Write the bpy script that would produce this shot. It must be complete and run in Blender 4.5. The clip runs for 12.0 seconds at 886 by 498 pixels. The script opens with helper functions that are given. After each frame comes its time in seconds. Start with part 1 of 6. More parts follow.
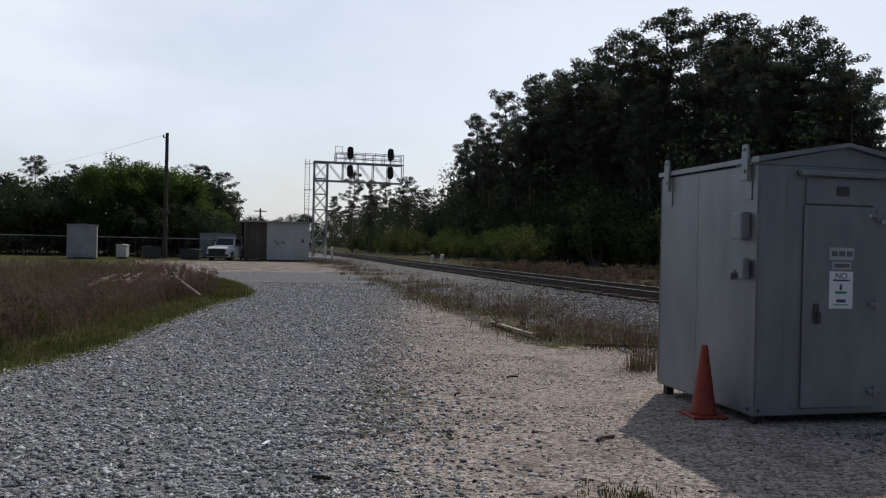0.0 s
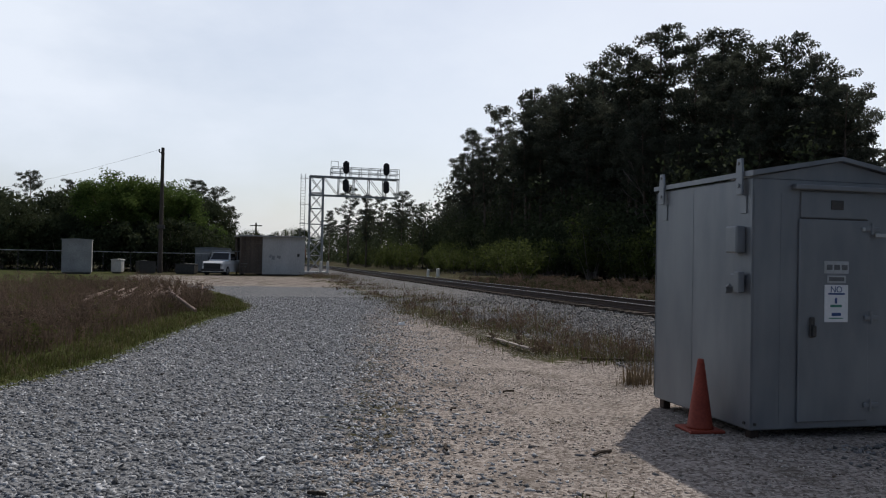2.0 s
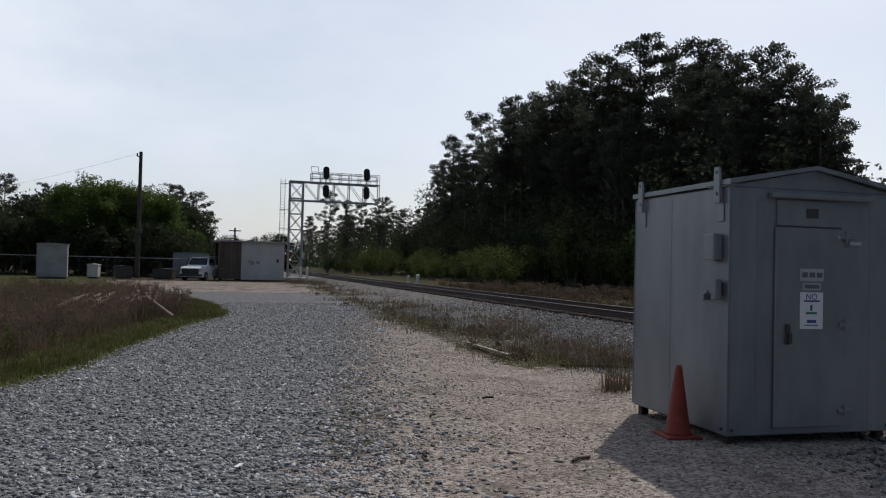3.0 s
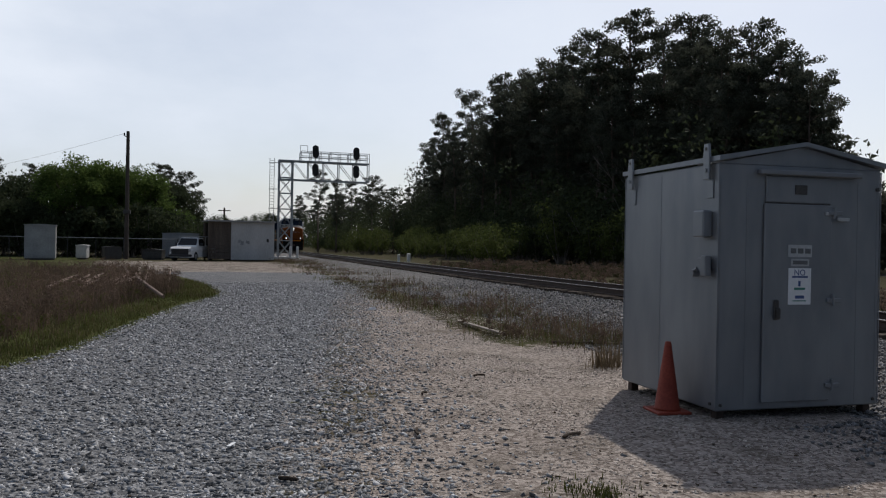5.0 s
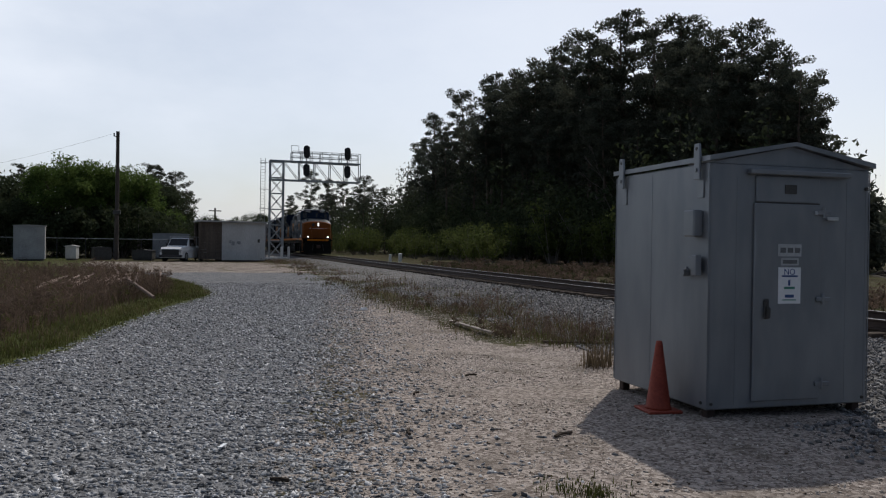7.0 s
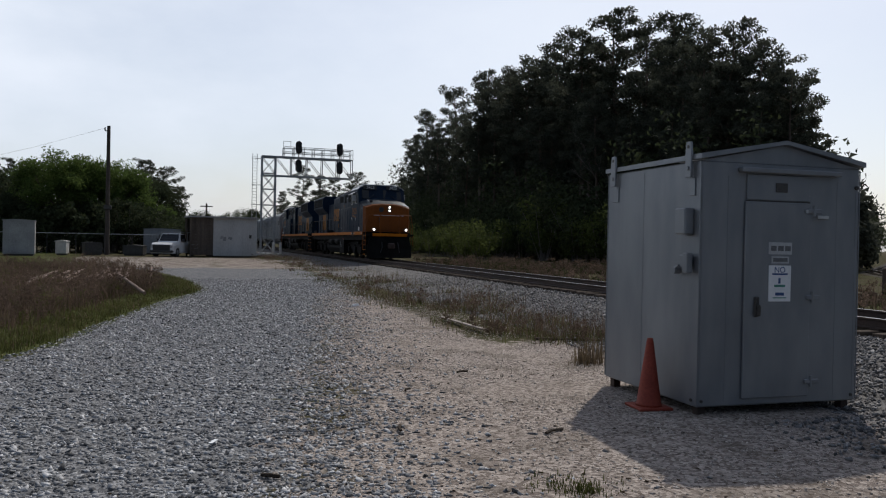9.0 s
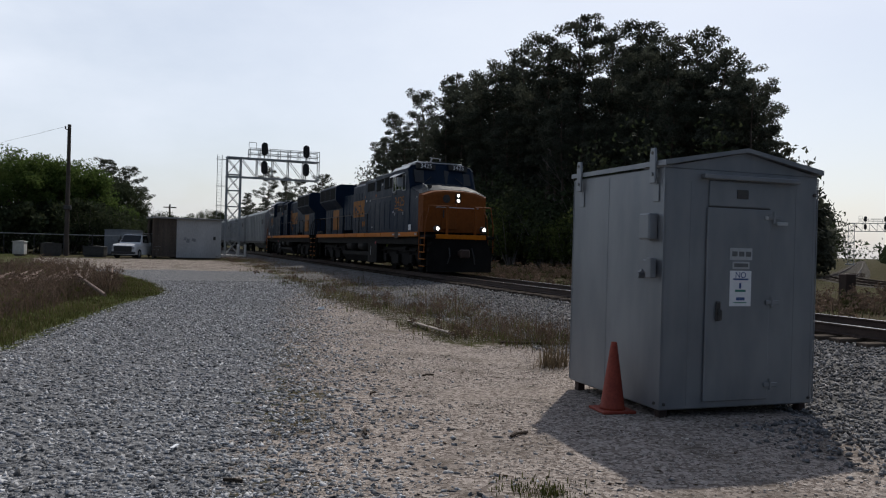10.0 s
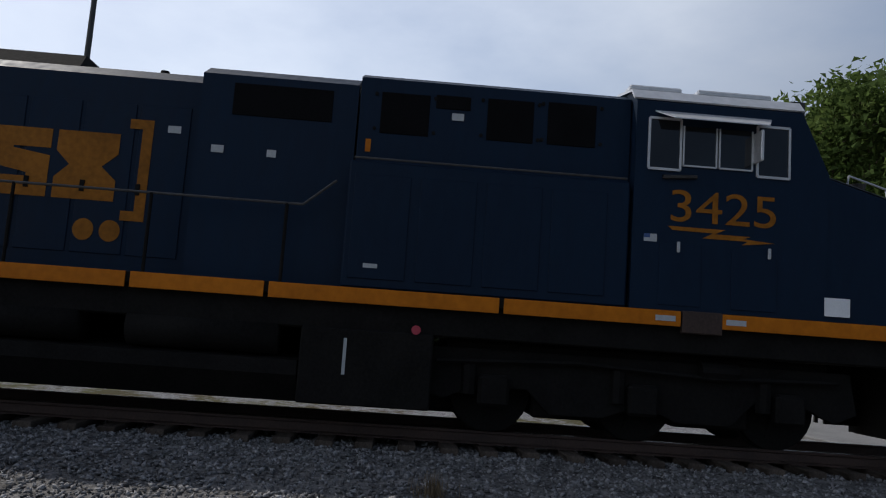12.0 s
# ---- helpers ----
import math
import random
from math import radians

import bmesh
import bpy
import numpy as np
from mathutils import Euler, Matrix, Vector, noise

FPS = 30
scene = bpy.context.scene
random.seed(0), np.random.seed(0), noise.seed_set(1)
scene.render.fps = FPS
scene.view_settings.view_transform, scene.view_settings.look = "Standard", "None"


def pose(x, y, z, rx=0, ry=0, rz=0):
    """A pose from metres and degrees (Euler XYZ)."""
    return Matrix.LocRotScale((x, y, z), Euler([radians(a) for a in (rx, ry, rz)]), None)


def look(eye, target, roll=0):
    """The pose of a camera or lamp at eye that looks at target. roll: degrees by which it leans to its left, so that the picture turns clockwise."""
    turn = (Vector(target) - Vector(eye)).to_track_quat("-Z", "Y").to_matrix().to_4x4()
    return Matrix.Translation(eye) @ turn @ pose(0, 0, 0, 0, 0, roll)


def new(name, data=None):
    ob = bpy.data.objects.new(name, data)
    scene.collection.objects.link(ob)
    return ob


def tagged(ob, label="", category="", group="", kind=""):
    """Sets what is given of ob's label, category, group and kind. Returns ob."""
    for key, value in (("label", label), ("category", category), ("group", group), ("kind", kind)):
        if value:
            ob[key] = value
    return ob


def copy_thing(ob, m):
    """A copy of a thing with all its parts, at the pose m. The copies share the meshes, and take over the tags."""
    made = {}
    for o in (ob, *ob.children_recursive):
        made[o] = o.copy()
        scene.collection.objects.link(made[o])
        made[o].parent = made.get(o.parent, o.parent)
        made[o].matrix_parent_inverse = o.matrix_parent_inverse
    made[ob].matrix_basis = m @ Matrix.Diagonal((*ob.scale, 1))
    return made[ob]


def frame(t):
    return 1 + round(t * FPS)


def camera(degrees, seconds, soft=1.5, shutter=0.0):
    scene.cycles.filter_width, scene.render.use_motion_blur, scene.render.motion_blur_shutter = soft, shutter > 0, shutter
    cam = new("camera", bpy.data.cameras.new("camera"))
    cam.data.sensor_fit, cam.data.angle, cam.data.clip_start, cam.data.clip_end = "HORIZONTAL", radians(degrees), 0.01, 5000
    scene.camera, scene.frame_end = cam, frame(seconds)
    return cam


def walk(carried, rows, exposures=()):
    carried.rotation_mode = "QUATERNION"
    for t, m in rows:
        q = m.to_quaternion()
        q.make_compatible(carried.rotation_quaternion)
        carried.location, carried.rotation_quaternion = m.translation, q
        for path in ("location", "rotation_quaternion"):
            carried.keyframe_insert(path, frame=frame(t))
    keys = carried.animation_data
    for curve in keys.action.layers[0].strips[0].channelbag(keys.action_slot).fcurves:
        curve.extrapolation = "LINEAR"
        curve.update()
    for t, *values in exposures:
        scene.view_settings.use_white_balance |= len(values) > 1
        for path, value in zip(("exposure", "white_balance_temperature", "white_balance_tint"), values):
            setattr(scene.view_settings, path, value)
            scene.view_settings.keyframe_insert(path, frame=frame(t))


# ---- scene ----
EYE = 1.65
cam = camera(59.67, 12.0, soft=1.15)
walk(cam, [
    (0, pose(0, 0, EYE, 89.80, -1.24, -14.40)),
    (0.5, pose(0, 0, EYE, 90.28, -1.19, -14.20)),
    (1, pose(0, 0, EYE, 90.34, -1.26, -14.26)),
    (1.5, pose(0, 0, EYE, 90.41, -1.42, -14.44)),
    (2, pose(0, 0, EYE, 90.86, -1.14, -14.71)),
    (2.5, pose(0, 0, EYE, 91.31, -1.24, -15.53)),
    (3, pose(0, 0, EYE, 91.35, -1.37, -16.19)),
    (5, pose(0, 0, EYE, 89.77, -0.98, -16.89)),
    (5.5, pose(0, 0, EYE, 90.02, -0.95, -17.04)),
    (6, pose(0, 0, EYE, 89.88, -0.89, -17.22)),
    (6.5, pose(0, 0, EYE, 89.85, -0.96, -17.30)),
    (7, pose(0, 0, EYE, 89.78, -0.87, -17.52)),
    (9, pose(0, 0, EYE, 89.54, -1.13, -18.11)),
    (9.5, pose(0, 0, EYE, 89.92, -1.33, -18.87)),
    (10, pose(0, 0, EYE, 89.85, -1.55, -20.59)),
    (10.1, pose(0, 0, EYE, 89.98, -1.48, -21.38)),
    (10.5, pose(0.03, -0.03, EYE, 90.34, -1.30, -27.20)),
    (10.6, pose(0.06, -0.05, EYE, 90.50, -1.45, -29.70)),
    (11, pose(0.2, -0.14, EYE, 92.00, -2.80, -40.40)),
    (11.2, pose(0.25, -0.2, EYE, 93.45, -3.60, -48.60)),
    (11.3, pose(0.27, -0.23, EYE, 94.45, -4.10, -53.75)),
    (11.5, pose(0.29, -0.3, EYE, 95.95, -5.00, -65.40)),
    (11.8, pose(0.34, -0.37, EYE, 97.80, -5.05, -82.00)),
    (12, pose(0.5, -0.38, EYE, 96.90, -4.00, -93.10)),
], [(0.0, 0.02, 6480, 11), (2.0, 0.02, 6480, 11), (3.2, -0.04, 6480, 11), (7.0, -0.02, 6470, 11), (9.0, 0.03, 6460, 11), (10.0, 0.03, 6440, 11), (10.6, -0.1, 6420, 11), (11.1, -0.1, 6400, 11), (11.5, 0.04, 6320, 11), (12.0, 0.14, 6320, 11)])

# ---- world, sun ----
SUN_EL, SUN_AZ = 49.0, 38.0
world = bpy.data.worlds.new("sky")
scene.world = world
world.use_nodes = True
wn, wl = world.node_tree.nodes, world.node_tree.links
wn.clear()
sky = wn.new("ShaderNodeTexSky")
sky.sky_type, sky.sun_disc = "NISHITA", False
sky.sun_elevation, sky.sun_rotation = radians(SUN_EL), radians(SUN_AZ)
sky.dust_density, sky.air_density, sky.ozone_density = 2.0, 1.0, 1.0
wtc = wn.new("ShaderNodeTexCoord")
wmap = wn.new("ShaderNodeMapping")
wmap.inputs["Scale"].default_value = (1.0, 1.0, 2.2)
wl.new(wtc.outputs["Generated"], wmap.inputs["Vector"])
veil = wn.new("ShaderNodeTexNoise")
veil.inputs["Scale"].default_value, veil.inputs["Detail"].default_value = 1.9, 7.0
veil.inputs["Roughness"].default_value = 0.55
wl.new(wmap.outputs["Vector"], veil.inputs["Vector"])
vr = wn.new("ShaderNodeMapRange")
vr.inputs["From Min"].default_value, vr.inputs["From Max"].default_value = 0.34, 0.7
vr.inputs["To Min"].default_value, vr.inputs["To Max"].default_value = 0.33, 0.95
wl.new(veil.outputs["Fac"], vr.inputs["Value"])
wmix = wn.new("ShaderNodeMix")
wmix.data_type = "RGBA"
wl.new(vr.outputs["Result"], wmix.inputs["Factor"])
wl.new(sky.outputs["Color"], wmix.inputs["A"])
wdot = wn.new("ShaderNodeVectorMath")
wdot.operation = "DOT_PRODUCT"
VEIL_AZ = 18.0  # the thin white veil is brightest a little west of the sun
wdot.inputs[1].default_value = (math.sin(radians(VEIL_AZ)) * math.cos(radians(SUN_EL)), math.cos(radians(VEIL_AZ)) * math.cos(radians(SUN_EL)), math.sin(radians(SUN_EL)))
wl.new(wtc.outputs["Generated"], wdot.inputs[0])
wside = wn.new("ShaderNodeMapRange")
wside.interpolation_type = "SMOOTHSTEP"
wside.inputs["From Min"].default_value, wside.inputs["From Max"].default_value = -0.28, 0.62
wl.new(wdot.outputs["Value"], wside.inputs["Value"])
whaze = wn.new("ShaderNodeMix")
whaze.data_type = "RGBA"
whaze.inputs["A"].default_value, whaze.inputs["B"].default_value = (0.4, 0.62, 1.1, 1), (8.3, 8.95, 9.9, 1)
wsep = wn.new("ShaderNodeSeparateXYZ")
wl.new(wtc.outputs["Generated"], wsep.inputs["Vector"])
whigh = wn.new("ShaderNodeMapRange")
whigh.interpolation_type = "SMOOTHSTEP"
for key, val in zip(("From Min", "From Max", "To Min", "To Max"), (0.38, 0.8, 1.0, 0.22)):
    whigh.inputs[key].default_value = val
wl.new(wsep.outputs["Z"], whigh.inputs["Value"])
wprod = wn.new("ShaderNodeMath")
wprod.operation = "MULTIPLY"
wl.new(wside.outputs["Result"], wprod.inputs[0])
wl.new(whigh.outputs["Result"], wprod.inputs[1])
wl.new(wprod.outputs[0], whaze.inputs["Factor"])
wl.new(whaze.outputs["Result"], wmix.inputs["B"])
wbg = wn.new("ShaderNodeBackground")
wbg.inputs["Strength"].default_value = 0.098
wl.new(wmix.outputs["Result"], wbg.inputs["Color"])
wout = wn.new("ShaderNodeOutputWorld")
wl.new(wbg.outputs["Background"], wout.inputs["Surface"])

sun_data = bpy.data.lights.new("sun", "SUN")
sun_data.energy, sun_data.angle, sun_data.color = 2.4, radians(0.8), (1.0, 0.95, 0.87)
sun = new("sun", sun_data)
_a, _e = radians(SUN_AZ), radians(SUN_EL)
sun.matrix_world = look((0, 0, 60), (-math.sin(_a) * math.cos(_e) * 10, -math.cos(_a) * math.cos(_e) * 10, 60 - math.sin(_e) * 10))


# ---- materials ----
def mat(name, c1, c2, rough=0.8, big=1.0, fine=25.0, bump=0.2, metal=0.0, spread=0.0, island=0.0, depth=0.02, stretch=(1, 1, 1), rough2=None, spec=0.5):
    m = bpy.data.materials.new(name)
    m.use_nodes = True
    n, l = m.node_tree.nodes, m.node_tree.links
    b = n["Principled BSDF"]
    b.inputs["Metallic"].default_value = metal
    b.inputs["Specular IOR Level"].default_value = spec
    tc = n.new("ShaderNodeTexCoord")
    mp = n.new("ShaderNodeMapping")
    mp.inputs["Scale"].default_value = stretch
    l.new(tc.outputs["Object"], mp.inputs["Vector"])
    t1, t2 = n.new("ShaderNodeTexNoise"), n.new("ShaderNodeTexNoise")
    for t, s in ((t1, big), (t2, fine)):
        t.inputs["Scale"].default_value, t.inputs["Detail"].default_value = s, 5.0
        l.new(mp.outputs["Vector"], t.inputs["Vector"])
    add = n.new("ShaderNodeMath")
    add.operation = "ADD"
    l.new(t1.outputs["Fac"], add.inputs[0])
    l.new(t2.outputs["Fac"], add.inputs[1])
    mr = n.new("ShaderNodeMapRange")
    mr.inputs["From Min"].default_value, mr.inputs["From Max"].default_value = 0.72, 1.28
    l.new(add.outputs[0], mr.inputs["Value"])
    mix = n.new("ShaderNodeMix")
    mix.data_type = "RGBA"
    mix.inputs["A"].default_value, mix.inputs["B"].default_value = (*c1, 1), (*c2, 1)
    l.new(mr.outputs["Result"], mix.inputs["Factor"])
    col = mix.outputs["Result"]
    if spread or island:
        hsv = n.new("ShaderNodeHueSaturation")
        v = n.new("ShaderNodeMapRange")
        k = spread or island
        v.inputs["To Min"].default_value, v.inputs["To Max"].default_value = 1 - k, 1 + k
        if spread:
            l.new(n.new("ShaderNodeObjectInfo").outputs["Random"], v.inputs["Value"])
        else:
            l.new(n.new("ShaderNodeNewGeometry").outputs["Random Per Island"], v.inputs["Value"])
        l.new(v.outputs["Result"], hsv.inputs["Value"])
        l.new(col, hsv.inputs["Color"])
        col = hsv.outputs["Color"]
    l.new(col, b.inputs["Base Color"])
    rr = n.new("ShaderNodeMapRange")
    rr.inputs["To Min"].default_value, rr.inputs["To Max"].default_value = rough, rough if rough2 is None else rough2
    l.new(mr.outputs["Result"], rr.inputs["Value"])
    l.new(rr.outputs["Result"], b.inputs["Roughness"])
    if bump:
        bp = n.new("ShaderNodeBump")
        bp.inputs["Strength"].default_value, bp.inputs["Distance"].default_value = bump, depth
        l.new(t2.outputs["Fac"], bp.inputs["Height"])
        l.new(bp.outputs["Normal"], b.inputs["Normal"])
    return m


def glow(name, c, strength):
    m = bpy.data.materials.new(name)
    m.use_nodes = True
    b = m.node_tree.nodes["Principled BSDF"]
    b.inputs["Base Color"].default_value = (*c, 1)
    b.inputs["Emission Color"].default_value = (*c, 1)
    b.inputs["Emission Strength"].default_value = strength
    return m


def leaf(name, c1, c2, trans=0.35):
    """Leaves: thin, partly see-through to light, varied clump by clump."""
    m = mat(name, c1, c2, 0.75, 0.35, 2.5, 0.0, island=0.35, spec=0.05)
    n, l = m.node_tree.nodes, m.node_tree.links
    b, out = n["Principled BSDF"], n["Material Output"]
    src = b.inputs["Base Color"].links[0].from_socket
    tr = n.new("ShaderNodeBsdfTranslucent")
    l.new(src, tr.inputs["Color"])
    mx = n.new("ShaderNodeMixShader")
    mx.inputs[0].default_value = trans
    l.new(b.outputs[0], mx.inputs[1])
    l.new(tr.outputs[0], mx.inputs[2])
    l.new(mx.outputs[0], out.inputs["Surface"])
    return m


GLASS = mat("tinted_glass", (0.006, 0.007, 0.009), (0.01, 0.012, 0.014), 0.06, 1, 5, 0.0)
CAB_GREY = mat("galvanised_cabinet", (0.19, 0.206, 0.232), (0.275, 0.29, 0.306), 0.36, 1.1, 5, 0.03, 0.5, depth=0.003, stretch=(1, 1, 0.35), rough2=0.5)
CAB_DARK = mat("dark_hasp", (0.03, 0.03, 0.03), (0.07, 0.065, 0.06), 0.5, 6, 60, 0.1)
SIGN_WHITE = mat("sign_white", (0.72, 0.74, 0.76), (0.82, 0.83, 0.84), 0.5, 3, 40, 0.0)
SIGN_GREY = mat("sticker_grey", (0.36, 0.38, 0.39), (0.46, 0.48, 0.49), 0.5, 5, 40, 0.0)
INK_BLUE = mat("ink_blue", (0.03, 0.07, 0.2), (0.05, 0.1, 0.25), 0.6, 5, 40, 0.0)
INK_BLACK = mat("ink_black", (0.02, 0.02, 0.02), (0.04, 0.04, 0.04), 0.6, 5, 40, 0.0)
INK_GREY = mat("ink_grey", (0.1, 0.105, 0.11), (0.15, 0.155, 0.16), 0.6, 5, 40, 0.0)
DEBRIS = mat("dead_leaf_litter", (0.035, 0.025, 0.018), (0.11, 0.08, 0.055), 0.9, 4, 40, 0.0, island=0.5, spec=0.05)
INK_GREEN = mat("ink_green", (0.05, 0.2, 0.15), (0.07, 0.25, 0.2), 0.6, 5, 40, 0.0)
CONE = mat("worn_orange_rubber", (0.21, 0.027, 0.011), (0.31, 0.05, 0.024), 0.65, 5, 40, 0.15, depth=0.004)
RUST = mat("rusty_steel", (0.032, 0.02, 0.016), (0.07, 0.042, 0.032), 0.7, 2, 30, 0.2, 0.2, depth=0.003)
RAILHEAD = mat("polished_rail", (0.35, 0.35, 0.36), (0.5, 0.5, 0.5), 0.22, 2, 30, 0.05, 0.9, depth=0.001)
TIE = mat("creosoted_tie", (0.035, 0.028, 0.022), (0.1, 0.08, 0.065), 0.9, 2, 20, 0.5, spread=0.35, stretch=(0.3, 2, 2), spec=0.08)
STONE = mat("grey_gravel_stones", (0.1, 0.103, 0.11), (0.44, 0.44, 0.445), 0.85, 6, 60, 0.2, island=0.7, depth=0.004, spec=0.12)
STONE_PALE = mat("pale_limestone_gravel", (0.2, 0.17, 0.145), (0.56, 0.5, 0.45), 0.9, 6, 60, 0.2, island=0.4, depth=0.004, spec=0.08)
BALLAST = mat("granite_ballast", (0.08, 0.079, 0.08), (0.31, 0.3, 0.295), 0.85, 5, 50, 0.2, island=0.55, depth=0.006, spec=0.15)
GALV = mat("galvanised_steel", (0.27, 0.285, 0.29), (0.4, 0.41, 0.42), 0.45, 2, 20, 0.05, 0.5, depth=0.003)
SIGNAL_BLACK = mat("signal_black", (0.012, 0.012, 0.013), (0.03, 0.03, 0.03), 0.6, 3, 20, 0.05)
SHED_WHITE = mat("dirty_white_panel", (0.46, 0.45, 0.43), (0.62, 0.61, 0.59), 0.7, 0.8, 12, 0.08, stretch=(1, 1, 0.3))
# weathered brown, darkened so the colour carries the shade of the end bay
SHED_BROWN = mat("shaded_weathered_brown_wood", (0.07, 0.054, 0.043), (0.15, 0.118, 0.092), 0.85, 1, 14, 0.3, stretch=(3, 3, 0.3))
SHED_ROOF = mat("grey_sheet_roof", (0.25, 0.25, 0.25), (0.4, 0.4, 0.4), 0.6, 1, 15, 0.1)
WOODPOLE = mat("tarred_pole", (0.045, 0.035, 0.03), (0.1, 0.08, 0.065), 0.9, 2, 25, 0.4, stretch=(4, 4, 0.3))
PLANK = mat("grey_weathered_plank", (0.24, 0.2, 0.17), (0.4, 0.35, 0.3), 0.9, 3, 25, 0.4, stretch=(6, 0.6, 6), depth=0.01)
PIPE_TAN = mat("old_tan_poles", (0.14, 0.09, 0.07), (0.27, 0.19, 0.15), 0.8, 2, 20, 0.3)
BARK = mat("pine_bark", (0.06, 0.045, 0.035), (0.15, 0.115, 0.09), 0.95, 1.5, 14, 0.6, stretch=(2, 2, 0.4), depth=0.05)
TWIG = mat("grey_twigs", (0.13, 0.11, 0.1), (0.24, 0.21, 0.19), 0.95, 1.5, 14, 0.2)
PINE = leaf("pine_needles", (0.05, 0.057, 0.044), (0.1, 0.108, 0.08), 0.42)
OAK = leaf("spring_oak_leaves", (0.062, 0.1, 0.026), (0.12, 0.168, 0.048), 0.5)
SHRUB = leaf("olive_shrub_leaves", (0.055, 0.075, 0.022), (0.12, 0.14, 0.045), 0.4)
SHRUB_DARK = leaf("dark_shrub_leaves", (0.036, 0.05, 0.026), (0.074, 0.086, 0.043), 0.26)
FARLEAF = leaf("far_tree_leaves", (0.03, 0.045, 0.022), (0.07, 0.09, 0.045), 0.3)
TURF = leaf("dull_turf", (0.038, 0.042, 0.018), (0.08, 0.078, 0.034), 0.2)
GRASS = leaf("green_grass", (0.065, 0.075, 0.022), (0.14, 0.14, 0.05), 0.25)
DRYWEED = leaf("dry_brown_weeds", (0.078, 0.056, 0.042), (0.185, 0.132, 0.1), 0.35)
STRAW = leaf("straw_weeds", (0.11, 0.082, 0.05), (0.21, 0.16, 0.105), 0.25)
NOSE_TOP = mat("anti_glare_nose_top", (0.035, 0.042, 0.05), (0.07, 0.078, 0.085), 0.26, 1.5, 12, 0.04, depth=0.003, rough2=0.4)
NAVY = mat("navy_locomotive_paint", (0.0035, 0.012, 0.029), (0.006, 0.018, 0.04), 0.38, 0.7, 8, 0.05, depth=0.004, stretch=(1, 1, 0.3), rough2=0.66, spec=0.13)
YELLOW = mat("amber_locomotive_paint", (0.40, 0.118, 0.004), (0.56, 0.172, 0.007), 0.5, 0.9, 10, 0.05, depth=0.004, spec=0.15)
AMBER_WORN = mat("sooty_amber_lettering", (0.2, 0.075, 0.006), (0.33, 0.125, 0.012), 0.55, 1.6, 14, 0.05, depth=0.004, spec=0.15)
ORANGE = mat("orange_nose_paint", (0.16, 0.044, 0.005), (0.23, 0.066, 0.009), 0.5, 0.9, 10, 0.05, depth=0.004, spec=0.2)
GRIME = mat("greasy_black_iron", (0.004, 0.0038, 0.0036), (0.012, 0.011, 0.010), 0.8, 2, 25, 0.2, spec=0.15)
GRILLE = mat("black_grille", (0.002, 0.002, 0.0025), (0.005, 0.005, 0.006), 0.8, 2, 25, 0.1, spec=0.1)
ROOF_SILVER = mat("silver_cab_roof", (0.5, 0.51, 0.52), (0.62, 0.62, 0.63), 0.35, 1, 10, 0.05, 0.3)
WINFRAME = mat("aluminium_window_trim", (0.5, 0.5, 0.51), (0.6, 0.6, 0.6), 0.4, 4, 30, 0.0, 0.4)
TANK_GREY = mat("dull_grey_tank", (0.03, 0.03, 0.031), (0.065, 0.063, 0.06), 0.6, 1, 15, 0.1)
WAGON_GREY = mat("grey_wagon_steel", (0.22, 0.23, 0.235), (0.36, 0.365, 0.365), 0.6, 0.5, 9, 0.1, stretch=(1, 1, 0.3))
WHITE_PAINT = mat("white_vehicle_paint", (0.7, 0.71, 0.72), (0.8, 0.8, 0.8), 0.25, 1, 8, 0.0)
BLACK_PAINT = mat("dark_vehicle_paint", (0.02, 0.022, 0.028), (0.035, 0.036, 0.04), 0.3, 1, 8, 0.0)
RUBBER = mat("tyre_rubber", (0.015, 0.015, 0.015), (0.03, 0.03, 0.03), 0.85, 5, 40, 0.1)
POST_WHITE = mat("white_post_paint", (0.62, 0.6, 0.57), (0.76, 0.75, 0.72), 0.7, 3, 30, 0.05)
ASPHALT = mat("grey_asphalt", (0.1, 0.1, 0.1), (0.19, 0.185, 0.18), 0.9, 0.6, 30, 0.3)
LIGHT_HEAD = glow("lit_headlight", (1.0, 0.92, 0.82), 4.0)
LIGHT_RED = glow("lit_red_lamp", (1.0, 0.05, 0.03), 4.0)
LENS_OFF = mat("lamp_lens", (0.35, 0.35, 0.36), (0.45, 0.45, 0.46), 0.15, 4, 20, 0.0)


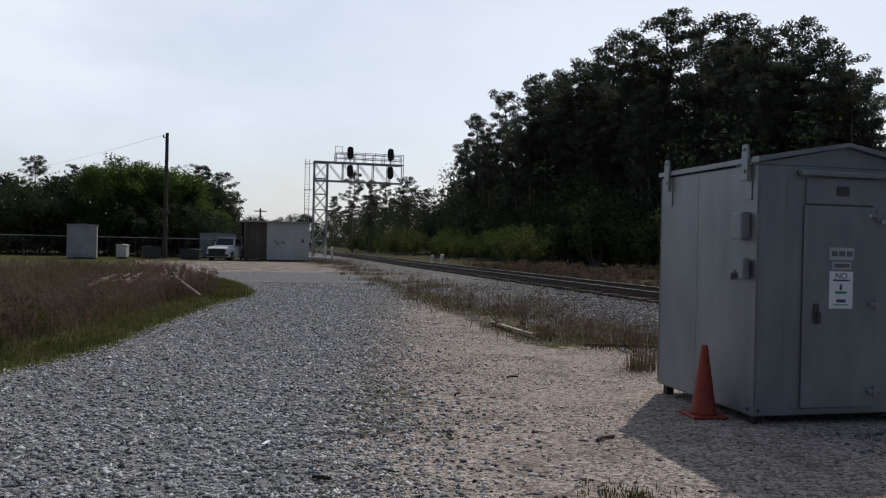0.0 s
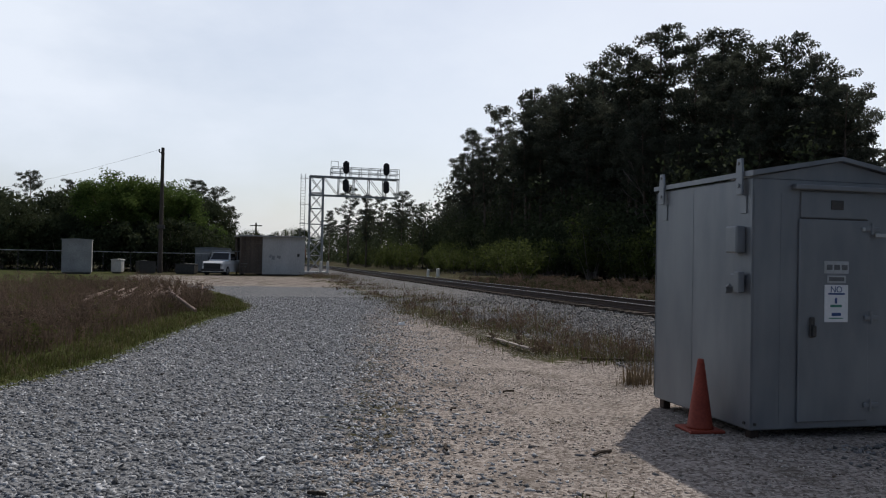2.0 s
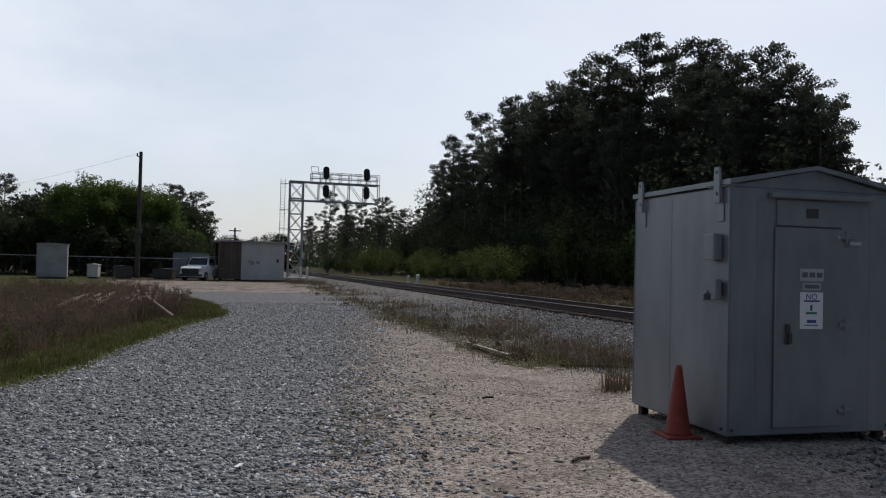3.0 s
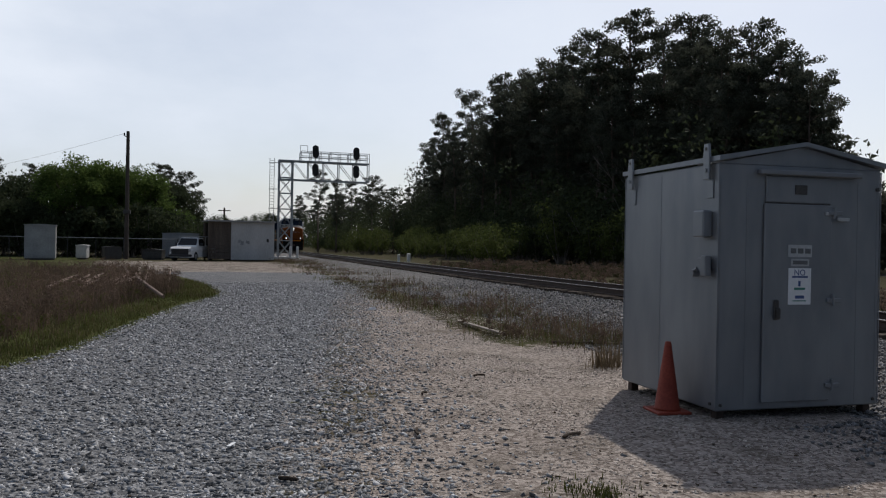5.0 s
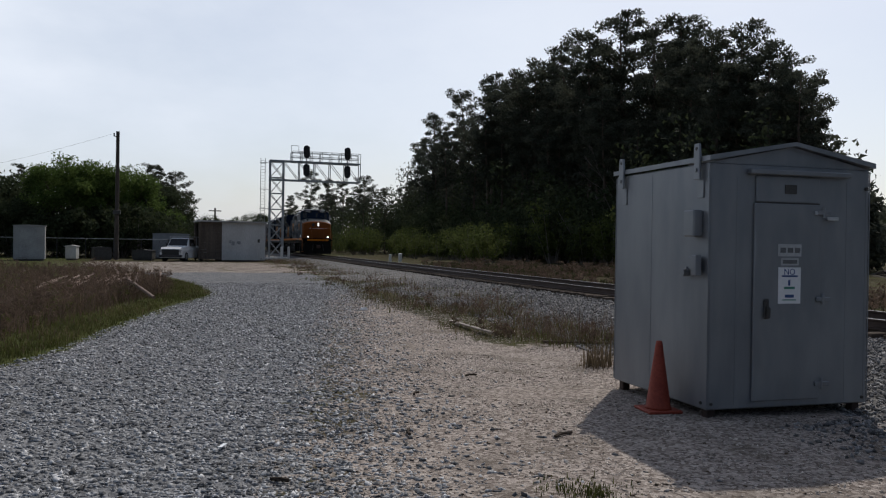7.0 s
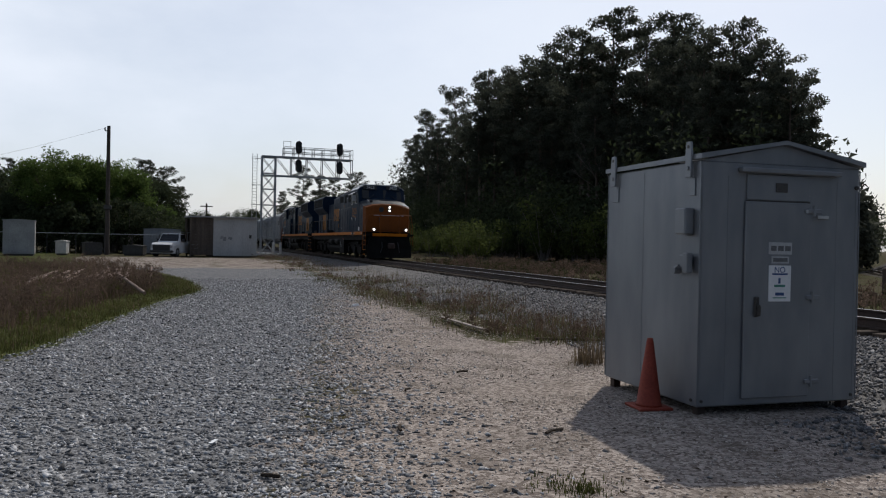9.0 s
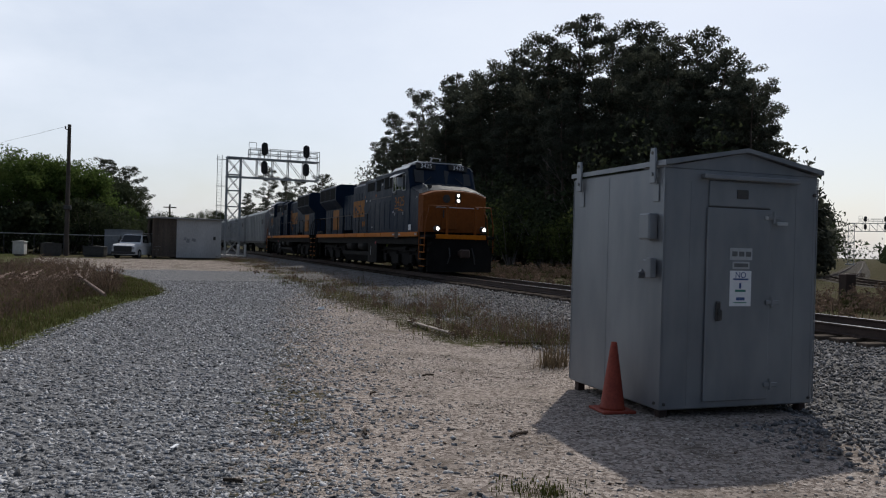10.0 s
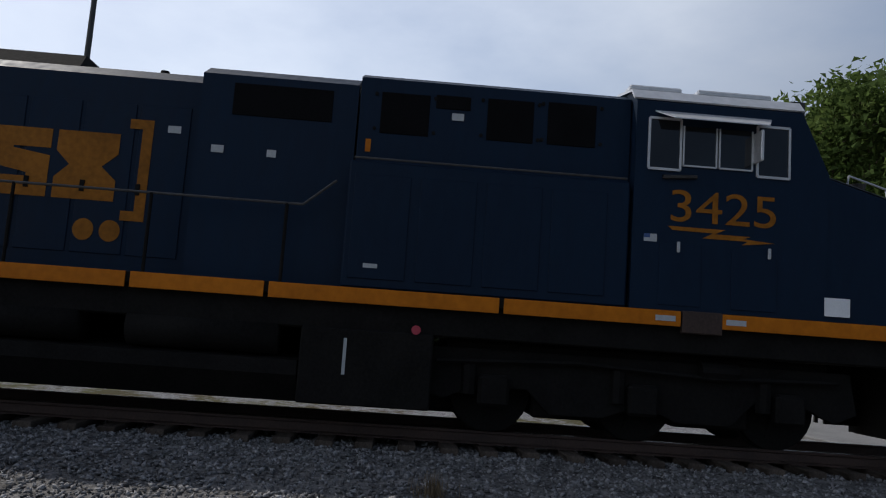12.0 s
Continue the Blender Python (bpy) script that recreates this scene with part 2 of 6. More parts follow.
def ground_material():
    """Turf and bare soil, grey and pale gravel and damp patches, by the masks stored on the sheet."""
    m = bpy.data.materials.new("field_and_gravel")
    m.use_nodes = True
    n, l = m.node_tree.nodes, m.node_tree.links
    b = n["Principled BSDF"]
    b.inputs["Roughness"].default_value, b.inputs["Specular IOR Level"].default_value = 0.95, 0.03
    tc = n.new("ShaderNodeTexCoord")
    at = n.new("ShaderNodeAttribute")
    at.attribute_name = "cover"
    sep = n.new("ShaderNodeSeparateColor")
    l.new(at.outputs["Color"], sep.inputs["Color"])

    def tex(scale, detail=6.0):
        t = n.new("ShaderNodeTexNoise")
        t.inputs["Scale"].default_value, t.inputs["Detail"].default_value = scale, detail
        l.new(tc.outputs["Object"], t.inputs["Vector"])
        return t.outputs["Fac"]

    def rng(v, a, c, lo=0.0, hi=1.0):
        r = n.new("ShaderNodeMapRange")
        for k, x in zip(("From Min", "From Max", "To Min", "To Max"), (a, c, lo, hi)):
            r.inputs[k].default_value = x
        l.new(v, r.inputs["Value"])
        return r.outputs["Result"]

    def blend(f, a, c):
        x = n.new("ShaderNodeMix")
        x.data_type = "RGBA"
        l.new(f, x.inputs["Factor"])
        for key, s in (("A", a), ("B", c)):
            if isinstance(s, tuple):
                x.inputs[key].default_value = (*s, 1)
            else:
                l.new(s, x.inputs[key])
        return x.outputs["Result"]

    def summed(a, c, op="ADD"):
        x = n.new("ShaderNodeMath")
        x.operation = op
        l.new(a, x.inputs[0])
        l.new(c, x.inputs[1])
        return x.outputs[0]

    ragged = rng(summed(tex(0.9), tex(5.0)), 0.7, 1.3, -0.28, 0.28)
    speck = tex(34.0, 3.0)
    vor = n.new("ShaderNodeTexVoronoi")
    vor.inputs["Scale"].default_value = 34.0
    l.new(tc.outputs["Object"], vor.inputs["Vector"])
    pebble = vor.outputs["Color"]
    psep = n.new("ShaderNodeSeparateColor")
    l.new(pebble, psep.inputs["Color"])
    shade = psep.outputs[0]
    turf = blend(rng(tex(0.35), 0.4, 0.62), (0.06, 0.05, 0.03), (0.065, 0.07, 0.028))
    turf = blend(rng(tex(14.0), 0.45, 0.7), turf, (0.1, 0.078, 0.055))
    grey = blend(shade, (0.05, 0.052, 0.058), (0.29, 0.29, 0.295))
    pale = blend(shade, (0.13, 0.105, 0.09), (0.46, 0.4, 0.355))
    pale = blend(rng(tex(1.3), 0.52, 0.68), pale, blend(shade, (0.12, 0.097, 0.08), (0.26, 0.225, 0.195)))
    grass = blend(rng(tex(9.0), 0.4, 0.65), (0.05, 0.062, 0.02), (0.1, 0.105, 0.04))
    for k, c in ((0, grey), (1, pale), (2, grass)):
        f = rng(summed(sep.outputs[k], ragged), 0.42, 0.58)
        turf = blend(f, turf, c)
    l.new(turf, b.inputs["Base Color"])
    bp = n.new("ShaderNodeBump")
    bp.inputs["Strength"].default_value, bp.inputs["Distance"].default_value = 0.6, 0.03
    l.new(summed(shade, speck), bp.inputs["Height"])
    l.new(bp.outputs["Normal"], b.inputs["Normal"])
    return m


GROUND = ground_material()


# ---- building blocks ----
class Shape:
    """Vertices and faces of one part."""

    def __init__(self):
        self.v, self.f = [], []

    def add(self, vs, fs):
        o = len(self.v)
        self.v += [tuple(p) for p in vs]
        self.f += [tuple(i + o for i in q) for q in fs]
        return self

    def box(self, x0, x1, y0, y1, z0, z1, c=0.0):
        """A box with its edges chamfered by c."""
        if c <= 0:
            vs = [(x, y, z) for x in (x0, x1) for y in (y0, y1) for z in (z0, z1)]
            return self.add(vs, [(0, 1, 3, 2), (4, 6, 7, 5), (0, 4, 5, 1), (2, 3, 7, 6), (0, 2, 6, 4), (1, 5, 7, 3)])
        vs, idx = [], {}
        for i, x in enumerate((x0, x1)):
            for j, y in enumerate((y0, y1)):
                for k, z in enumerate((z0, z1)):
                    sx, sy, sz = c * (1 - 2 * i), c * (1 - 2 * j), c * (1 - 2 * k)
                    for a, p in enumerate(((x, y + sy, z + sz), (x + sx, y, z + sz), (x + sx, y + sy, z))):
                        idx[i, j, k, a] = len(vs)
                        vs.append(p)
        g, fs = idx.get, []
        for e in (0, 1):
            fs.append([g((e, 0, 0, 0)), g((e, 0, 1, 0)), g((e, 1, 1, 0)), g((e, 1, 0, 0))])
            fs.append([g((0, e, 0, 1)), g((1, e, 0, 1)), g((1, e, 1, 1)), g((0, e, 1, 1))])
            fs.append([g((0, 0, e, 2)), g((0, 1, e, 2)), g((1, 1, e, 2)), g((1, 0, e, 2))])
            for h in (0, 1):
                fs.append([g((e, h, 0, 0)), g((e, h, 1, 0)), g((e, h, 1, 1)), g((e, h, 0, 1))])
                fs.append([g((e, 0, h, 0)), g((e, 1, h, 0)), g((e, 1, h, 2)), g((e, 0, h, 2))])
                fs.append([g((0, e, h, 1)), g((1, e, h, 1)), g((1, e, h, 2)), g((0, e, h, 2))])
                for k in (0, 1):
                    fs.append([g((e, h, k, 0)), g((e, h, k, 1)), g((e, h, k, 2))])
        return self.add(vs, fs)

    def tube(self, p, q, r0, r1=None, n=8):
        p, q = Vector(p), Vector(q)
        r1 = r0 if r1 is None else r1
        d = (q - p).normalized()
        u = d.orthogonal().normalized()
        w = d.cross(u)
        ring = [u * math.cos(2 * math.pi * i / n) + w * math.sin(2 * math.pi * i / n) for i in range(n)]
        vs = [p + a * r0 for a in ring] + [q + a * r1 for a in ring]
        fs = [(i, (i + 1) % n, n + (i + 1) % n, n + i) for i in range(n)]
        return self.add(vs, fs + [tuple(reversed(range(n))), tuple(range(n, 2 * n))])

    def path(self, pts, r, n=6):
        for a, b in zip(pts, pts[1:]):
            self.tube(a, b, r, r, n)
        return self

    def prism(self, poly, lo, hi, axis="y"):
        """A flat outline drawn out along an axis: poly is (x, z) for y, (y, z) for x, (x, y) for z."""
        def at(a, b, c):
            return {"y": (a, c, b), "x": (c, a, b), "z": (a, b, c)}[axis]
        n = len(poly)
        vs = [at(a, b, lo) for a, b in poly] + [at(a, b, hi) for a, b in poly]
        fs = [(i, (i + 1) % n, n + (i + 1) % n, n + i) for i in range(n)]
        return self.add(vs, fs + [tuple(reversed(range(n))), tuple(range(n, 2 * n))])

    def loft(self, rings):
        """Skin through rings of the same number of points, closed at both ends."""
        n, vs, fs = len(rings[0]), [p for r in rings for p in r], []
        for k in range(len(rings) - 1):
            fs += [(k * n + i, k * n + (i + 1) % n, (k + 1) * n + (i + 1) % n, (k + 1) * n + i) for i in range(n)]
        return self.add(vs, fs + [tuple(reversed(range(n))), tuple(range(len(vs) - n, len(vs)))])


def mesh_of(shape, material, name="part", smooth=False):
    me = bpy.data.meshes.new(name)
    me.from_pydata(shape.v, [], shape.f)
    bm = bmesh.new()
    bm.from_mesh(me)
    bmesh.ops.recalc_face_normals(bm, faces=bm.faces)
    bm.to_mesh(me)
    bm.free()
    me.materials.append(material)
    if smooth:
        for p in me.polygons:
            p.use_smooth = True
    return me


def part(name, shape, material, parent, label="", smooth=False):
    ob = new(name, mesh_of(shape, material, name, smooth))
    ob.parent = parent
    return tagged(ob, label)


def thing(name, label, category, place=(0, 0, 0), turn=0.0, group="", kind=""):
    ob = new(name)
    ob.empty_display_size = 0.3
    ob.matrix_basis = pose(*place, 0, 0, turn)
    return tagged(ob, label, category, group, kind)


def single(name, shape, material, label, category, place=(0, 0, 0), turn=0.0, group="", kind="", smooth=False):
    ob = new(name, mesh_of(shape, material, name, smooth))
    ob.matrix_basis = pose(*place, 0, 0, turn)
    return tagged(ob, label, category, group, kind)


def raw_mesh(name, v, f, material):
    """A triangle mesh straight from arrays."""
    me = bpy.data.meshes.new(name)
    v, f = np.asarray(v, np.float32), np.asarray(f, np.int32)
    me.vertices.add(len(v))
    me.vertices.foreach_set("co", v.ravel())
    me.loops.add(f.size)
    me.loops.foreach_set("vertex_index", f.ravel())
    me.polygons.add(len(f))
    me.polygons.foreach_set("loop_start", np.arange(0, f.size, f.shape[1], dtype=np.int32))
    me.materials.append(material)
    me.update(calc_edges=True)
    return me


def letters(name, text, size, depth, material, parent, m, label=""):
    """Writing in the built-in font, turned into a mesh."""
    cu = bpy.data.curves.new(name, "FONT")
    cu.body, cu.size, cu.extrude, cu.align_x = text, size, depth, "CENTER"
    tmp = bpy.data.objects.new(name, cu)
    scene.collection.objects.link(tmp)
    me = bpy.data.meshes.new_from_object(tmp.evaluated_get(bpy.context.evaluated_depsgraph_get()))
    bpy.data.objects.remove(tmp)
    me.materials.clear()
    me.materials.append(material)
    ob = new(name, me)
    ob.parent = parent
    ob.matrix_basis = m
    return tagged(ob, label)


# ---- ground ----
TRACK_X, RAIL_Z = 11.75, 0.52
rg = np.random.default_rng(7)


def wobble(x, y, s, k=0.0):
    return noise.noise(Vector((x * s + k, y * s - k, k * 0.37)))


def interp(y, pts):
    ys, xs = zip(*pts)
    return float(np.interp(y, ys, xs))


ROAD_LEFT = ((-60, -9), (0, -4.6), (10.2, -2.76), (12.1, -2.07), (20, -0.77), (25.5, 0.5), (31, 0.1), (38, -1.2), (46, -4), (54, -7), (66, -9))
ROAD_RIGHT = ((-60, 2), (0, 0.2), (5, 0.7), (13, 2.2), (31, 5.6), (60, 7.4), (90, 8))


def cover_at(x, y):
    """Grey gravel, pale gravel and green turf, each from 0 to 1."""
    grey = pale = green = 0.0
    soft = lambda d, w: max(0.0, min(1.0, 0.5 + d / w))
    if y < 92 and x < 9:
        lf, rt = interp(y, ROAD_LEFT), interp(y, ROAD_RIGHT)
        grey = min(soft(x - lf, 0.9), soft(rt - x, 2.6)) * (1.0 if y < 40 else max(0.25, 1 - (y - 40) / 16))
        pale = min(soft(x - rt, 2.6), soft((8.2 if y > 9.5 else 4.7 + 0.3 * max(0, y - 1)) - x, 1.2))
        grey = max(grey, soft(x - (4.8 + 0.12 * max(0, y)), 1.2) if y < 8 else 0.0)
        if 8 < y < 40:
            weedy = soft(x - (4.6 + 0.02 * (y - 10)), 0.8) * soft(y - 11.5, 2.5)
            pale *= 1 - 0.75 * weedy
            green = 0.34 * weedy * soft(8.4 - x, 1.0)
        if 44 < y < 69:
            pale = max(pale, soft(x + 9 + 0.2 * (y - 44), 5) * 0.6)
        band = interp(y, ROAD_LEFT) - x
        if 0 < band < 2.6 and y < 40:
            green = max(green, soft(2.2 - band, 1.5))
        if y > 26 and x < 0 and band > 0 and y < 48:
            green = max(green, 0.65)
        if x < -6 - 0.1 * (y - 44) and y > 44:
            green = max(green, 0.6)
    if x > 14.5:
        green = 0.22 + 0.5 * wobble(x, y, 0.15, 3)
        if -30 < y < 16 and 14 < x < 54:
            grey = 0.74 * soft(12 + 4 * wobble(x, y, 0.2, 5) - abs(y + 2), 8) * (0.75 + 0.5 * wobble(x, y, 0.31, 8))
    return grey, pale, green


def build_ground():
    def line(fine_lo, fine_hi, step, far):
        inner = list(np.arange(fine_lo, fine_hi + 1e-6, step))
        out, d, a, c = [], step, fine_lo, fine_hi
        while a > -far or c < far:
            d *= 1.22
            a, c = a - d, c + d
            out += [a, c]
        return sorted(inner + out)
    xs, ys = line(-9, 16, 0.25, 2600), line(-8, 46, 0.3, 2600)
    v = [(x, y, 0.035 * wobble(x, y, 0.35) + 0.012 * wobble(x, y, 1.7, 2) if abs(x) < 60 and abs(y) < 120 else -0.02) for y in ys for x in xs]
    w = len(xs)
    f = [(j * w + i, j * w + i + 1, (j + 1) * w + i + 1, (j + 1) * w + i) for j in range(len(ys) - 1) for i in range(w - 1)]
    me = raw_mesh("ground", v, f, GROUND)
    at = me.color_attributes.new("cover", "FLOAT_COLOR", "POINT")
    at.data.foreach_set("color", np.array([(*cover_at(x, y), 1.0) for x, y, _ in v], np.float32).ravel())
    ob = new("ground", me)
    return tagged(ob, "gravel yard, rough turf and bare soil beside the railway", "ground", kind="structure")


ground = build_ground()


def stones(name, n, sampler, lo, hi, material, label, flat=0.65):
    """Loose stones: small faceted lumps, half sunk, no two alike."""
    pts = np.array(sampler(n))
    n = len(pts)
    base = np.array([(1, 0, 0), (-1, 0, 0), (0, 1, 0), (0, -1, 0), (0, 0, 1), (0, 0, -1)], float)
    tri = np.array([(0, 2, 4), (2, 1, 4), (1, 3, 4), (3, 0, 4), (2, 0, 5), (1, 2, 5), (3, 1, 5), (0, 3, 5)])
    size = lo + (hi - lo) * rg.random(n) ** 2
    v = base[None] * (0.65 + 0.6 * rg.random((n, 6, 1))) + rg.normal(0, 0.22, (n, 6, 3))
    q = rg.normal(size=(n, 4))
    q /= np.linalg.norm(q, axis=1, keepdims=True)
    w, x, y, z = q.T
    rot = np.array([[1 - 2 * (y * y + z * z), 2 * (x * y - z * w), 2 * (x * z + y * w)],
                    [2 * (x * y + z * w), 1 - 2 * (x * x + z * z), 2 * (y * z - x * w)],
                    [2 * (x * z - y * w), 2 * (y * z + x * w), 1 - 2 * (x * x + y * y)]]).transpose(2, 0, 1)
    v = np.einsum("nij,nkj->nki", rot, v * np.array([1.25, 0.9, 0.75]))
    v[:, :, 2] *= flat
    v = v * size[:, None, None] * 0.5 + pts[:, None, :]
    f = (tri[None] + 6 * np.arange(n)[:, None, None]).reshape(-1, 3)
    ob = new(name, raw_mesh(name, v.reshape(-1, 3), f, material))
    return tagged(ob, label, "gravel", kind="stuff")


def bed_height(x):
    return float(np.interp(x, (6.4, 7.6, 9.9, 10.3, 13.2, 13.7, 16.2), (0.0, 0.06, 0.22, 0.25, 0.25, 0.22, 0.0)))


def build_bed():
    xs = np.concatenate([np.linspace(6.3, 10.3, 17), np.linspace(10.6, 13.2, 6), np.linspace(13.4, 16.3, 8)])
    ys = np.concatenate([np.arange(-160, -20, 8), np.arange(-20, 45, 0.5), np.arange(46, 420, 6)])
    v = [(x + 0.35 * wobble(x, y, 0.3, 8) * (x < 9), y, bed_height(x) + 0.02 * wobble(x, y, 2.5, 4) - (0.06 if x in (xs[0], xs[-1]) else 0)) for y in ys for x in xs]
    w = len(xs)
    f = [(j * w + i, j * w + i + 1, (j + 1) * w + i + 1, (j + 1) * w + i) for j in range(len(ys) - 1) for i in range(w - 1)]
    ob = new("ballast_bed", raw_mesh("ballast_bed", v, f, BED))
    return tagged(ob, "raised bed of grey crushed stone under the track", "track bed", kind="structure")


BED = mat("crushed_stone_bed", (0.055, 0.052, 0.05), (0.26, 0.25, 0.24), 0.95, 3, 22, 0.9, depth=0.05, spec=0.05)
build_bed()
OLD_BED = mat("dirty_old_ballast", (0.035, 0.032, 0.028), (0.12, 0.11, 0.095), 0.95, 3, 22, 0.8, depth=0.04, spec=0.03)


def rail_profile(h=0.172):
    return [(-0.07, 0), (0.07, 0), (0.07, 0.012), (0.012, 0.03), (0.009, h - 0.045), (0.035, h - 0.034), (0.037, h - 0.006), (0.03, h),
            (-0.03, h), (-0.037, h - 0.006), (-0.035, h - 0.034), (-0.009, h - 0.045), (-0.012, 0.03), (-0.07, 0.012)]


def build_track():
    track = thing("railway_track", "main line track of rusty rails on dark ties", "railway track", (TRACK_X, 0, 0), kind="structure")
    for side in (-1, 1):
        base = RAIL_Z - 0.172
        part("rail", Shape().prism([(side * 0.755 + a, base + b) for a, b in rail_profile()], -160, 420), RUST, track, "rusty steel rail")
        part("rail_head", Shape().prism([(side * 0.755 + a, RAIL_Z + b) for a, b in ((-0.026, 0.0005), (0.026, 0.0005), (0.022, 0.003), (-0.022, 0.003))], -160, 420), RAILHEAD, track, "wheel-polished rail top")
    tie = mesh_of(Shape().box(-1.3, 1.3, -0.115, 0.115, 0.17, 0.338, 0.012), TIE, "tie")
    plate = mesh_of(Shape().box(-0.1, 0.1, -0.1, 0.1, 0.339, 0.349, 0.003), RUST, "tie_plate")
    y, near, far = -26.0, 0, Shape()
    while y < 330:
        if y < 112:
            ob = new("tie", tie)
            ob.parent = track
            ob.location, ob.rotation_euler = (random.uniform(-0.05, 0.05), y + random.uniform(-0.02, 0.02), random.uniform(-0.012, 0.004)), (0, 0, radians(random.uniform(-1, 1)))
            if -14 < y < 26:
                for s in (-1, 1):
                    pl = new("tie_plate", plate)
                    pl.parent, pl.location = track, (s * 0.755, y, 0.0)
        else:
            far.box(-1.3, 1.3, y - 0.115, y + 0.115, 0.17, 0.338)
        y += 0.53
    tagged(part("far_ties", far, TIE, track), kind="stuff")
    return track


build_track()

# second line: a curve beyond the main track, running off between the woods
CURVE = [(44, -70), (39, -40), (36, -20), (34.3, -6), (33.6, 6), (34.4, 14), (36.8, 24), (41, 34), (47.8, 43), (57.8, 51.5), (80, 70.5), (164, 143), (420, 364)]


def smooth_line(pts, step):
    """Points along a rounded line."""
    p = np.array(pts, float)
    t = np.concatenate([[0], np.cumsum(np.linalg.norm(np.diff(p, axis=0), axis=1))])
    g = np.gradient(p, t, axis=0)
    out = []
    for i in range(len(p) - 1):
        d = t[i + 1] - t[i]
        for u in np.arange(0, 1, min(0.5, step / d)):
            a, b, c, e = 2 * u**3 - 3 * u**2 + 1, u**3 - 2 * u**2 + u, -2 * u**3 + 3 * u**2, u**3 - u**2
            out.append(a * p[i] + b * d * g[i] + c * p[i + 1] + e * d * g[i + 1])
    out.append(p[-1])
    return np.array(out)


def build_curve():
    z0 = 0.28
    pts = smooth_line(CURVE, 2.0)
    tan = np.gradient(pts, axis=0)
    tan /= np.linalg.norm(tan, axis=1, keepdims=True)
    nor = np.stack([tan[:, 1], -tan[:, 0]], 1)
    track = thing("railway_track", "second line of track curving away between trees", "railway track", kind="structure")
    for s in (-1, 1):
        rings = [[(p[0] + n[0] * (s * 0.755 + a), p[1] + n[1] * (s * 0.755 + a), z0 - 0.172 + b) for a, b in rail_profile()] for p, n in zip(pts, nor)]
        part("rail", Shape().loft(rings), RUST, track, "rusty steel rail")
    rings = [[(p[0] + n[0] * a, p[1] + n[1] * a, b) for a, b in ((-1.9, -0.05), (-1.45, 0.05), (1.45, 0.05), (1.9, -0.05))] for p, n in zip(pts, nor)]
    part("ballast", Shape().loft(rings), OLD_BED, track, "low bed of grey ballast")
    tie = mesh_of(Shape().box(-1.3, 1.3, -0.115, 0.115, -0.05, 0.108, 0.012), TIE, "tie")
    fine = smooth_line(CURVE, 0.55)
    ft = np.gradient(fine, axis=0)
    k = 0
    for p, d in zip(fine, ft):
        if -12 < p[1] < 60 and k < 200:
            ob = new("tie", tie)
            ob.parent, ob.location, ob.rotation_euler = track, (p[0], p[1], 0), (0, 0, math.atan2(d[1], d[0]) - math.pi / 2)
            k += 1


build_curve()

# level crossing road beyond the track
road_shape = Shape()
road_shape.box(14.6, 32.0, -19.5, -10.2, -0.1, 0.05, 0.02)
road_shape.box(36.8, 400.0, -19.5, -10.2, -0.1, 0.05, 0.02)
single("road", road_shape, ASPHALT, "worn grey asphalt road leading to the level crossing", "road", kind="structure")
lines = Shape()
lines.box(37.5, 300, -10.62, -10.5, 0.05, 0.056)
lines.box(37.5, 300, -19.2, -19.08, 0.05, 0.056)
single("road_marking", lines, POST_WHITE, "white edge lines of the road", "road marking", kind="structure")


# ---- plants ----
def leaf_cloud(centres, radii, count, size, flat=0.6):
    """Many small leaf triangles round each centre."""
    c = np.repeat(np.array(centres, float), count, 0)
    r = np.repeat(np.array(radii, float), count)[:, None]
    n = len(c)
    d = rg.normal(size=(n, 3))
    d /= np.linalg.norm(d, axis=1, keepdims=True)
    p = c + d * r * (rg.random((n, 1)) ** 0.45) * np.array([1, 1, flat])
    a, b = rg.normal(size=(n, 3)), rg.normal(size=(n, 3))
    a /= np.linalg.norm(a, axis=1, keepdims=True)
    b -= a * (a * b).sum(1, keepdims=True)
    b /= np.linalg.norm(b, axis=1, keepdims=True)
    s = size * (0.6 + 0.8 * rg.random((n, 1)))
    v = np.stack([p - a * s, p + a * s * 0.3 + b * s * 0.6, p + a * s * 0.9 - b * s * 0.45], 1).reshape(-1, 3)
    return v, np.arange(3 * n).reshape(-1, 3)


def branchy(shape, p, q, r, kids, depth, rnd):
    shape.tube(p, q, r, r * 0.55, 5)
    tips = [q]
    if depth:
        for _ in range(kids):
            u = rnd.uniform(0.45, 1.0)
            a = p.lerp(q, u)
            ln = (q - p).length * rnd.uniform(0.45, 0.7)
            d = (q - p).normalized() + Vector((rnd.uniform(-1, 1), rnd.uniform(-1, 1), rnd.uniform(-0.25, 0.8))) * 0.85
            tips += branchy(shape, a, a + d.normalized() * ln, r * 0.45, kids - 1, depth - 1, rnd)
    return tips


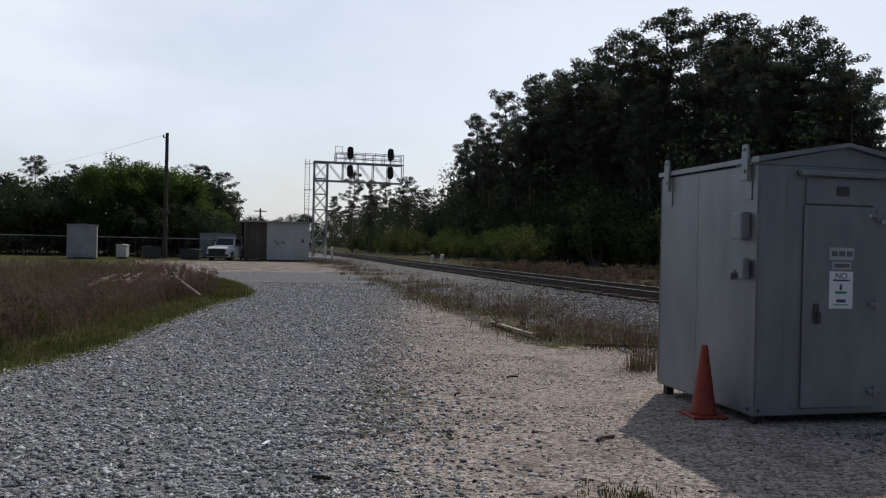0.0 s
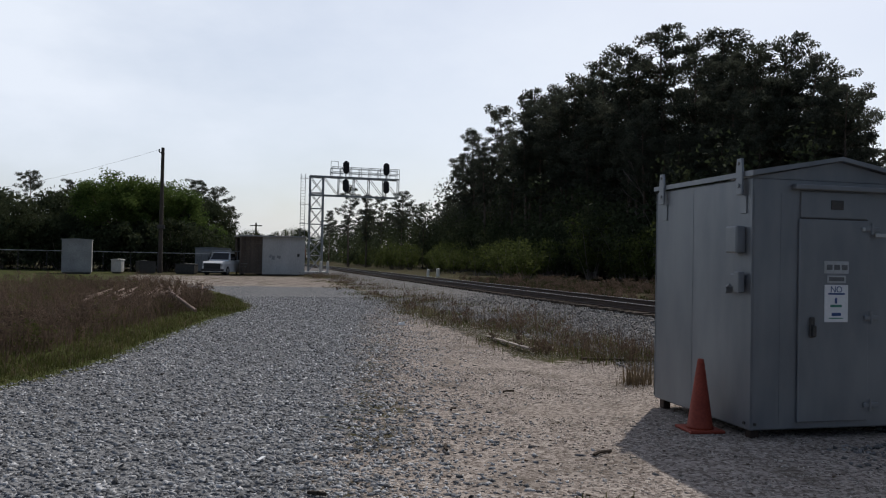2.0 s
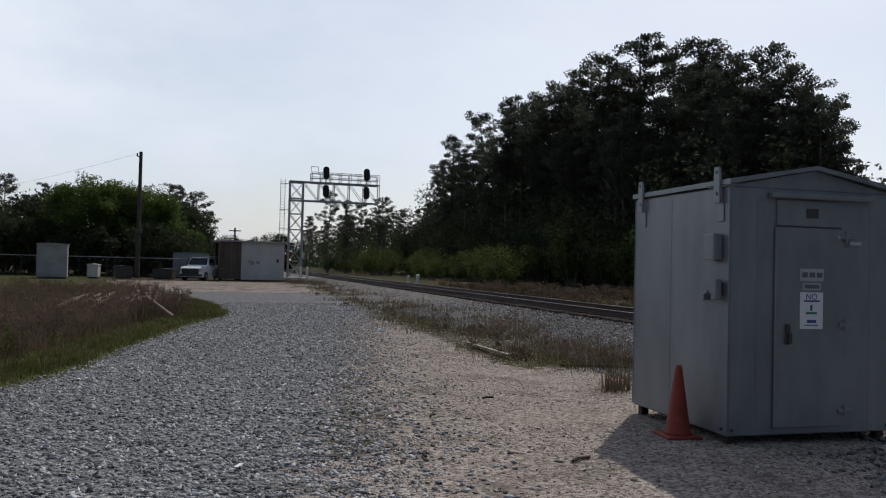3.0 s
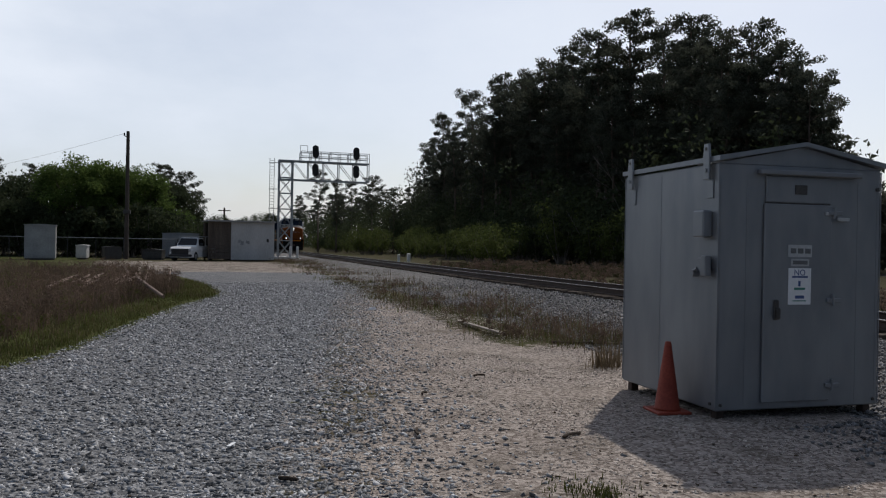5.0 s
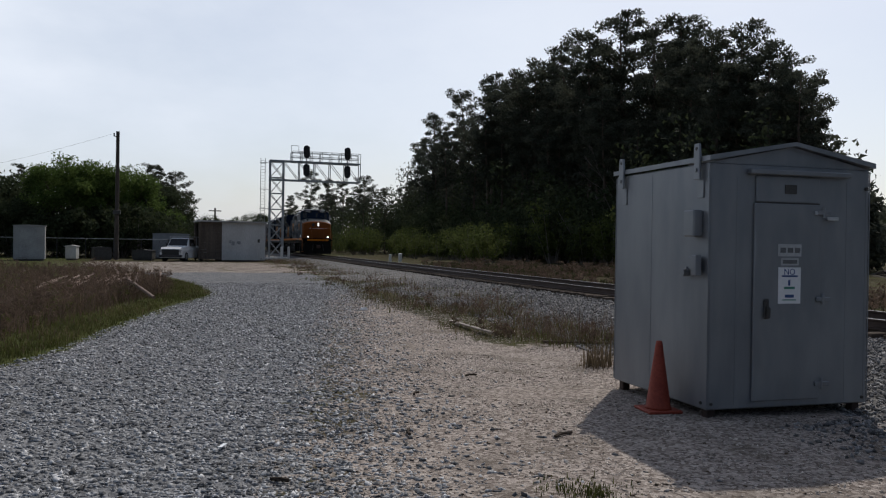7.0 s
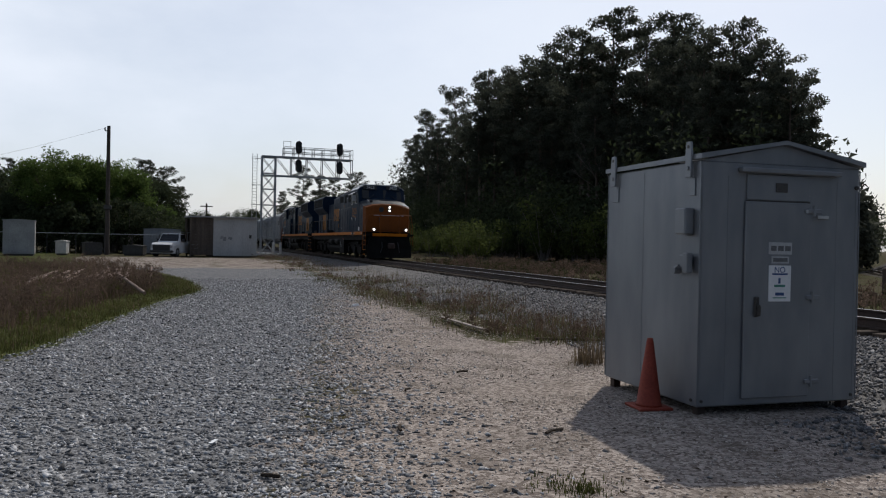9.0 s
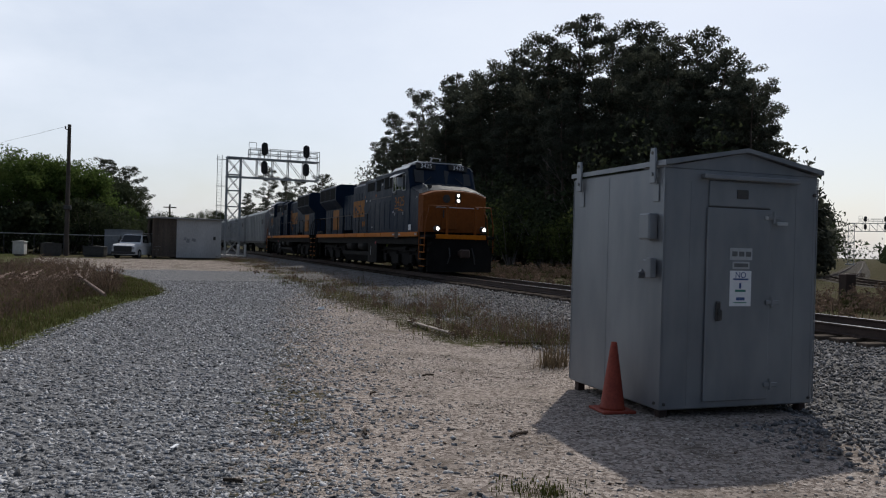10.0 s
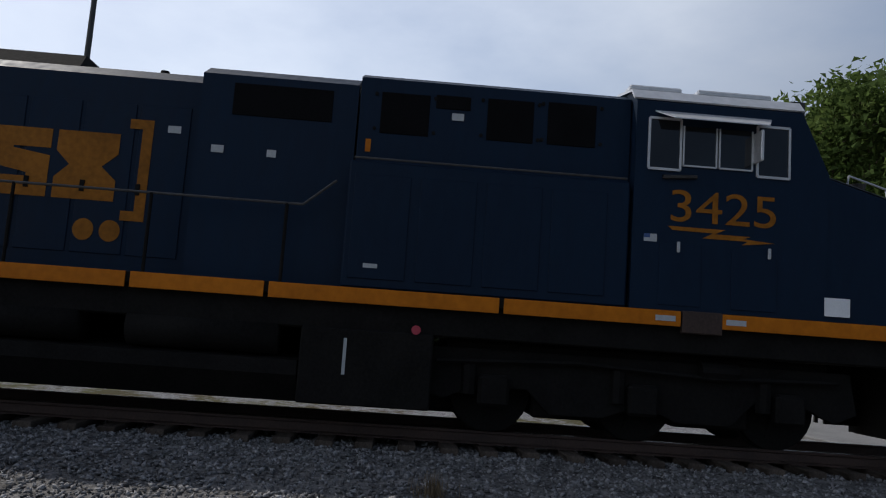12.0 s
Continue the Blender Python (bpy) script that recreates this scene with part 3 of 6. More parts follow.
def needle_cloud(centres, radii, count, size):
    """Flat-bottomed clumps of needle tufts: long narrow triangles that point out and up."""
    c = np.repeat(np.array(centres, float), count, 0)
    r = np.repeat(np.array(radii, float), count)[:, None]
    n = len(c)
    d = rg.normal(size=(n, 3))
    d /= np.linalg.norm(d, axis=1, keepdims=True)
    p = c + d * r * (rg.random((n, 1)) ** 0.5) * np.array([1, 1, 0.62])
    a = d + 0.9 * rg.normal(size=(n, 3)) + np.array([0, 0, 0.25])
    a /= np.linalg.norm(a, axis=1, keepdims=True)
    b = np.cross(a, rg.normal(size=(n, 3)))
    b /= np.linalg.norm(b, axis=1, keepdims=True)
    s = size * (0.6 + 0.8 * rg.random((n, 1)))
    v = np.stack([p - a * s * 0.6, p + a * s * 0.5 + b * s * 0.42, p + a * s * 0.7 - b * s * 0.42], 1).reshape(-1, 3)
    return v, np.arange(3 * n).reshape(-1, 3)


def pine(seed, h, label, spread=0.12, bare=0.45):
    """A loblolly pine: bare mast, irregular limbs, separate rounded tufts of needles with sky between them."""
    rnd = random.Random(seed)
    tree = thing("pine_tree", label, "tree")
    tr = Shape()
    bend = [Vector((rnd.uniform(-0.02, 0.02) * h * k, rnd.uniform(-0.02, 0.02) * h * k, h * k * 0.95)) for k in (0, 0.25, 0.5, 0.75, 1.0)]
    for i in range(4):
        tr.tube(bend[i], bend[i + 1], 0.0125 * h * (1 - 0.22 * i), 0.0125 * h * (0.78 - 0.22 * i) + 0.01, 7)
    centres, radii = [], []
    k, a = bare, rnd.uniform(0, 6.28)
    while k < 0.97:
        u = k * 4
        i = min(3, int(u))
        base = bend[i].lerp(bend[i + 1], u - i)
        up = (k - bare) / (1 - bare)
        prof = min(1.0, 0.45 + 1.3 * up) * (1.0 - max(0.0, up - 0.45) ** 1.6 * 1.75)
        for _ in range(rnd.choice((1, 1, 2))):
            a += 2.4 + rnd.uniform(-0.7, 0.7)
            ln = h * spread * prof * rnd.uniform(0.55, 1.15)
            end = base + Vector((math.cos(a) * ln, math.sin(a) * ln, ln * rnd.uniform(0.0, 0.55) + 0.2))
            tr.tube(base, end, 0.0028 * h * (1.4 - k), 0.014, 4)
            for w in (0.45, 0.75, 1.0):
                if rnd.random() < 0.55 + 0.45 * w:
                    spot = base.lerp(end, w) + Vector((rnd.uniform(-0.5, 0.5), rnd.uniform(-0.5, 0.5), rnd.uniform(0.0, 0.5)))
                    centres.append(spot)
                    radii.append(rnd.uniform(0.022, 0.042) * h)
        k += rnd.uniform(0.014, 0.034)
    for w in (0.9, 0.95, 0.99):
        centres.append(bend[3].lerp(bend[4], 4 * w - 3) + Vector((rnd.uniform(-0.5, 0.5), rnd.uniform(-0.5, 0.5), 0.1)))
        radii.append(rnd.uniform(0.03, 0.042) * h)
    part("trunk", tr, BARK, tree, "bare brown trunk with thin limbs")
    cr = new("crown", raw_mesh("crown", *needle_cloud(centres, radii, 112, 0.0076 * h), PINE))
    cr.parent = tree
    return tree


def broadleaf(seed, h, label, material=None, dense=34, wide=0.5, low=0.25, name="oak_tree"):
    rnd = random.Random(seed)
    tree = thing(name, label, "tree")
    tr = Shape()
    top = Vector((rnd.uniform(-0.3, 0.3), rnd.uniform(-0.3, 0.3), h * 0.5))
    tr.tube((0, 0, -0.1), top, 0.022 * h, 0.014 * h, 8)
    tips = []
    for i in range(7):
        a = i * 2.4 + rnd.uniform(-0.4, 0.4)
        p = Vector((0, 0, 0)).lerp(top, rnd.uniform(low + 0.25, 1.0))
        q = p + Vector((math.cos(a) * h * wide * rnd.uniform(0.4, 0.68), math.sin(a) * h * wide * rnd.uniform(0.4, 0.68), h * rnd.uniform(0.1, 0.34)))
        tips += branchy(tr, p, q, 0.007 * h, 4, 2, rnd)
    mid, reach = Vector((0, 0, 0.6 * h)), Vector((wide * 0.82 * h, wide * 0.82 * h, 0.37 * h))
    if material:  # limbs end inside the leaves
        for i, (x, y, z) in enumerate(tr.v):
            o = Vector((x / reach.x, y / reach.y, (z - mid.z) / reach.z))
            if z > 0.3 * h and o.length > 0.95:
                o *= 0.95 / o.length
                tr.v[i] = (o.x * reach.x, o.y * reach.y, mid.z + o.z * reach.z)
    part("trunk", tr, BARK if material else TWIG, tree, "forked trunk with spreading limbs")
    if material:
        spots = tips + [mid + Vector((rnd.gauss(0, 0.6) * reach.x, rnd.gauss(0, 0.6) * reach.y, rnd.uniform(-0.5, 1.1) * reach.z)) for _ in range(90)]
        centres = []
        for t in spots:
            o = Vector(((t.x - mid.x) / reach.x, (t.y - mid.y) / reach.y, (t.z - mid.z) / reach.z))
            if o.length > 1:
                o *= rnd.uniform(0.86, 1.04) / o.length
            centres.append(Vector((mid.x + o.x * reach.x, mid.y + o.y * reach.y, mid.z + o.z * reach.z)))
        cr = new("crown", raw_mesh("crown", *leaf_cloud(centres, [rnd.uniform(0.065, 0.12) * h for _ in centres], int(dense * 1.1), 0.0105 * h + 0.02, 0.8), material))
        cr.parent = tree
    return tree


def shrub(seed, h, label, material, count=2100):
    rnd = random.Random(seed)
    bush = thing("shrub", label, "shrub")
    st = Shape()
    centres, radii = [], []
    for i in range(9):
        a, r = rnd.uniform(0, 6.28), h * rnd.uniform(0.05, 0.5)
        top = Vector((math.cos(a) * r, math.sin(a) * r, h * rnd.uniform(0.45, 0.9)))
        st.tube((top.x * 0.2, top.y * 0.2, -0.05), top, 0.012 * h, 0.005, 4)
        for w in (0.4, 0.7, 1.0):
            centres.append(Vector((top.x * 0.2, top.y * 0.2, 0)).lerp(top, w) + Vector((rnd.uniform(-0.1, 0.1) * h, rnd.uniform(-0.1, 0.1) * h, 0)))
            radii.append(h * rnd.uniform(0.13, 0.24))
    part("stem", st, TWIG, bush, "thin grey stems")
    lf = new("leaves", raw_mesh("leaves", *leaf_cloud(centres, radii, count // len(centres), 0.022 * h + 0.03, 0.8), material))
    lf.parent = bush
    return bush


def open_view(x, y, r=0.0, h=0.0):
    """True where a plant of radius r and height h leaves the cutting of the second line open."""
    a, d = math.degrees(math.atan2(x, y)), math.hypot(x, y)
    da, el = math.degrees(r / d), math.degrees(math.atan2(max(h - 1.65, 0), d))
    if not 38 < a < 66 or y < 20 or d > 420:
        return True
    if a < 49.7:
        return a + da < 49.3 and el < 2.0 + 3.0 * (49.3 - a - da)
    return a - da > 50.0 and el < 0.7 + 0.95 * (a - da - 50.0)


def scatter(models, places, group, scales=(0.85, 1.15), wide=1.6, high=0.0):
    """The first model stands at the first place and copies at the others."""
    places = [p for p in places if open_view(p[0], p[1], wide * p[2], high * p[2])]
    for i, (x, y, s) in enumerate(places):
        k = s * random.uniform(*scales)
        ob = models[i % len(models)]
        m = pose(x, y, 0, 0, 0, random.uniform(0, 360))
        if i >= len(models):
            ob = copy_thing(ob, m)
        else:
            ob.matrix_basis = m
        ob.scale = (k, k, k * random.uniform(0.98, 1.02))
        tagged(ob, group=group)


random.seed(11)
PINE_LABEL = "tall dark loblolly pine with bare lower trunk"
pines = [pine(i, 20, PINE_LABEL, 0.115 + 0.018 * (i % 3), 0.36 + 0.06 * (i % 4)) for i in range(9)]
# tall stand beyond the main line: the trees that top the skyline, then the crowd among them
stand = []
SKYLINE = ((14, 4.6), (15.6, 7.6), (16.8, 9.8), (17.7, 9.2), (18.8, 10.8), (20, 10.6), (21.3, 12.4), (23, 12.7), (24.4, 13.7), (26, 14.0), (28.2, 15.6), (29.4, 15.2), (30.6, 15.9), (32.5, 15.4), (34.5, 16.2), (36.3, 14.6), (38.4, 14.9), (40, 13.7), (42.2, 12.3), (43.4, 11.2), (44.1, 7.6), (46, 4.2))
for a in (16.7, 18.9, 21.3, 22.9, 24.5, 26.2, 28.2, 30.5, 32.4, 34.4, 36.5, 38.4, 40.2, 41.7, 42.9):
    x = 43 + random.uniform(-3, 3)
    d = x / math.sin(radians(a))
    stand.append((x, d * math.cos(radians(a)), (d * math.tan(radians(interp(a, SKYLINE))) + 1.65) / 18.9))
for k in range(92):
    a = 14.5 + 29.2 * k / 91 + random.uniform(-0.3, 0.3)
    x = random.uniform(38, 46) if k % 3 else random.uniform(46, 60)
    y = x / math.tan(radians(a))
    tall = math.hypot(x, y) * math.tan(radians(interp(a, SKYLINE))) + 1.65
    stand.append((x, y, tall * random.choice((0.6, 0.72, 0.8, 0.86, 0.93)) / 19.4))
stand += [(d * math.sin(radians(a)), d * math.cos(radians(a)), (d * math.tan(radians(e)) + 1.65) / 20) for a, d, e in ((7.7, 150, 5.5), (9.0, 146, 5.1), (10.1, 160, 4.9), (11.6, 140, 5.3), (6.3, 170, 3.7), (13.2, 150, 4.3))]
stand += [(37.5 + random.uniform(0, 30), random.uniform(160, 360), random.uniform(0.75, 1.05)) for _ in range(34)]
for k in range(30):
    d, o = -8 + 9.5 * k, random.uniform(8.5, 17)
    stand.append((57.8 + 0.755 * d - 0.656 * o, 51.5 + 0.656 * d + 0.755 * o, random.uniform(0.68, 0.84)))
scatter(pines, stand, "pines beyond the main line", (0.98, 1.02), 1.6, 20)
# pines beside the second line and behind the crossing
EAST = ((50, 0.6), (51.5, 1.9), (54, 4.1), (55.3, 5.2), (57, 6.6), (59.5, 8.8), (63, 10.1), (65.7, 9.0), (68.4, 9.6), (71, 12.1), (75.7, 11.8), (77.9, 9.7), (79.8, 9.7), (81, 11.0), (83.5, 12.4), (85, 14.1), (87, 14.5), (90, 14.0), (92, 14.2), (94, 13.3), (95.4, 14.2), (96.8, 15.6), (98.6, 16.0), (100, 14.3), (101.4, 11.0), (102.4, 8.0), (104, 4.2), (112, 3.6))


def toward(a, d, k=1.0, h=20.0):
    """Place and scale of a tree of model height h whose top meets the eastern skyline."""
    return (d * math.sin(radians(a)), d * math.cos(radians(a)), k * (d * math.tan(radians(interp(a, EAST))) + 1.65) / h)


right_side = [toward(a, d, k) for a, d, k in ((52.2, 150, 0.95), (53.6, 132, 1.0), (54.8, 118, 1.0), (55.8, 108, 0.98), (56.9, 98, 1.02), (58.2, 90, 1.0), (59.4, 84, 1.02), (60.4, 80, 0.92), (61.3, 78, 0.99), (62.2, 76, 0.94), (63.1, 75, 1.03), (64.2, 77, 0.95), (65.4, 76, 0.9), (66.6, 78, 0.92), (60.9, 88, 0.8), (63.8, 86, 0.82), (69.5, 80, 0.8), (77.2, 72, 0.9), (80.4, 66, 0.96), (82.5, 64, 0.95), (87.6, 62, 0.96), (91.8, 60, 0.98), (95.2, 58, 1.0), (97.0, 57, 1.0), (98.6, 56, 1.02), (99.8, 57, 1.0), (100.7, 58, 0.96))] + [(44 * math.sin(radians(b)), 44 * math.cos(radians(b)), v) for b, v in ((126, 0.85), (130.5, 0.95))]
scatter([copy_thing(pines[k], pose(0, 0, 0)) for k in (1, 4, 6, 8)], right_side, "pines beyond the second line", (0.98, 1.02), 1.2, 16)
oaks = [broadleaf(21, 12, "broad oak in fresh green spring leaf", OAK, 88), broadleaf(22, 12, "broad oak in fresh green spring leaf", OAK, 62, 0.45)]
left_oaks = [(-12.4, 85, 0.81), (-10, 86, 0.85), (-7.9, 87, 0.81), (-5.4, 88, 0.5), (-3.4, 90, 0.44), toward(72.4, 68, 0.97, 13.2), toward(74.8, 70, 0.96, 13.2), (34.3, -20.9, 1.26), (33.0, -24.4, 1.35), (34.0, -28.5, 1.4)]
scatter(oaks, left_oaks, "green oaks", (0.97, 1.04))
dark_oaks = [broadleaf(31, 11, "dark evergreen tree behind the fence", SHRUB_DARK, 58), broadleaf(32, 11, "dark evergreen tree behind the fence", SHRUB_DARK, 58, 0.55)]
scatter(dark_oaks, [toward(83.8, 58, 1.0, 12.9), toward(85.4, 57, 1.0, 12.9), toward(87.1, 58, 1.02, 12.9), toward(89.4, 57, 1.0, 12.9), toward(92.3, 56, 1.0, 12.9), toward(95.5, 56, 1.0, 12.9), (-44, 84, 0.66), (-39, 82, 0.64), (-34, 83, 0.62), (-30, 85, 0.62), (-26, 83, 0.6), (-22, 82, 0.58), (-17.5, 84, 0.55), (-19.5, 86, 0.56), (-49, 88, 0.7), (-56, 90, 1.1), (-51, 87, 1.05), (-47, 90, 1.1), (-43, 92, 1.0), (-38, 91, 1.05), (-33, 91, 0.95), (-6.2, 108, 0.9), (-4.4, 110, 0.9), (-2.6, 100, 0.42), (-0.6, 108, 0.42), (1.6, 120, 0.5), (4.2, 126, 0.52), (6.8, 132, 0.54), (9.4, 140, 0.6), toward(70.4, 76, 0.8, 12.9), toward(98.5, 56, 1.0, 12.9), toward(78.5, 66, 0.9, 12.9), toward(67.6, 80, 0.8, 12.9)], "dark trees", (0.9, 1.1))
far_pines = [(-24.5, 112, 0.6), (-22.5, 114, 0.6), (-20.3, 112, 0.55), (-18.6, 113, 0.58), (-1.6, 113, 0.52), (-58, 108, 0.7), (-55, 106, 0.72), (-52, 108, 0.7), (-49, 112, 0.7), (-47, 110, 0.68), (-43, 106, 0.7), (-40, 108, 0.66), (-36, 110, 0.66), (-33, 110, 0.62), (-27, 112, 0.58), (-10, 114, 0.6), (-8, 112, 0.6), (-5.4, 114, 0.59), (-3.2, 112, 0.58), (-6.6, 118, 0.58)]
scatter([copy_thing(pines[2], pose(0, 0, 0)), copy_thing(pines[5], pose(0, 0, 0))], far_pines, "pines behind the yard")
bare = [broadleaf(41, 11, "leafless grey tree with fine twigs", None, 0, 0.42, 0.2, "bare_tree")]
scatter(bare, [toward(66.6, 68, 1.0, 14), toward(68.6, 66, 1.0, 14), toward(64.8, 70, 0.9, 14), toward(76.8, 64, 0.9, 14), (42, 52, 1.1), (41, 70, 1.1)], "bare trees")

olive = [shrub(51, 4.5, "olive green shrub in spring leaf", SHRUB), shrub(52, 4.5, "olive green shrub in spring leaf", SHRUB)]
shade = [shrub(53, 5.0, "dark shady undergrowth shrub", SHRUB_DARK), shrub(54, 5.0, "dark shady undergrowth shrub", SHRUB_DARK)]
scatter(olive, [(22 + 9 * random.random() + 0.012 * y, y, random.uniform(0.6, 1.15)) for y in np.linspace(64, 210, 42)]
        + [(33 + 3 * random.random(), y, random.uniform(0.9, 1.4)) for y in np.linspace(48, 70, 5)]
        + [(52 + 10 * random.random(), y, random.uniform(0.5, 0.9)) for y in np.linspace(-2, 30, 12)], "olive shrubs", (0.85, 1.15), 2.2, 4.4)
scatter(shade, [(35 + 6 * random.random(), y, random.uniform(0.9, 1.7)) for y in np.linspace(40, 150, 50)]
        + [(48 + 16 * random.random(), 0.95 * (48 + 16 * random.random()) + 4, 1.3) for _ in range(16)]
        + [(a * math.sin(radians(b)), a * math.cos(radians(b)), random.uniform(0.8, 1.3)) for a, b in zip(np.linspace(128, 62, 34), np.linspace(55.5, 104, 34))]
        + [(x, 81 + 5 * random.random(), random.uniform(0.8, 1.1)) for x in np.linspace(-54, -1, 34)], "dark undergrowth", (0.85, 1.15), 2.6, 5)


def thicket(name, places, material, label, each=300, size=0.2):
    """Crowded undergrowth and small trees too thick to tell apart: (x, y, height) of each clump of leaves."""
    cs, rs = [], []
    for x, y, h in places:
        full = h
        while h > 2 and not open_view(x, y, 0.45 * h, 0.95 * h):
            h *= 0.8
        if h <= 2 < full:
            continue
        bearing, away = math.degrees(math.atan2(x, y)), math.hypot(x, y)
        if 50 < bearing < 113 and away > 45:
            h = min(h, 1.65 + away * math.tan(radians(0.68 * min(interp(bearing, EAST), interp(bearing + 3, EAST) if bearing > 94 else 90))))
        for _ in range(10):
            a, r = random.uniform(0, 6.28), h * 0.42 * random.random() ** 0.5
            cs.append((x + r * math.cos(a), y + r * math.sin(a), h * random.uniform(0.1, 0.86)))
            rs.append(h * random.uniform(0.1, 0.2))
    ob = new(name, raw_mesh(name, *leaf_cloud(cs, rs, each // 10, size, 0.9), material))
    tagged(ob, label, "undergrowth", kind="stuff")


U = random.uniform
behind = []
for a in np.linspace(15, 45.5, 170):
    x = U(45, 60)
    d = x / math.sin(radians(a))
    behind.append((x, d * math.cos(radians(a)), min(19, d * math.tan(radians(interp(a, SKYLINE))) * U(0.5, 0.7) + 1.65)))
thicket("thicket", behind, PINE, "crowded lower boughs of the pine stand", 1000, 0.3)
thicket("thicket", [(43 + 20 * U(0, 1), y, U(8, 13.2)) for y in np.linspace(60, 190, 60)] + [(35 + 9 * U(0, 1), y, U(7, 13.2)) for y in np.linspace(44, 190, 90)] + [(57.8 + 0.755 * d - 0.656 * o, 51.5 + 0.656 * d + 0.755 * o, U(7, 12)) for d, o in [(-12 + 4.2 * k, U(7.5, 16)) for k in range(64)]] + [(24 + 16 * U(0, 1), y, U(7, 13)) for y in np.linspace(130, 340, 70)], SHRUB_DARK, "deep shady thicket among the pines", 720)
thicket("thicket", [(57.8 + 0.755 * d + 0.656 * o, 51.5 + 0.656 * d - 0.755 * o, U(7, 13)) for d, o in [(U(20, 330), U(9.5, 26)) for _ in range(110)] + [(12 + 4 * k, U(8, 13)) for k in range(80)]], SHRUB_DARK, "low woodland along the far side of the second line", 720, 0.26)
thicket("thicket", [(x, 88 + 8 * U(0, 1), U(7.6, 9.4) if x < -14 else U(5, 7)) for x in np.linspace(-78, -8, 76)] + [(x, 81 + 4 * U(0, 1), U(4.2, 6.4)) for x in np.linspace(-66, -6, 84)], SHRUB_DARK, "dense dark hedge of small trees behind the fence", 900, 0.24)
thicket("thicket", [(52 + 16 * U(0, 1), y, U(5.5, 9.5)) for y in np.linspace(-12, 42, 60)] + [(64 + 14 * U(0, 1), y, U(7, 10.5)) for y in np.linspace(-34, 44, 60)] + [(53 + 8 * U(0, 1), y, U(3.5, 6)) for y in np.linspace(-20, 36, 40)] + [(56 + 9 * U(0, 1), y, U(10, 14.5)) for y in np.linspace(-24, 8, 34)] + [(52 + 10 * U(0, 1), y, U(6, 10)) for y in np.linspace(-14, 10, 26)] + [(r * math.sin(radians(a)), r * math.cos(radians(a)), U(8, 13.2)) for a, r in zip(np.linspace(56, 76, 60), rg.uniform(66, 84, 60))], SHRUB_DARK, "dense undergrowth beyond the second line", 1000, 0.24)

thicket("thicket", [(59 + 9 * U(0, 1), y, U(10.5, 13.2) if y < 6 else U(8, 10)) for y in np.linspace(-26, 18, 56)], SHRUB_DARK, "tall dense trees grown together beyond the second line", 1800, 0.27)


def far_woods():
    cs, rs = [], []
    for k in range(760):
        a = 2 * math.pi * k / 760
        r = 420 + 40 * math.sin(7 * a) + random.uniform(0, 30)
        if abs(math.degrees(a) - 49.5) < 0.3 or 1.1 < math.degrees(a) < 2.2:
            r = 900
        for z in (2, 6, 10):
            cs.append((r * math.sin(a) + random.uniform(-3, 3), r * math.cos(a) + random.uniform(-3, 3), z * random.uniform(0.8, 1.25)))
            rs.append(random.uniform(3, 4.6))
    ob = new("distant_woods", raw_mesh("distant_woods", *leaf_cloud(cs, rs, 16, 1.1, 0.9), FARLEAF))
    tagged(ob, "distant belt of mixed woodland on the horizon", "woods", kind="stuff")


far_woods()


def blades(name, pts, lo, hi, width, material, label, lean=0.35):
    """Grass and weed stalks: narrow bent blades."""
    p = np.array(pts, float)
    n = len(p)
    a = rg.random(n) * 2 * np.pi
    h = lo + (hi - lo) * rg.random(n) ** 1.6
    side = np.stack([np.cos(a), np.sin(a), np.zeros(n)], 1) * (width * (0.6 + 0.8 * rg.random(n)))[:, None]
    tilt = np.stack([-np.sin(a), np.cos(a), np.zeros(n)], 1) * (h * lean * rg.normal(0, 1, n))[:, None]
    up = np.array([0, 0, 1.0])
    v = np.stack([p - side, p + side, p + tilt * 0.35 + up * (h * 0.6)[:, None] + side * 0.7, p + tilt * 0.35 + up * (h * 0.6)[:, None] - side * 0.7, p + tilt + up * h[:, None]], 1)
    i = 5 * np.arange(n)[:, None]
    f = np.concatenate([i + np.array([[0, 1, 2]]), i + np.array([[0, 2, 3]]), i + np.array([[3, 2, 4]])])
    ob = new(name, raw_mesh(name, v.reshape(-1, 3), f, material))
    return tagged(ob, label, "plants", kind="stuff")


def tufts(n, per, rad, sampler):
    out = []
    while len(out) < n * per:
        s = sampler()
        if s is None:
            continue
        x, y, z = s
        r = rad * random.uniform(0.5, 1.4)
        out += [(x + random.gauss(0, r), y + random.gauss(0, r), z - 0.02) for _ in range(per)]
    return out


def left_verge():
    y = 5 + 30 * random.random() ** 1.3
    return (interp(y, ROAD_LEFT) - 0.25 - abs(random.gauss(0, 0.9)), y, 0)


def left_field():
    y = random.uniform(9, 45)
    x = interp(y, ROAD_LEFT) - 1.5 - 22 * random.random() ** 1.5
    return None if wobble(x, y, 0.22, 6) < -0.22 or (y > 31 and random.random() < 0.45) else (x, y, 0)


def beside_track():
    y = 11.6 + 65 * random.random() ** 1.4
    x = random.gauss(6.4 + 0.01 * y, 0.9)
    if x < 4.4 or x > 9.2 or wobble(x, y, 0.5, 9) < 0.02:
        return None
    return (x, y, bed_height(x))


def beyond():
    x, y = random.uniform(15, 32), random.uniform(5, 60)
    return None if wobble(x, y, 0.2, 12) < -0.05 else (x, y, 0)


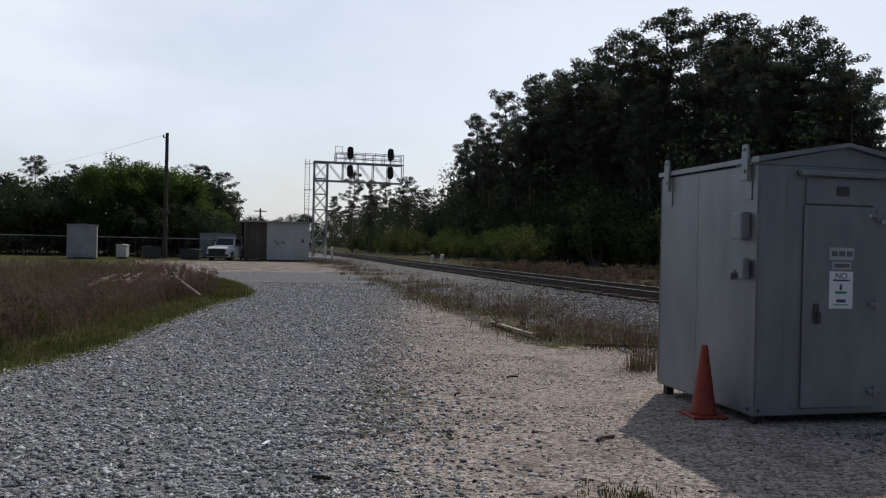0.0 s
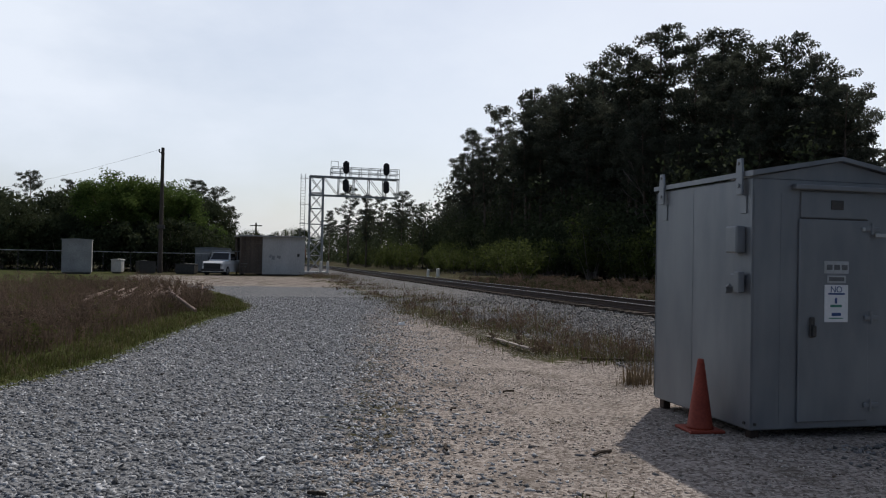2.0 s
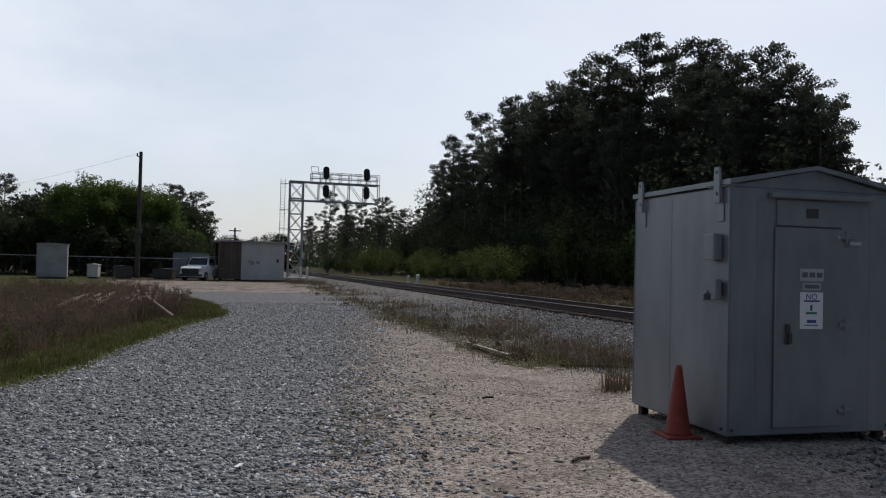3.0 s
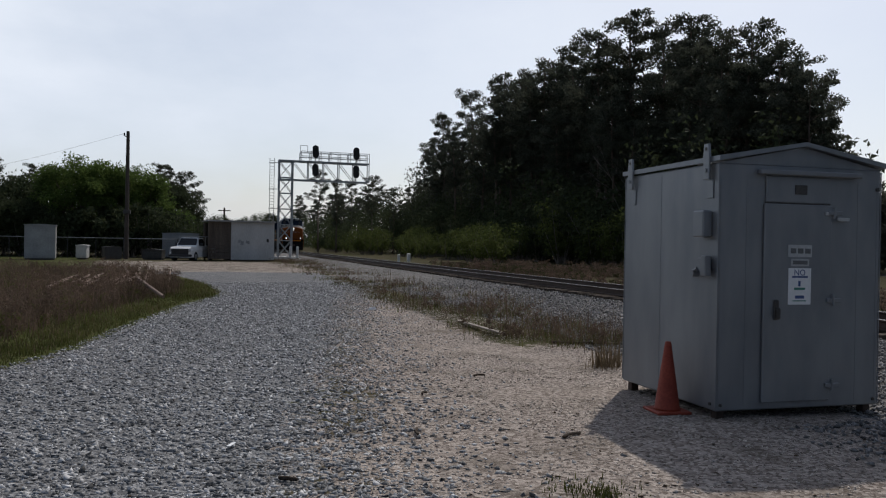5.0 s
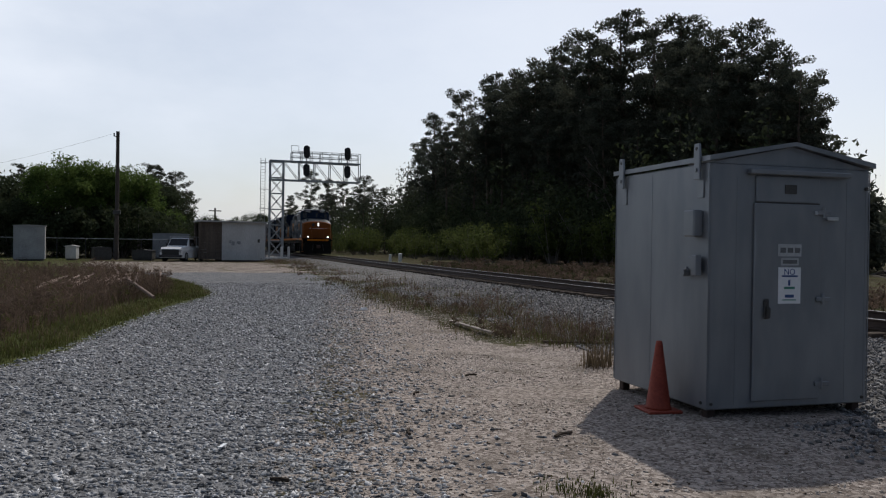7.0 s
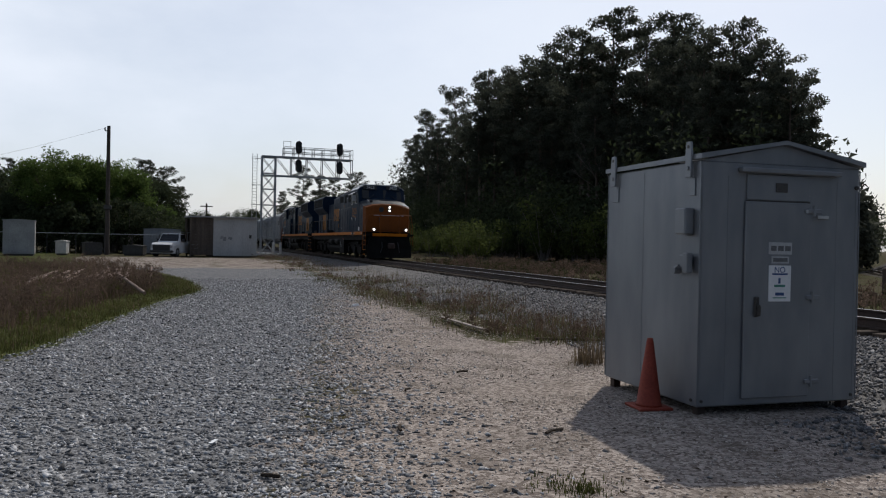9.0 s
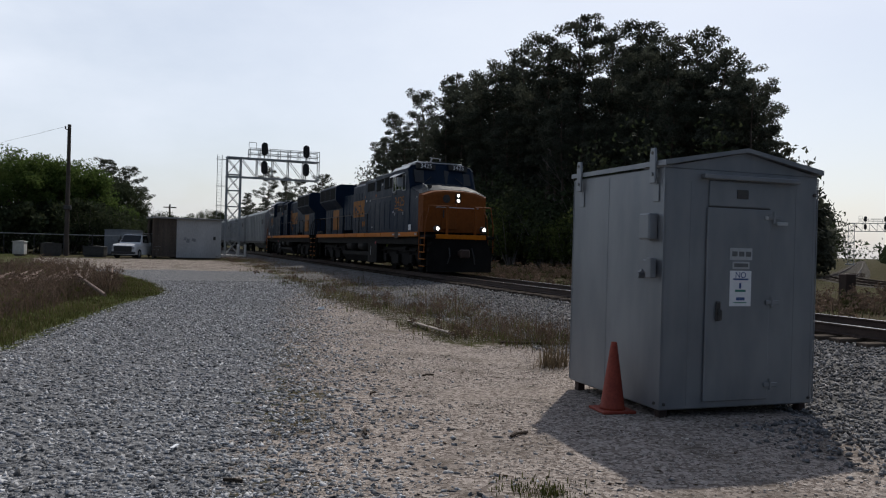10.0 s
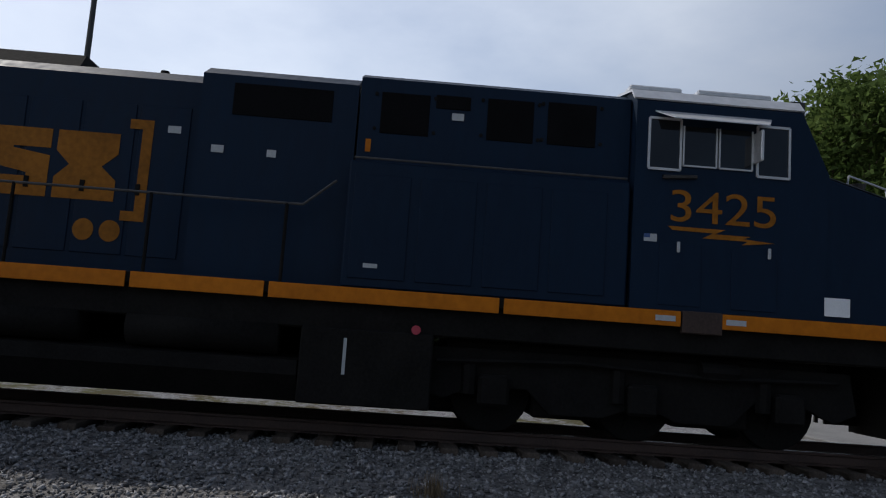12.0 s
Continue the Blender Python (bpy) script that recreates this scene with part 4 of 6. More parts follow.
blades("grass", tufts(2600, 14, 0.15, left_verge), 0.03, 0.14, 0.006, GRASS, "short green verge grass along the gravel")
blades("weeds", tufts(3200, 11, 0.2, left_field), 0.12, 0.85, 0.0062, DRYWEED, "thicket of dead brown weeds in the field", 0.8)
blades("weeds", tufts(420, 10, 0.2, left_verge), 0.04, 0.2, 0.005, STRAW, "yellowed straw in the verge grass", 0.8)
blades("weeds", tufts(700, 9, 0.2, left_field), 0.1, 0.6, 0.006, STRAW, "pale straw stalks among the brown weeds", 0.6)
blades("grass", tufts(900, 12, 0.15, left_field), 0.06, 0.3, 0.008, GRASS, "green grass among the dead weeds")
blades("weeds", tufts(470, 9, 0.24, beside_track), 0.05, 0.66, 0.0042, DRYWEED, "dry brown weeds beside the ballast", 0.95)
blades("grass", tufts(1050, 13, 0.24, beside_track), 0.03, 0.2, 0.006, GRASS, "green and yellow grass beside the ballast")
blades("weeds", tufts(420, 12, 0.22, beside_track), 0.05, 0.34, 0.005, STRAW, "straw-coloured grass beside the ballast", 1.0)
blades("grass", tufts(1800, 12, 0.35, beyond), 0.06, 0.3, 0.014, TURF, "rough green grass beyond the main line")
blades("weeds", tufts(1300, 10, 0.35, beyond), 0.1, 0.55, 0.011, DRYWEED, "dry stalks beyond the main line")
blades("grass", tufts(5, 90, 0.1, lambda: (2.62 + random.gauss(0, 0.15), 4.7 + random.gauss(0, 0.08), 0)), 0.02, 0.07, 0.005, GRASS, "small green tuft in the pale gravel")
blades("grass", tufts(4, 70, 0.12, lambda: (5.45 + random.gauss(0, 0.06), 9.9 + random.gauss(0, 0.1), 0)), 0.1, 0.44, 0.005, STRAW, "yellow-green tuft behind the steel cabinet")
blades("weeds", tufts(3, 60, 0.08, lambda: (8.5 + random.gauss(0, 0.1), -0.85 + random.gauss(0, 0.1), 0.1)), 0.12, 0.34, 0.004, STRAW, "rusty brown tuft at the ballast toe")


def low_places(sampler, n, lo, hi):
    """Places and heights of soft ragged clumps among the stalks."""
    got = []
    while len(got) < n:
        s = sampler()
        if s:
            got.append((s[0], s[1], U(lo, hi)))
    return got


thicket("weeds", low_places(left_field, 620, 0.35, 0.95), DRYWEED, "ragged brown clumps of dead weeds in the field", 210, 0.026)
thicket("weeds", low_places(left_field, 420, 0.2, 0.6), GRASS, "low green growth among the dead weeds", 140, 0.026)
thicket("weeds", low_places(beyond, 420, 0.3, 0.9), DRYWEED, "brown scrub on the ground between the two lines", 120, 0.045)
thicket("weeds", low_places(beyond, 300, 0.3, 0.7), TURF, "dull green scrub between the two lines", 120, 0.045)
thicket("weeds", [(x, y, h * 1.0) for x, y, h in low_places(beside_track, 95, 0.15, 0.42)], DRYWEED, "brown clumps of dead weeds beside the ballast", 170, 0.02)


def on_road(n):
    out = []
    while len(out) < n:
        y = 3.0 + 30 * random.random() ** 2.1
        lf, rt = interp(y, ROAD_LEFT), interp(y, ROAD_RIGHT)
        x = random.uniform(lf - 0.15, rt + 0.2 + abs(random.gauss(0, 0.8)))
        out.append((x, y, 0.035 * wobble(x, y, 0.35) + 0.012 * wobble(x, y, 1.7, 2)))
    return out


def on_pale(n):
    out = []
    while len(out) < n:
        y = -3 + 26 * random.random() ** 1.5
        x = random.uniform(interp(y, ROAD_RIGHT) - 0.5, 7.0)
        if wobble(x, y, 0.8, 14) > -0.25:
            out.append((x, y, 0.035 * wobble(x, y, 0.35) + 0.012 * wobble(x, y, 1.7, 2)))
    return out


def on_bed(n):
    out = []
    while len(out) < n:
        y = random.triangular(-12, 34, 1)
        if y < 6 and random.random() < 0.3:
            x = random.uniform(4.9, 7.0)
            if random.random() < (x - 4.9) / 1.2:
                out.append((x, y, bed_height(x) + 0.008))
            continue
        x = random.uniform(6.1 + 0.6 * wobble(0, y, 0.4, 2), 10.9) if random.random() < 0.8 else random.uniform(10.9, 14.5)
        if not abs(abs(x - TRACK_X) - 0.755) < 0.1:
            out.append((x, y, bed_height(x) + 0.012))
    return out


stones("gravel", 84000, on_road, 0.02, 0.078, STONE, "loose grey crushed stone on the yard road")
stones("gravel", 60000, on_pale, 0.012, 0.042, STONE_PALE, "fine pale limestone gravel round the cabinet")
stones("leaf_litter", 4200, lambda n: [(x, y, z + 0.006) for x, y, z in on_pale(n * 2 // 3) + on_road(n // 3)], 0.012, 0.05, DEBRIS, "dark scraps of bark and dead leaves on the gravel", 0.22)
stones("ballast_stones", 52000, on_bed, 0.035, 0.085, BALLAST, "coarse grey ballast stones on the track shoulder", 0.8)


# ---- things in the yard ----
def steel_cabinet():
    c = thing("signal_cabinet", "weathered grey steel signal cabinet with peaked roof on short feet", "cabinet", (4.683, 6.331, 0), -1.4)
    w, d, z0, z1 = 1.91, 1.81, 0.1, 2.5
    body = part("body", Shape().box(0, w, 0, d, z0, z1, 0.012), CAB_GREY, c)
    part("floor_pan", Shape().box(0.25, w - 0.25, 0.25, d - 0.25, 0.075, z0 + 0.002, 0.004), CAB_DARK, c)
    e, pk = 0.03, 2.735
    roof = Shape().prism([(-e, z1 + 0.012), (w / 2, pk - 0.04), (w + e, z1 + 0.012), (w + e, z1 + 0.062), (w / 2, pk), (-e, z1 + 0.062)], -e - 0.02, d + e)
    part("roof", roof, CAB_GREY, c, "low peaked steel roof with folded edge")
    gable = Shape().prism([(0.0, z1 - 0.002), (w, z1 - 0.002), (w / 2, pk - 0.045)], 0.004, 0.03)
    part("gable", gable, CAB_GREY, c)
    for x, y in ((0.05, 0.05), (w - 0.13, 0.05), (0.05, d - 0.13), (w - 0.13, d - 0.13)):
        part("foot", Shape().box(x, x + 0.09, y, y + 0.09, -0.02, 0.102, 0.006), RUST, c, "short rusty foot")
    for x in (0.0, w):
        for y in (0.0, d):
            part("corner_trim", Shape().box(x - 0.006, x + 0.006, y - 0.006, y + 0.006, z0 + 0.02, z1 - 0.02, 0.003), CAB_GREY, c)
    part("header", Shape().box(0.42, 1.62, -0.075, -0.001, 2.40, 2.45, 0.01), CAB_GREY, c, "rain ledge above the door")
    door = part("door", Shape().box(0.58, 1.37, -0.028, -0.001, 0.17, 2.12, 0.008), CAB_GREY, c, "closed steel door")
    part("top_panel", Shape().box(0.6, 1.35, -0.02, -0.001, 2.135, 2.39, 0.006), CAB_GREY, c)
    part("gap", Shape().box(0.6, 1.36, -0.012, -0.002, 2.121, 2.134), CAB_DARK, c)
    part("vent", Shape().box(0.93, 1.07, -0.03, -0.019, 2.22, 2.31, 0.004), CAB_DARK, c, "small dark vent plate")
    for x in (0.02, 0.31, 1.62, 1.86):
        part("seam", Shape().box(x, x + 0.03, -0.003, 0.0005, 0.14, 2.36, 0.001), CAB_GREY, c)
    for z in (0.3, 1.15, 2.02):
        h = Shape().box(1.31, 1.48, -0.048, -0.027, z, z + 0.045, 0.006)
        h.tube((1.385, -0.045, z - 0.03), (1.385, -0.045, z + 0.08), 0.013, n=8)
        part("hinge", h, CAB_GREY, c, "door hinge")
    hd = Shape().box(0.69, 0.75, -0.05, -0.027, 0.98, 1.18, 0.012)
    hd.box(0.70, 0.74, -0.09, -0.05, 0.99, 1.1, 0.012)
    part("handle", hd, CAB_DARK, door, "black door handle with lock")
    for x0, x1, z in ((1.2, 1.34, 2.02), (1.35, 1.49, 1.965)):
        part("latch_plate", Shape().box(x0, x1, -0.045, -0.0275, z, z + 0.035, 0.004), SIGN_GREY, c, "pale latch plate by the door top")
    for x in (0.05, w - 0.06):
        part("bolt", Shape().tube((x, -0.014, z0 + 0.06), (x, 0.001, z0 + 0.06), 0.016, n=8), CAB_DARK, c, "dark corner bolt")
    part("bolt", Shape().tube((-0.014, 0.08, z0 + 0.06), (0.001, 0.08, z0 + 0.06), 0.016, n=8), CAB_DARK, c, "dark corner bolt")
    for y in (0.14, 1.62):
        part("lug_backing", Shape().box(-0.012, -0.0005, y - 0.06, y + 0.04, 2.16, 2.34, 0.003), CAB_GREY, c)
    # notices on the door
    s1 = part("notice", Shape().box(0.855, 1.13, -0.032, -0.0285, 1.60, 1.72), SIGN_GREY, door, "grey stencilled plate")
    for i in range(3):
        part("text_bar", Shape().box(0.88 + 0.085 * i, 0.945 + 0.085 * i, -0.034, -0.0322, 1.635, 1.685), INK_GREY, s1)
    s2 = part("notice", Shape().box(0.89, 1.10, -0.032, -0.0285, 1.51, 1.58), SIGN_GREY, door, "small grey number plate")
    part("text_bar", Shape().box(0.91, 1.08, -0.034, -0.0322, 1.527, 1.565), INK_GREY, s2)
    s3 = part("sign", Shape().box(0.86, 1.125, -0.034, -0.0285, 1.13, 1.49, 0.001), SIGN_WHITE, door, "white warning sign with blue print")
    letters("sign_text", "NO", 0.085, 0.0008, INK_BLUE, s3, pose(0.99, -0.0352, 1.418, 90), "blue word")
    part("text_bar", Shape().box(0.90, 1.085, -0.036, -0.0342, 1.395, 1.412), INK_BLUE, s3)
    part("emblem", Shape().box(0.975, 1.0, -0.036, -0.0342, 1.31, 1.365), INK_BLUE, s3)
    part("text_bar", Shape().box(0.925, 1.055, -0.036, -0.0342, 1.275, 1.298), INK_GREEN, s3)
    part("emblem", Shape().box(0.94, 1.045, -0.036, -0.0342, 1.19, 1.22), INK_BLUE, s3)
    part("text_bar", Shape().box(0.91, 1.07, -0.036, -0.0342, 1.162, 1.172), INK_GREEN, s3)
    # side face: lifting lugs, junction box, hasp, seam
    for y in (0.14, 1.62):
        lug = Shape().box(-0.055, -0.031, y - 0.05, y + 0.05, 2.34, 2.56, 0.006)
        lug.prism([(y - 0.05, 2.55), (y + 0.05, 2.55), (y + 0.035, 2.69), (y - 0.035, 2.69)], -0.055, -0.031, "x")
        l2 = part("lifting_lug", lug, CAB_GREY, c, "bolted steel lifting lug")
        part("hole", Shape().tube((-0.058, y, 2.64), (-0.028, y, 2.64), 0.018, n=10), CAB_DARK, l2)
        part("bolt", Shape().tube((-0.068, y, 2.43), (-0.05, y, 2.43), 0.02, n=6), CAB_GREY, l2)
    part("junction_box", Shape().box(-0.11, -0.001, 0.09, 0.27, 1.78, 2.04, 0.014), CAB_GREY, c, "small grey junction box")
    hs = Shape().box(-0.06, -0.001, 0.1, 0.26, 1.45, 1.58, 0.01)
    hs.box(-0.1, -0.03, 0.06, 0.14, 1.40, 1.6, 0.008)
    hs.tube((-0.09, 0.3, 1.42), (-0.02, 0.3, 1.42), 0.035, n=10)
    hs.tube((-0.07, 0.24, 1.47), (-0.07, 0.34, 1.43), 0.014, n=8)
    part("hasp", hs, CAB_GREY, c, "padlocked side hasp")
    part("side_seam", Shape().box(-0.003, 0.0005, 1.02, 1.05, 0.14, 2.46, 0.001), CAB_GREY, c)
    for o in c.children:
        if o.name.split(".")[0] in ("door", "top_panel", "gap", "vent", "hinge"):
            o.location.x = -0.08
    part("roof_knob", Shape().tube((w - 0.2, 0.2, 2.57), (w - 0.2, 0.2, 2.66), 0.05, 0.04, 10), CAB_GREY, c)
    part("lamp_stud", Shape().tube((1.86, -0.02, 2.3), (1.86, -0.001, 2.3), 0.02, n=8), CAB_DARK, c)


steel_cabinet()


def traffic_cone():
    c = thing("traffic_cone", "faded orange traffic cone leaning by the cabinet", "traffic cone", (4.46, 6.8, 0.012), -6)
    part("base", Shape().box(-0.18, 0.18, -0.18, 0.18, 0, 0.03, 0.008), CONE, c)
    s = Shape()
    rings = []
    for r, z in ((0.135, 0.03), (0.125, 0.05), (0.035, 0.68), (0.028, 0.71), (0.018, 0.712)):
        rings.append([(r * math.cos(a * math.pi / 10), r * math.sin(a * math.pi / 10), z) for a in range(20)])
    part("cone", s.loft(rings), CONE, c, smooth=True)


traffic_cone()

# loose timber and litter
single("plank", Shape().box(-0.045, 0.045, -1.2, 1.2, 0, 0.03, 0.006), PLANK, "weathered plank lying in the weeds", "plank", (5.15, 14.5, 0.05), 2)
single("plank", Shape().box(-0.04, 0.04, -0.6, 0.6, 0, 0.035, 0.006), TIE, "dark broken timber on the pale gravel", "plank", (6.2, 11.9, 0.02), 68)
for x, y, a, ln in ((1.77, 6.52, 80, 0.11), (3.05, 6.1, 30, 0.12), (2.3, 8.2, 55, 0.06), (0.55, 5.4, 150, 0.07), (3.3, 9.2, 20, 0.08)):
    st = Shape().path([(-ln, 0, 0.015), (-ln * 0.2, 0.012, 0.022), (ln, -0.01, 0.014)], 0.014, 6)
    single("stick", st, TIE, "dark broken stick lying on the gravel", "stick", (x, y, 0.01), a, "sticks on the gravel")
lt = Shape().loft([[(-0.1, -0.05, 0), (0.1, -0.06, 0), (0.12, 0.05, 0), (-0.08, 0.06, 0)], [(-0.07, -0.03, 0.05), (0.06, -0.04, 0.07), (0.08, 0.03, 0.04), (-0.05, 0.03, 0.06)]])
single("litter", lt, SIGN_WHITE, "crumpled white litter on the gravel", "litter", (3.98, 19.2, 0.01), 20)
single("litter", Shape().box(-0.015, 0.015, -0.06, 0.06, 0, 0.004), SIGN_WHITE, "pale scrap on the grey gravel", "litter", (0.2, 6.4, 0.03), -25)


def pole_pile():
    random.seed(3)
    for i in range(17):
        x, y = -4.2 + 2.7 * (i / 16.0) + random.uniform(-0.3, 0.3), 26.5 + random.uniform(-1.2, 1.6)
        a = random.uniform(-30, -10) if i < 11 else random.uniform(-8, 8)
        tilt = random.uniform(4, 11) if i < 11 else random.uniform(10, 20)
        ob = single("old_pole", Shape().tube((0, -0.7, 0), (0, 0.75, 0), 0.04, 0.034, 8), PIPE_TAN, "short weathered tan pole heaped in the weeds", "pole", group="heap of old poles", smooth=False)
        ob.matrix_basis = pose(x, y, 0.3 + 0.12 * random.random(), tilt, 0, a)
    ob = single("old_pole", Shape().tube((0, -1.2, 0), (0, 1.2, 0), 0.045, 0.04, 8), PIPE_TAN, "long pole leaning out of the weeds", "pole", group="heap of old poles")
    ob.matrix_basis = pose(-1.5, 22.3, 0.4, 9, 0, 20)


pole_pile()


def signal_gantry(place, turn, label):
    g = thing("signal_gantry", label, "signal gantry", place, turn, "signal gantries")
    H, W, D = 10.15, 1.35, 1.0
    for x in (0, W):
        for y in (0, D):
            part("leg", Shape().box(x - 0.07, x + 0.07, y - 0.07, y + 0.07, 0.25, H, 0.01), GALV, g)
    part("footing", Shape().box(-0.5, W + 0.5, -0.5, D + 0.5, 0, 0.26, 0.03), POST_WHITE, g, "concrete footing")
    n = 6
    for k in range(n):
        a, b = 0.3 + (H - 0.4) * k / n, 0.3 + (H - 0.4) * (k + 1) / n
        for y in (0, D):
            part("brace", Shape().tube((0, y, a), (W, y, b), 0.034, n=5), GALV, g)
            part("brace", Shape().tube((W, y, a), (0, y, b), 0.034, n=5), GALV, g)
            part("strut", Shape().tube((0, y, b), (W, y, b), 0.045, n=5), GALV, g)
        for x in (0, W):
            part("brace", Shape().tube((x, 0, a), (x, D, b), 0.04, n=5), GALV, g)
            part("strut", Shape().tube((x, 0, b), (x, D, b), 0.05, n=5), GALV, g)
    L = 9.3
    for y in (0, D):
        for z in (8.2, H):
            part("chord", Shape().box(-0.1, L, y - 0.06, y + 0.06, z - 0.07, z + 0.07, 0.01), GALV, g)
    m = 5
    for k in range(m):
        a, b = W + (L - W) * k / m, W + (L - W) * (k + 1) / m
        for y in (0, D):
            part("brace", Shape().tube((a, y, H), (b, y, 8.2), 0.034, n=5), GALV, g)
            part("strut", Shape().tube((b, y, H), (b, y, 8.2), 0.05, n=5), GALV, g)
        part("brace", Shape().tube((a, 0, H), (b, D, H), 0.03, n=5), GALV, g)
    part("walkway", Shape().box(2.2, L, D + 0.05, D + 0.75, H - 0.02, H + 0.05, 0.005), GALV, g, "grated maintenance walkway")
    rl = Shape()
    for y in (D + 0.05, D + 0.75, -0.1):
        for z in (H + 0.55, H + 1.05):
            rl.tube((2.2, y, z), (L, y, z), 0.03, n=5)
        for k in range(8):
            x = 2.2 + (L - 2.2) * k / 7
            rl.tube((x, y, H), (x, y, H + 1.05), 0.03, n=5)
    for k in range(2):
        rl.tube((2.2 + 0.75 * k, D + 0.05, H + 1.05), (2.2 + 0.75 * k, D + 0.05, H + 1.75), 0.025, n=5)
    rl.tube((2.2, D + 0.05, H + 1.75), (2.95, D + 0.05, H + 1.75), 0.025, n=5)
    part("handrail", rl, GALV, g)
    ld = Shape()
    for x in (-0.95, -0.5):
        ld.tube((x, 0.3, 0.9), (x, 0.3, H + 0.2), 0.028, n=5)
    for k in range(31):
        ld.tube((-0.95, 0.3, 1.1 + 0.3 * k), (-0.5, 0.3, 1.1 + 0.3 * k), 0.02, n=4)
    for z in (2.6, 5.2, 7.2, 9.9):
        ld.tube((-1.05, 0.3, z), (0, 0.3, z), 0.032, n=5)
    part("ladder", ld, GALV, g)
    for x in (3.6, 7.85):
        mast = part("signal_mast", Shape().tube((x, -0.25, 8.2), (x, -0.25, 11.2), 0.06, n=8), GALV, g)
        for z in (11.15, 9.25):
            hd = Shape()
            ol = [(x + 0.33 * math.cos(a), z + (0.33 if math.sin(a) > 0 else -0.33) + 0.33 * math.sin(a)) for a in np.linspace(0, 2 * math.pi, 17)[:-1]]
            hd.prism(ol, -0.42, -0.36)
            for dz in (0.36, 0.0, -0.36):
                hd.tube((x, -0.42, z + dz), (x, -0.75, z + dz - 0.02), 0.14, 0.15, 10)
            hd.box(x - 0.2, x + 0.2, -0.36, -0.2, z - 0.5, z + 0.5, 0.03)
            part("signal_head", hd, SIGNAL_BLACK, mast, "black three-lamp signal head with hoods")
    return g


signal_gantry((6.85, 80.6, 0), 0, "galvanised cantilever signal gantry over the main line")
signal_gantry((158.6, 141.6, 0), -49, "distant galvanised signal gantry over the second line")


def yard_shed():
    s = thing("yard_shed", "low white-panelled shed with a brown boarded end bay", "shed", (1.92, 70.9, 0), 6)
    for x0 in (0.0, 1.17, 2.34):
        part("wall_panel", Shape().box(x0 * 1.08 + 0.001, x0 * 1.08 + 1.261, 0, 0.12, 0.12, 3.45, 0.004), SHED_WHITE, s)
    part("side_wall", Shape().box(3.67, 3.79, 0.122, 4.2, 0.12, 3.45, 0.01), SHED_WHITE, s)
    part("side_wall", Shape().box(0.0, 0.12, 0.122, 4.2, 0.12, 3.45, 0.01), SHED_BROWN, s, "brown weathered boards")
    part("back_wall", Shape().box(-1.95, 3.66, 4.2, 4.32, 0.12, 3.4, 0.01), SHED_BROWN, s)
    part("sill", Shape().box(-0.05, 3.82, -0.03, 4.3, 0, 0.118, 0.01), TIE, s)
    part("roof", Shape().prism([(-0.25, 3.46), (4.5, 3.5), (4.5, 3.6), (-0.25, 3.58)], -2.05, 3.9, "x"), SHED_ROOF, s, "flat grey sheet roof")
    # boards close the open bay; their dark brown holds its shade
    for k in range(11):
        part("board", Shape().box(-1.93, -0.02, 0.02 + 0.012 * (k % 2), 0.06 + 0.012 * (k % 2), 0.16 + 0.3 * k, 0.445 + 0.3 * k, 0.008), SHED_BROWN, s, "brown weathered board, darkened for the shade of the bay")
    for x, y in ((-1.98, -0.1), (-1.9, 4.0), (-0.9, 4.0)):
        part("post", Shape().box(x, x + 0.14, y, y + 0.14, 0, 3.46, 0.01), SHED_BROWN, s, "brown timber post")
    for x, z, k in ((0.7, 1.75, 0.12), (0.95, 1.6, 0.16), (1.35, 1.7, 0.1), (1.5, 1.65, 0.12)):
        part("stain", Shape().prism([(x - k, z - k), (x + k * 0.8, z - k * 1.2), (x + k, z + k), (x - k * 0.5, z + k * 1.3)], -0.004, 0.001), SHED_ROOF, s, "grey scuff on the wall")
    part("vent", Shape().box(3.1, 3.3, -0.05, 0.001, 1.7, 2.0, 0.01), CAB_DARK, s)


yard_shed()


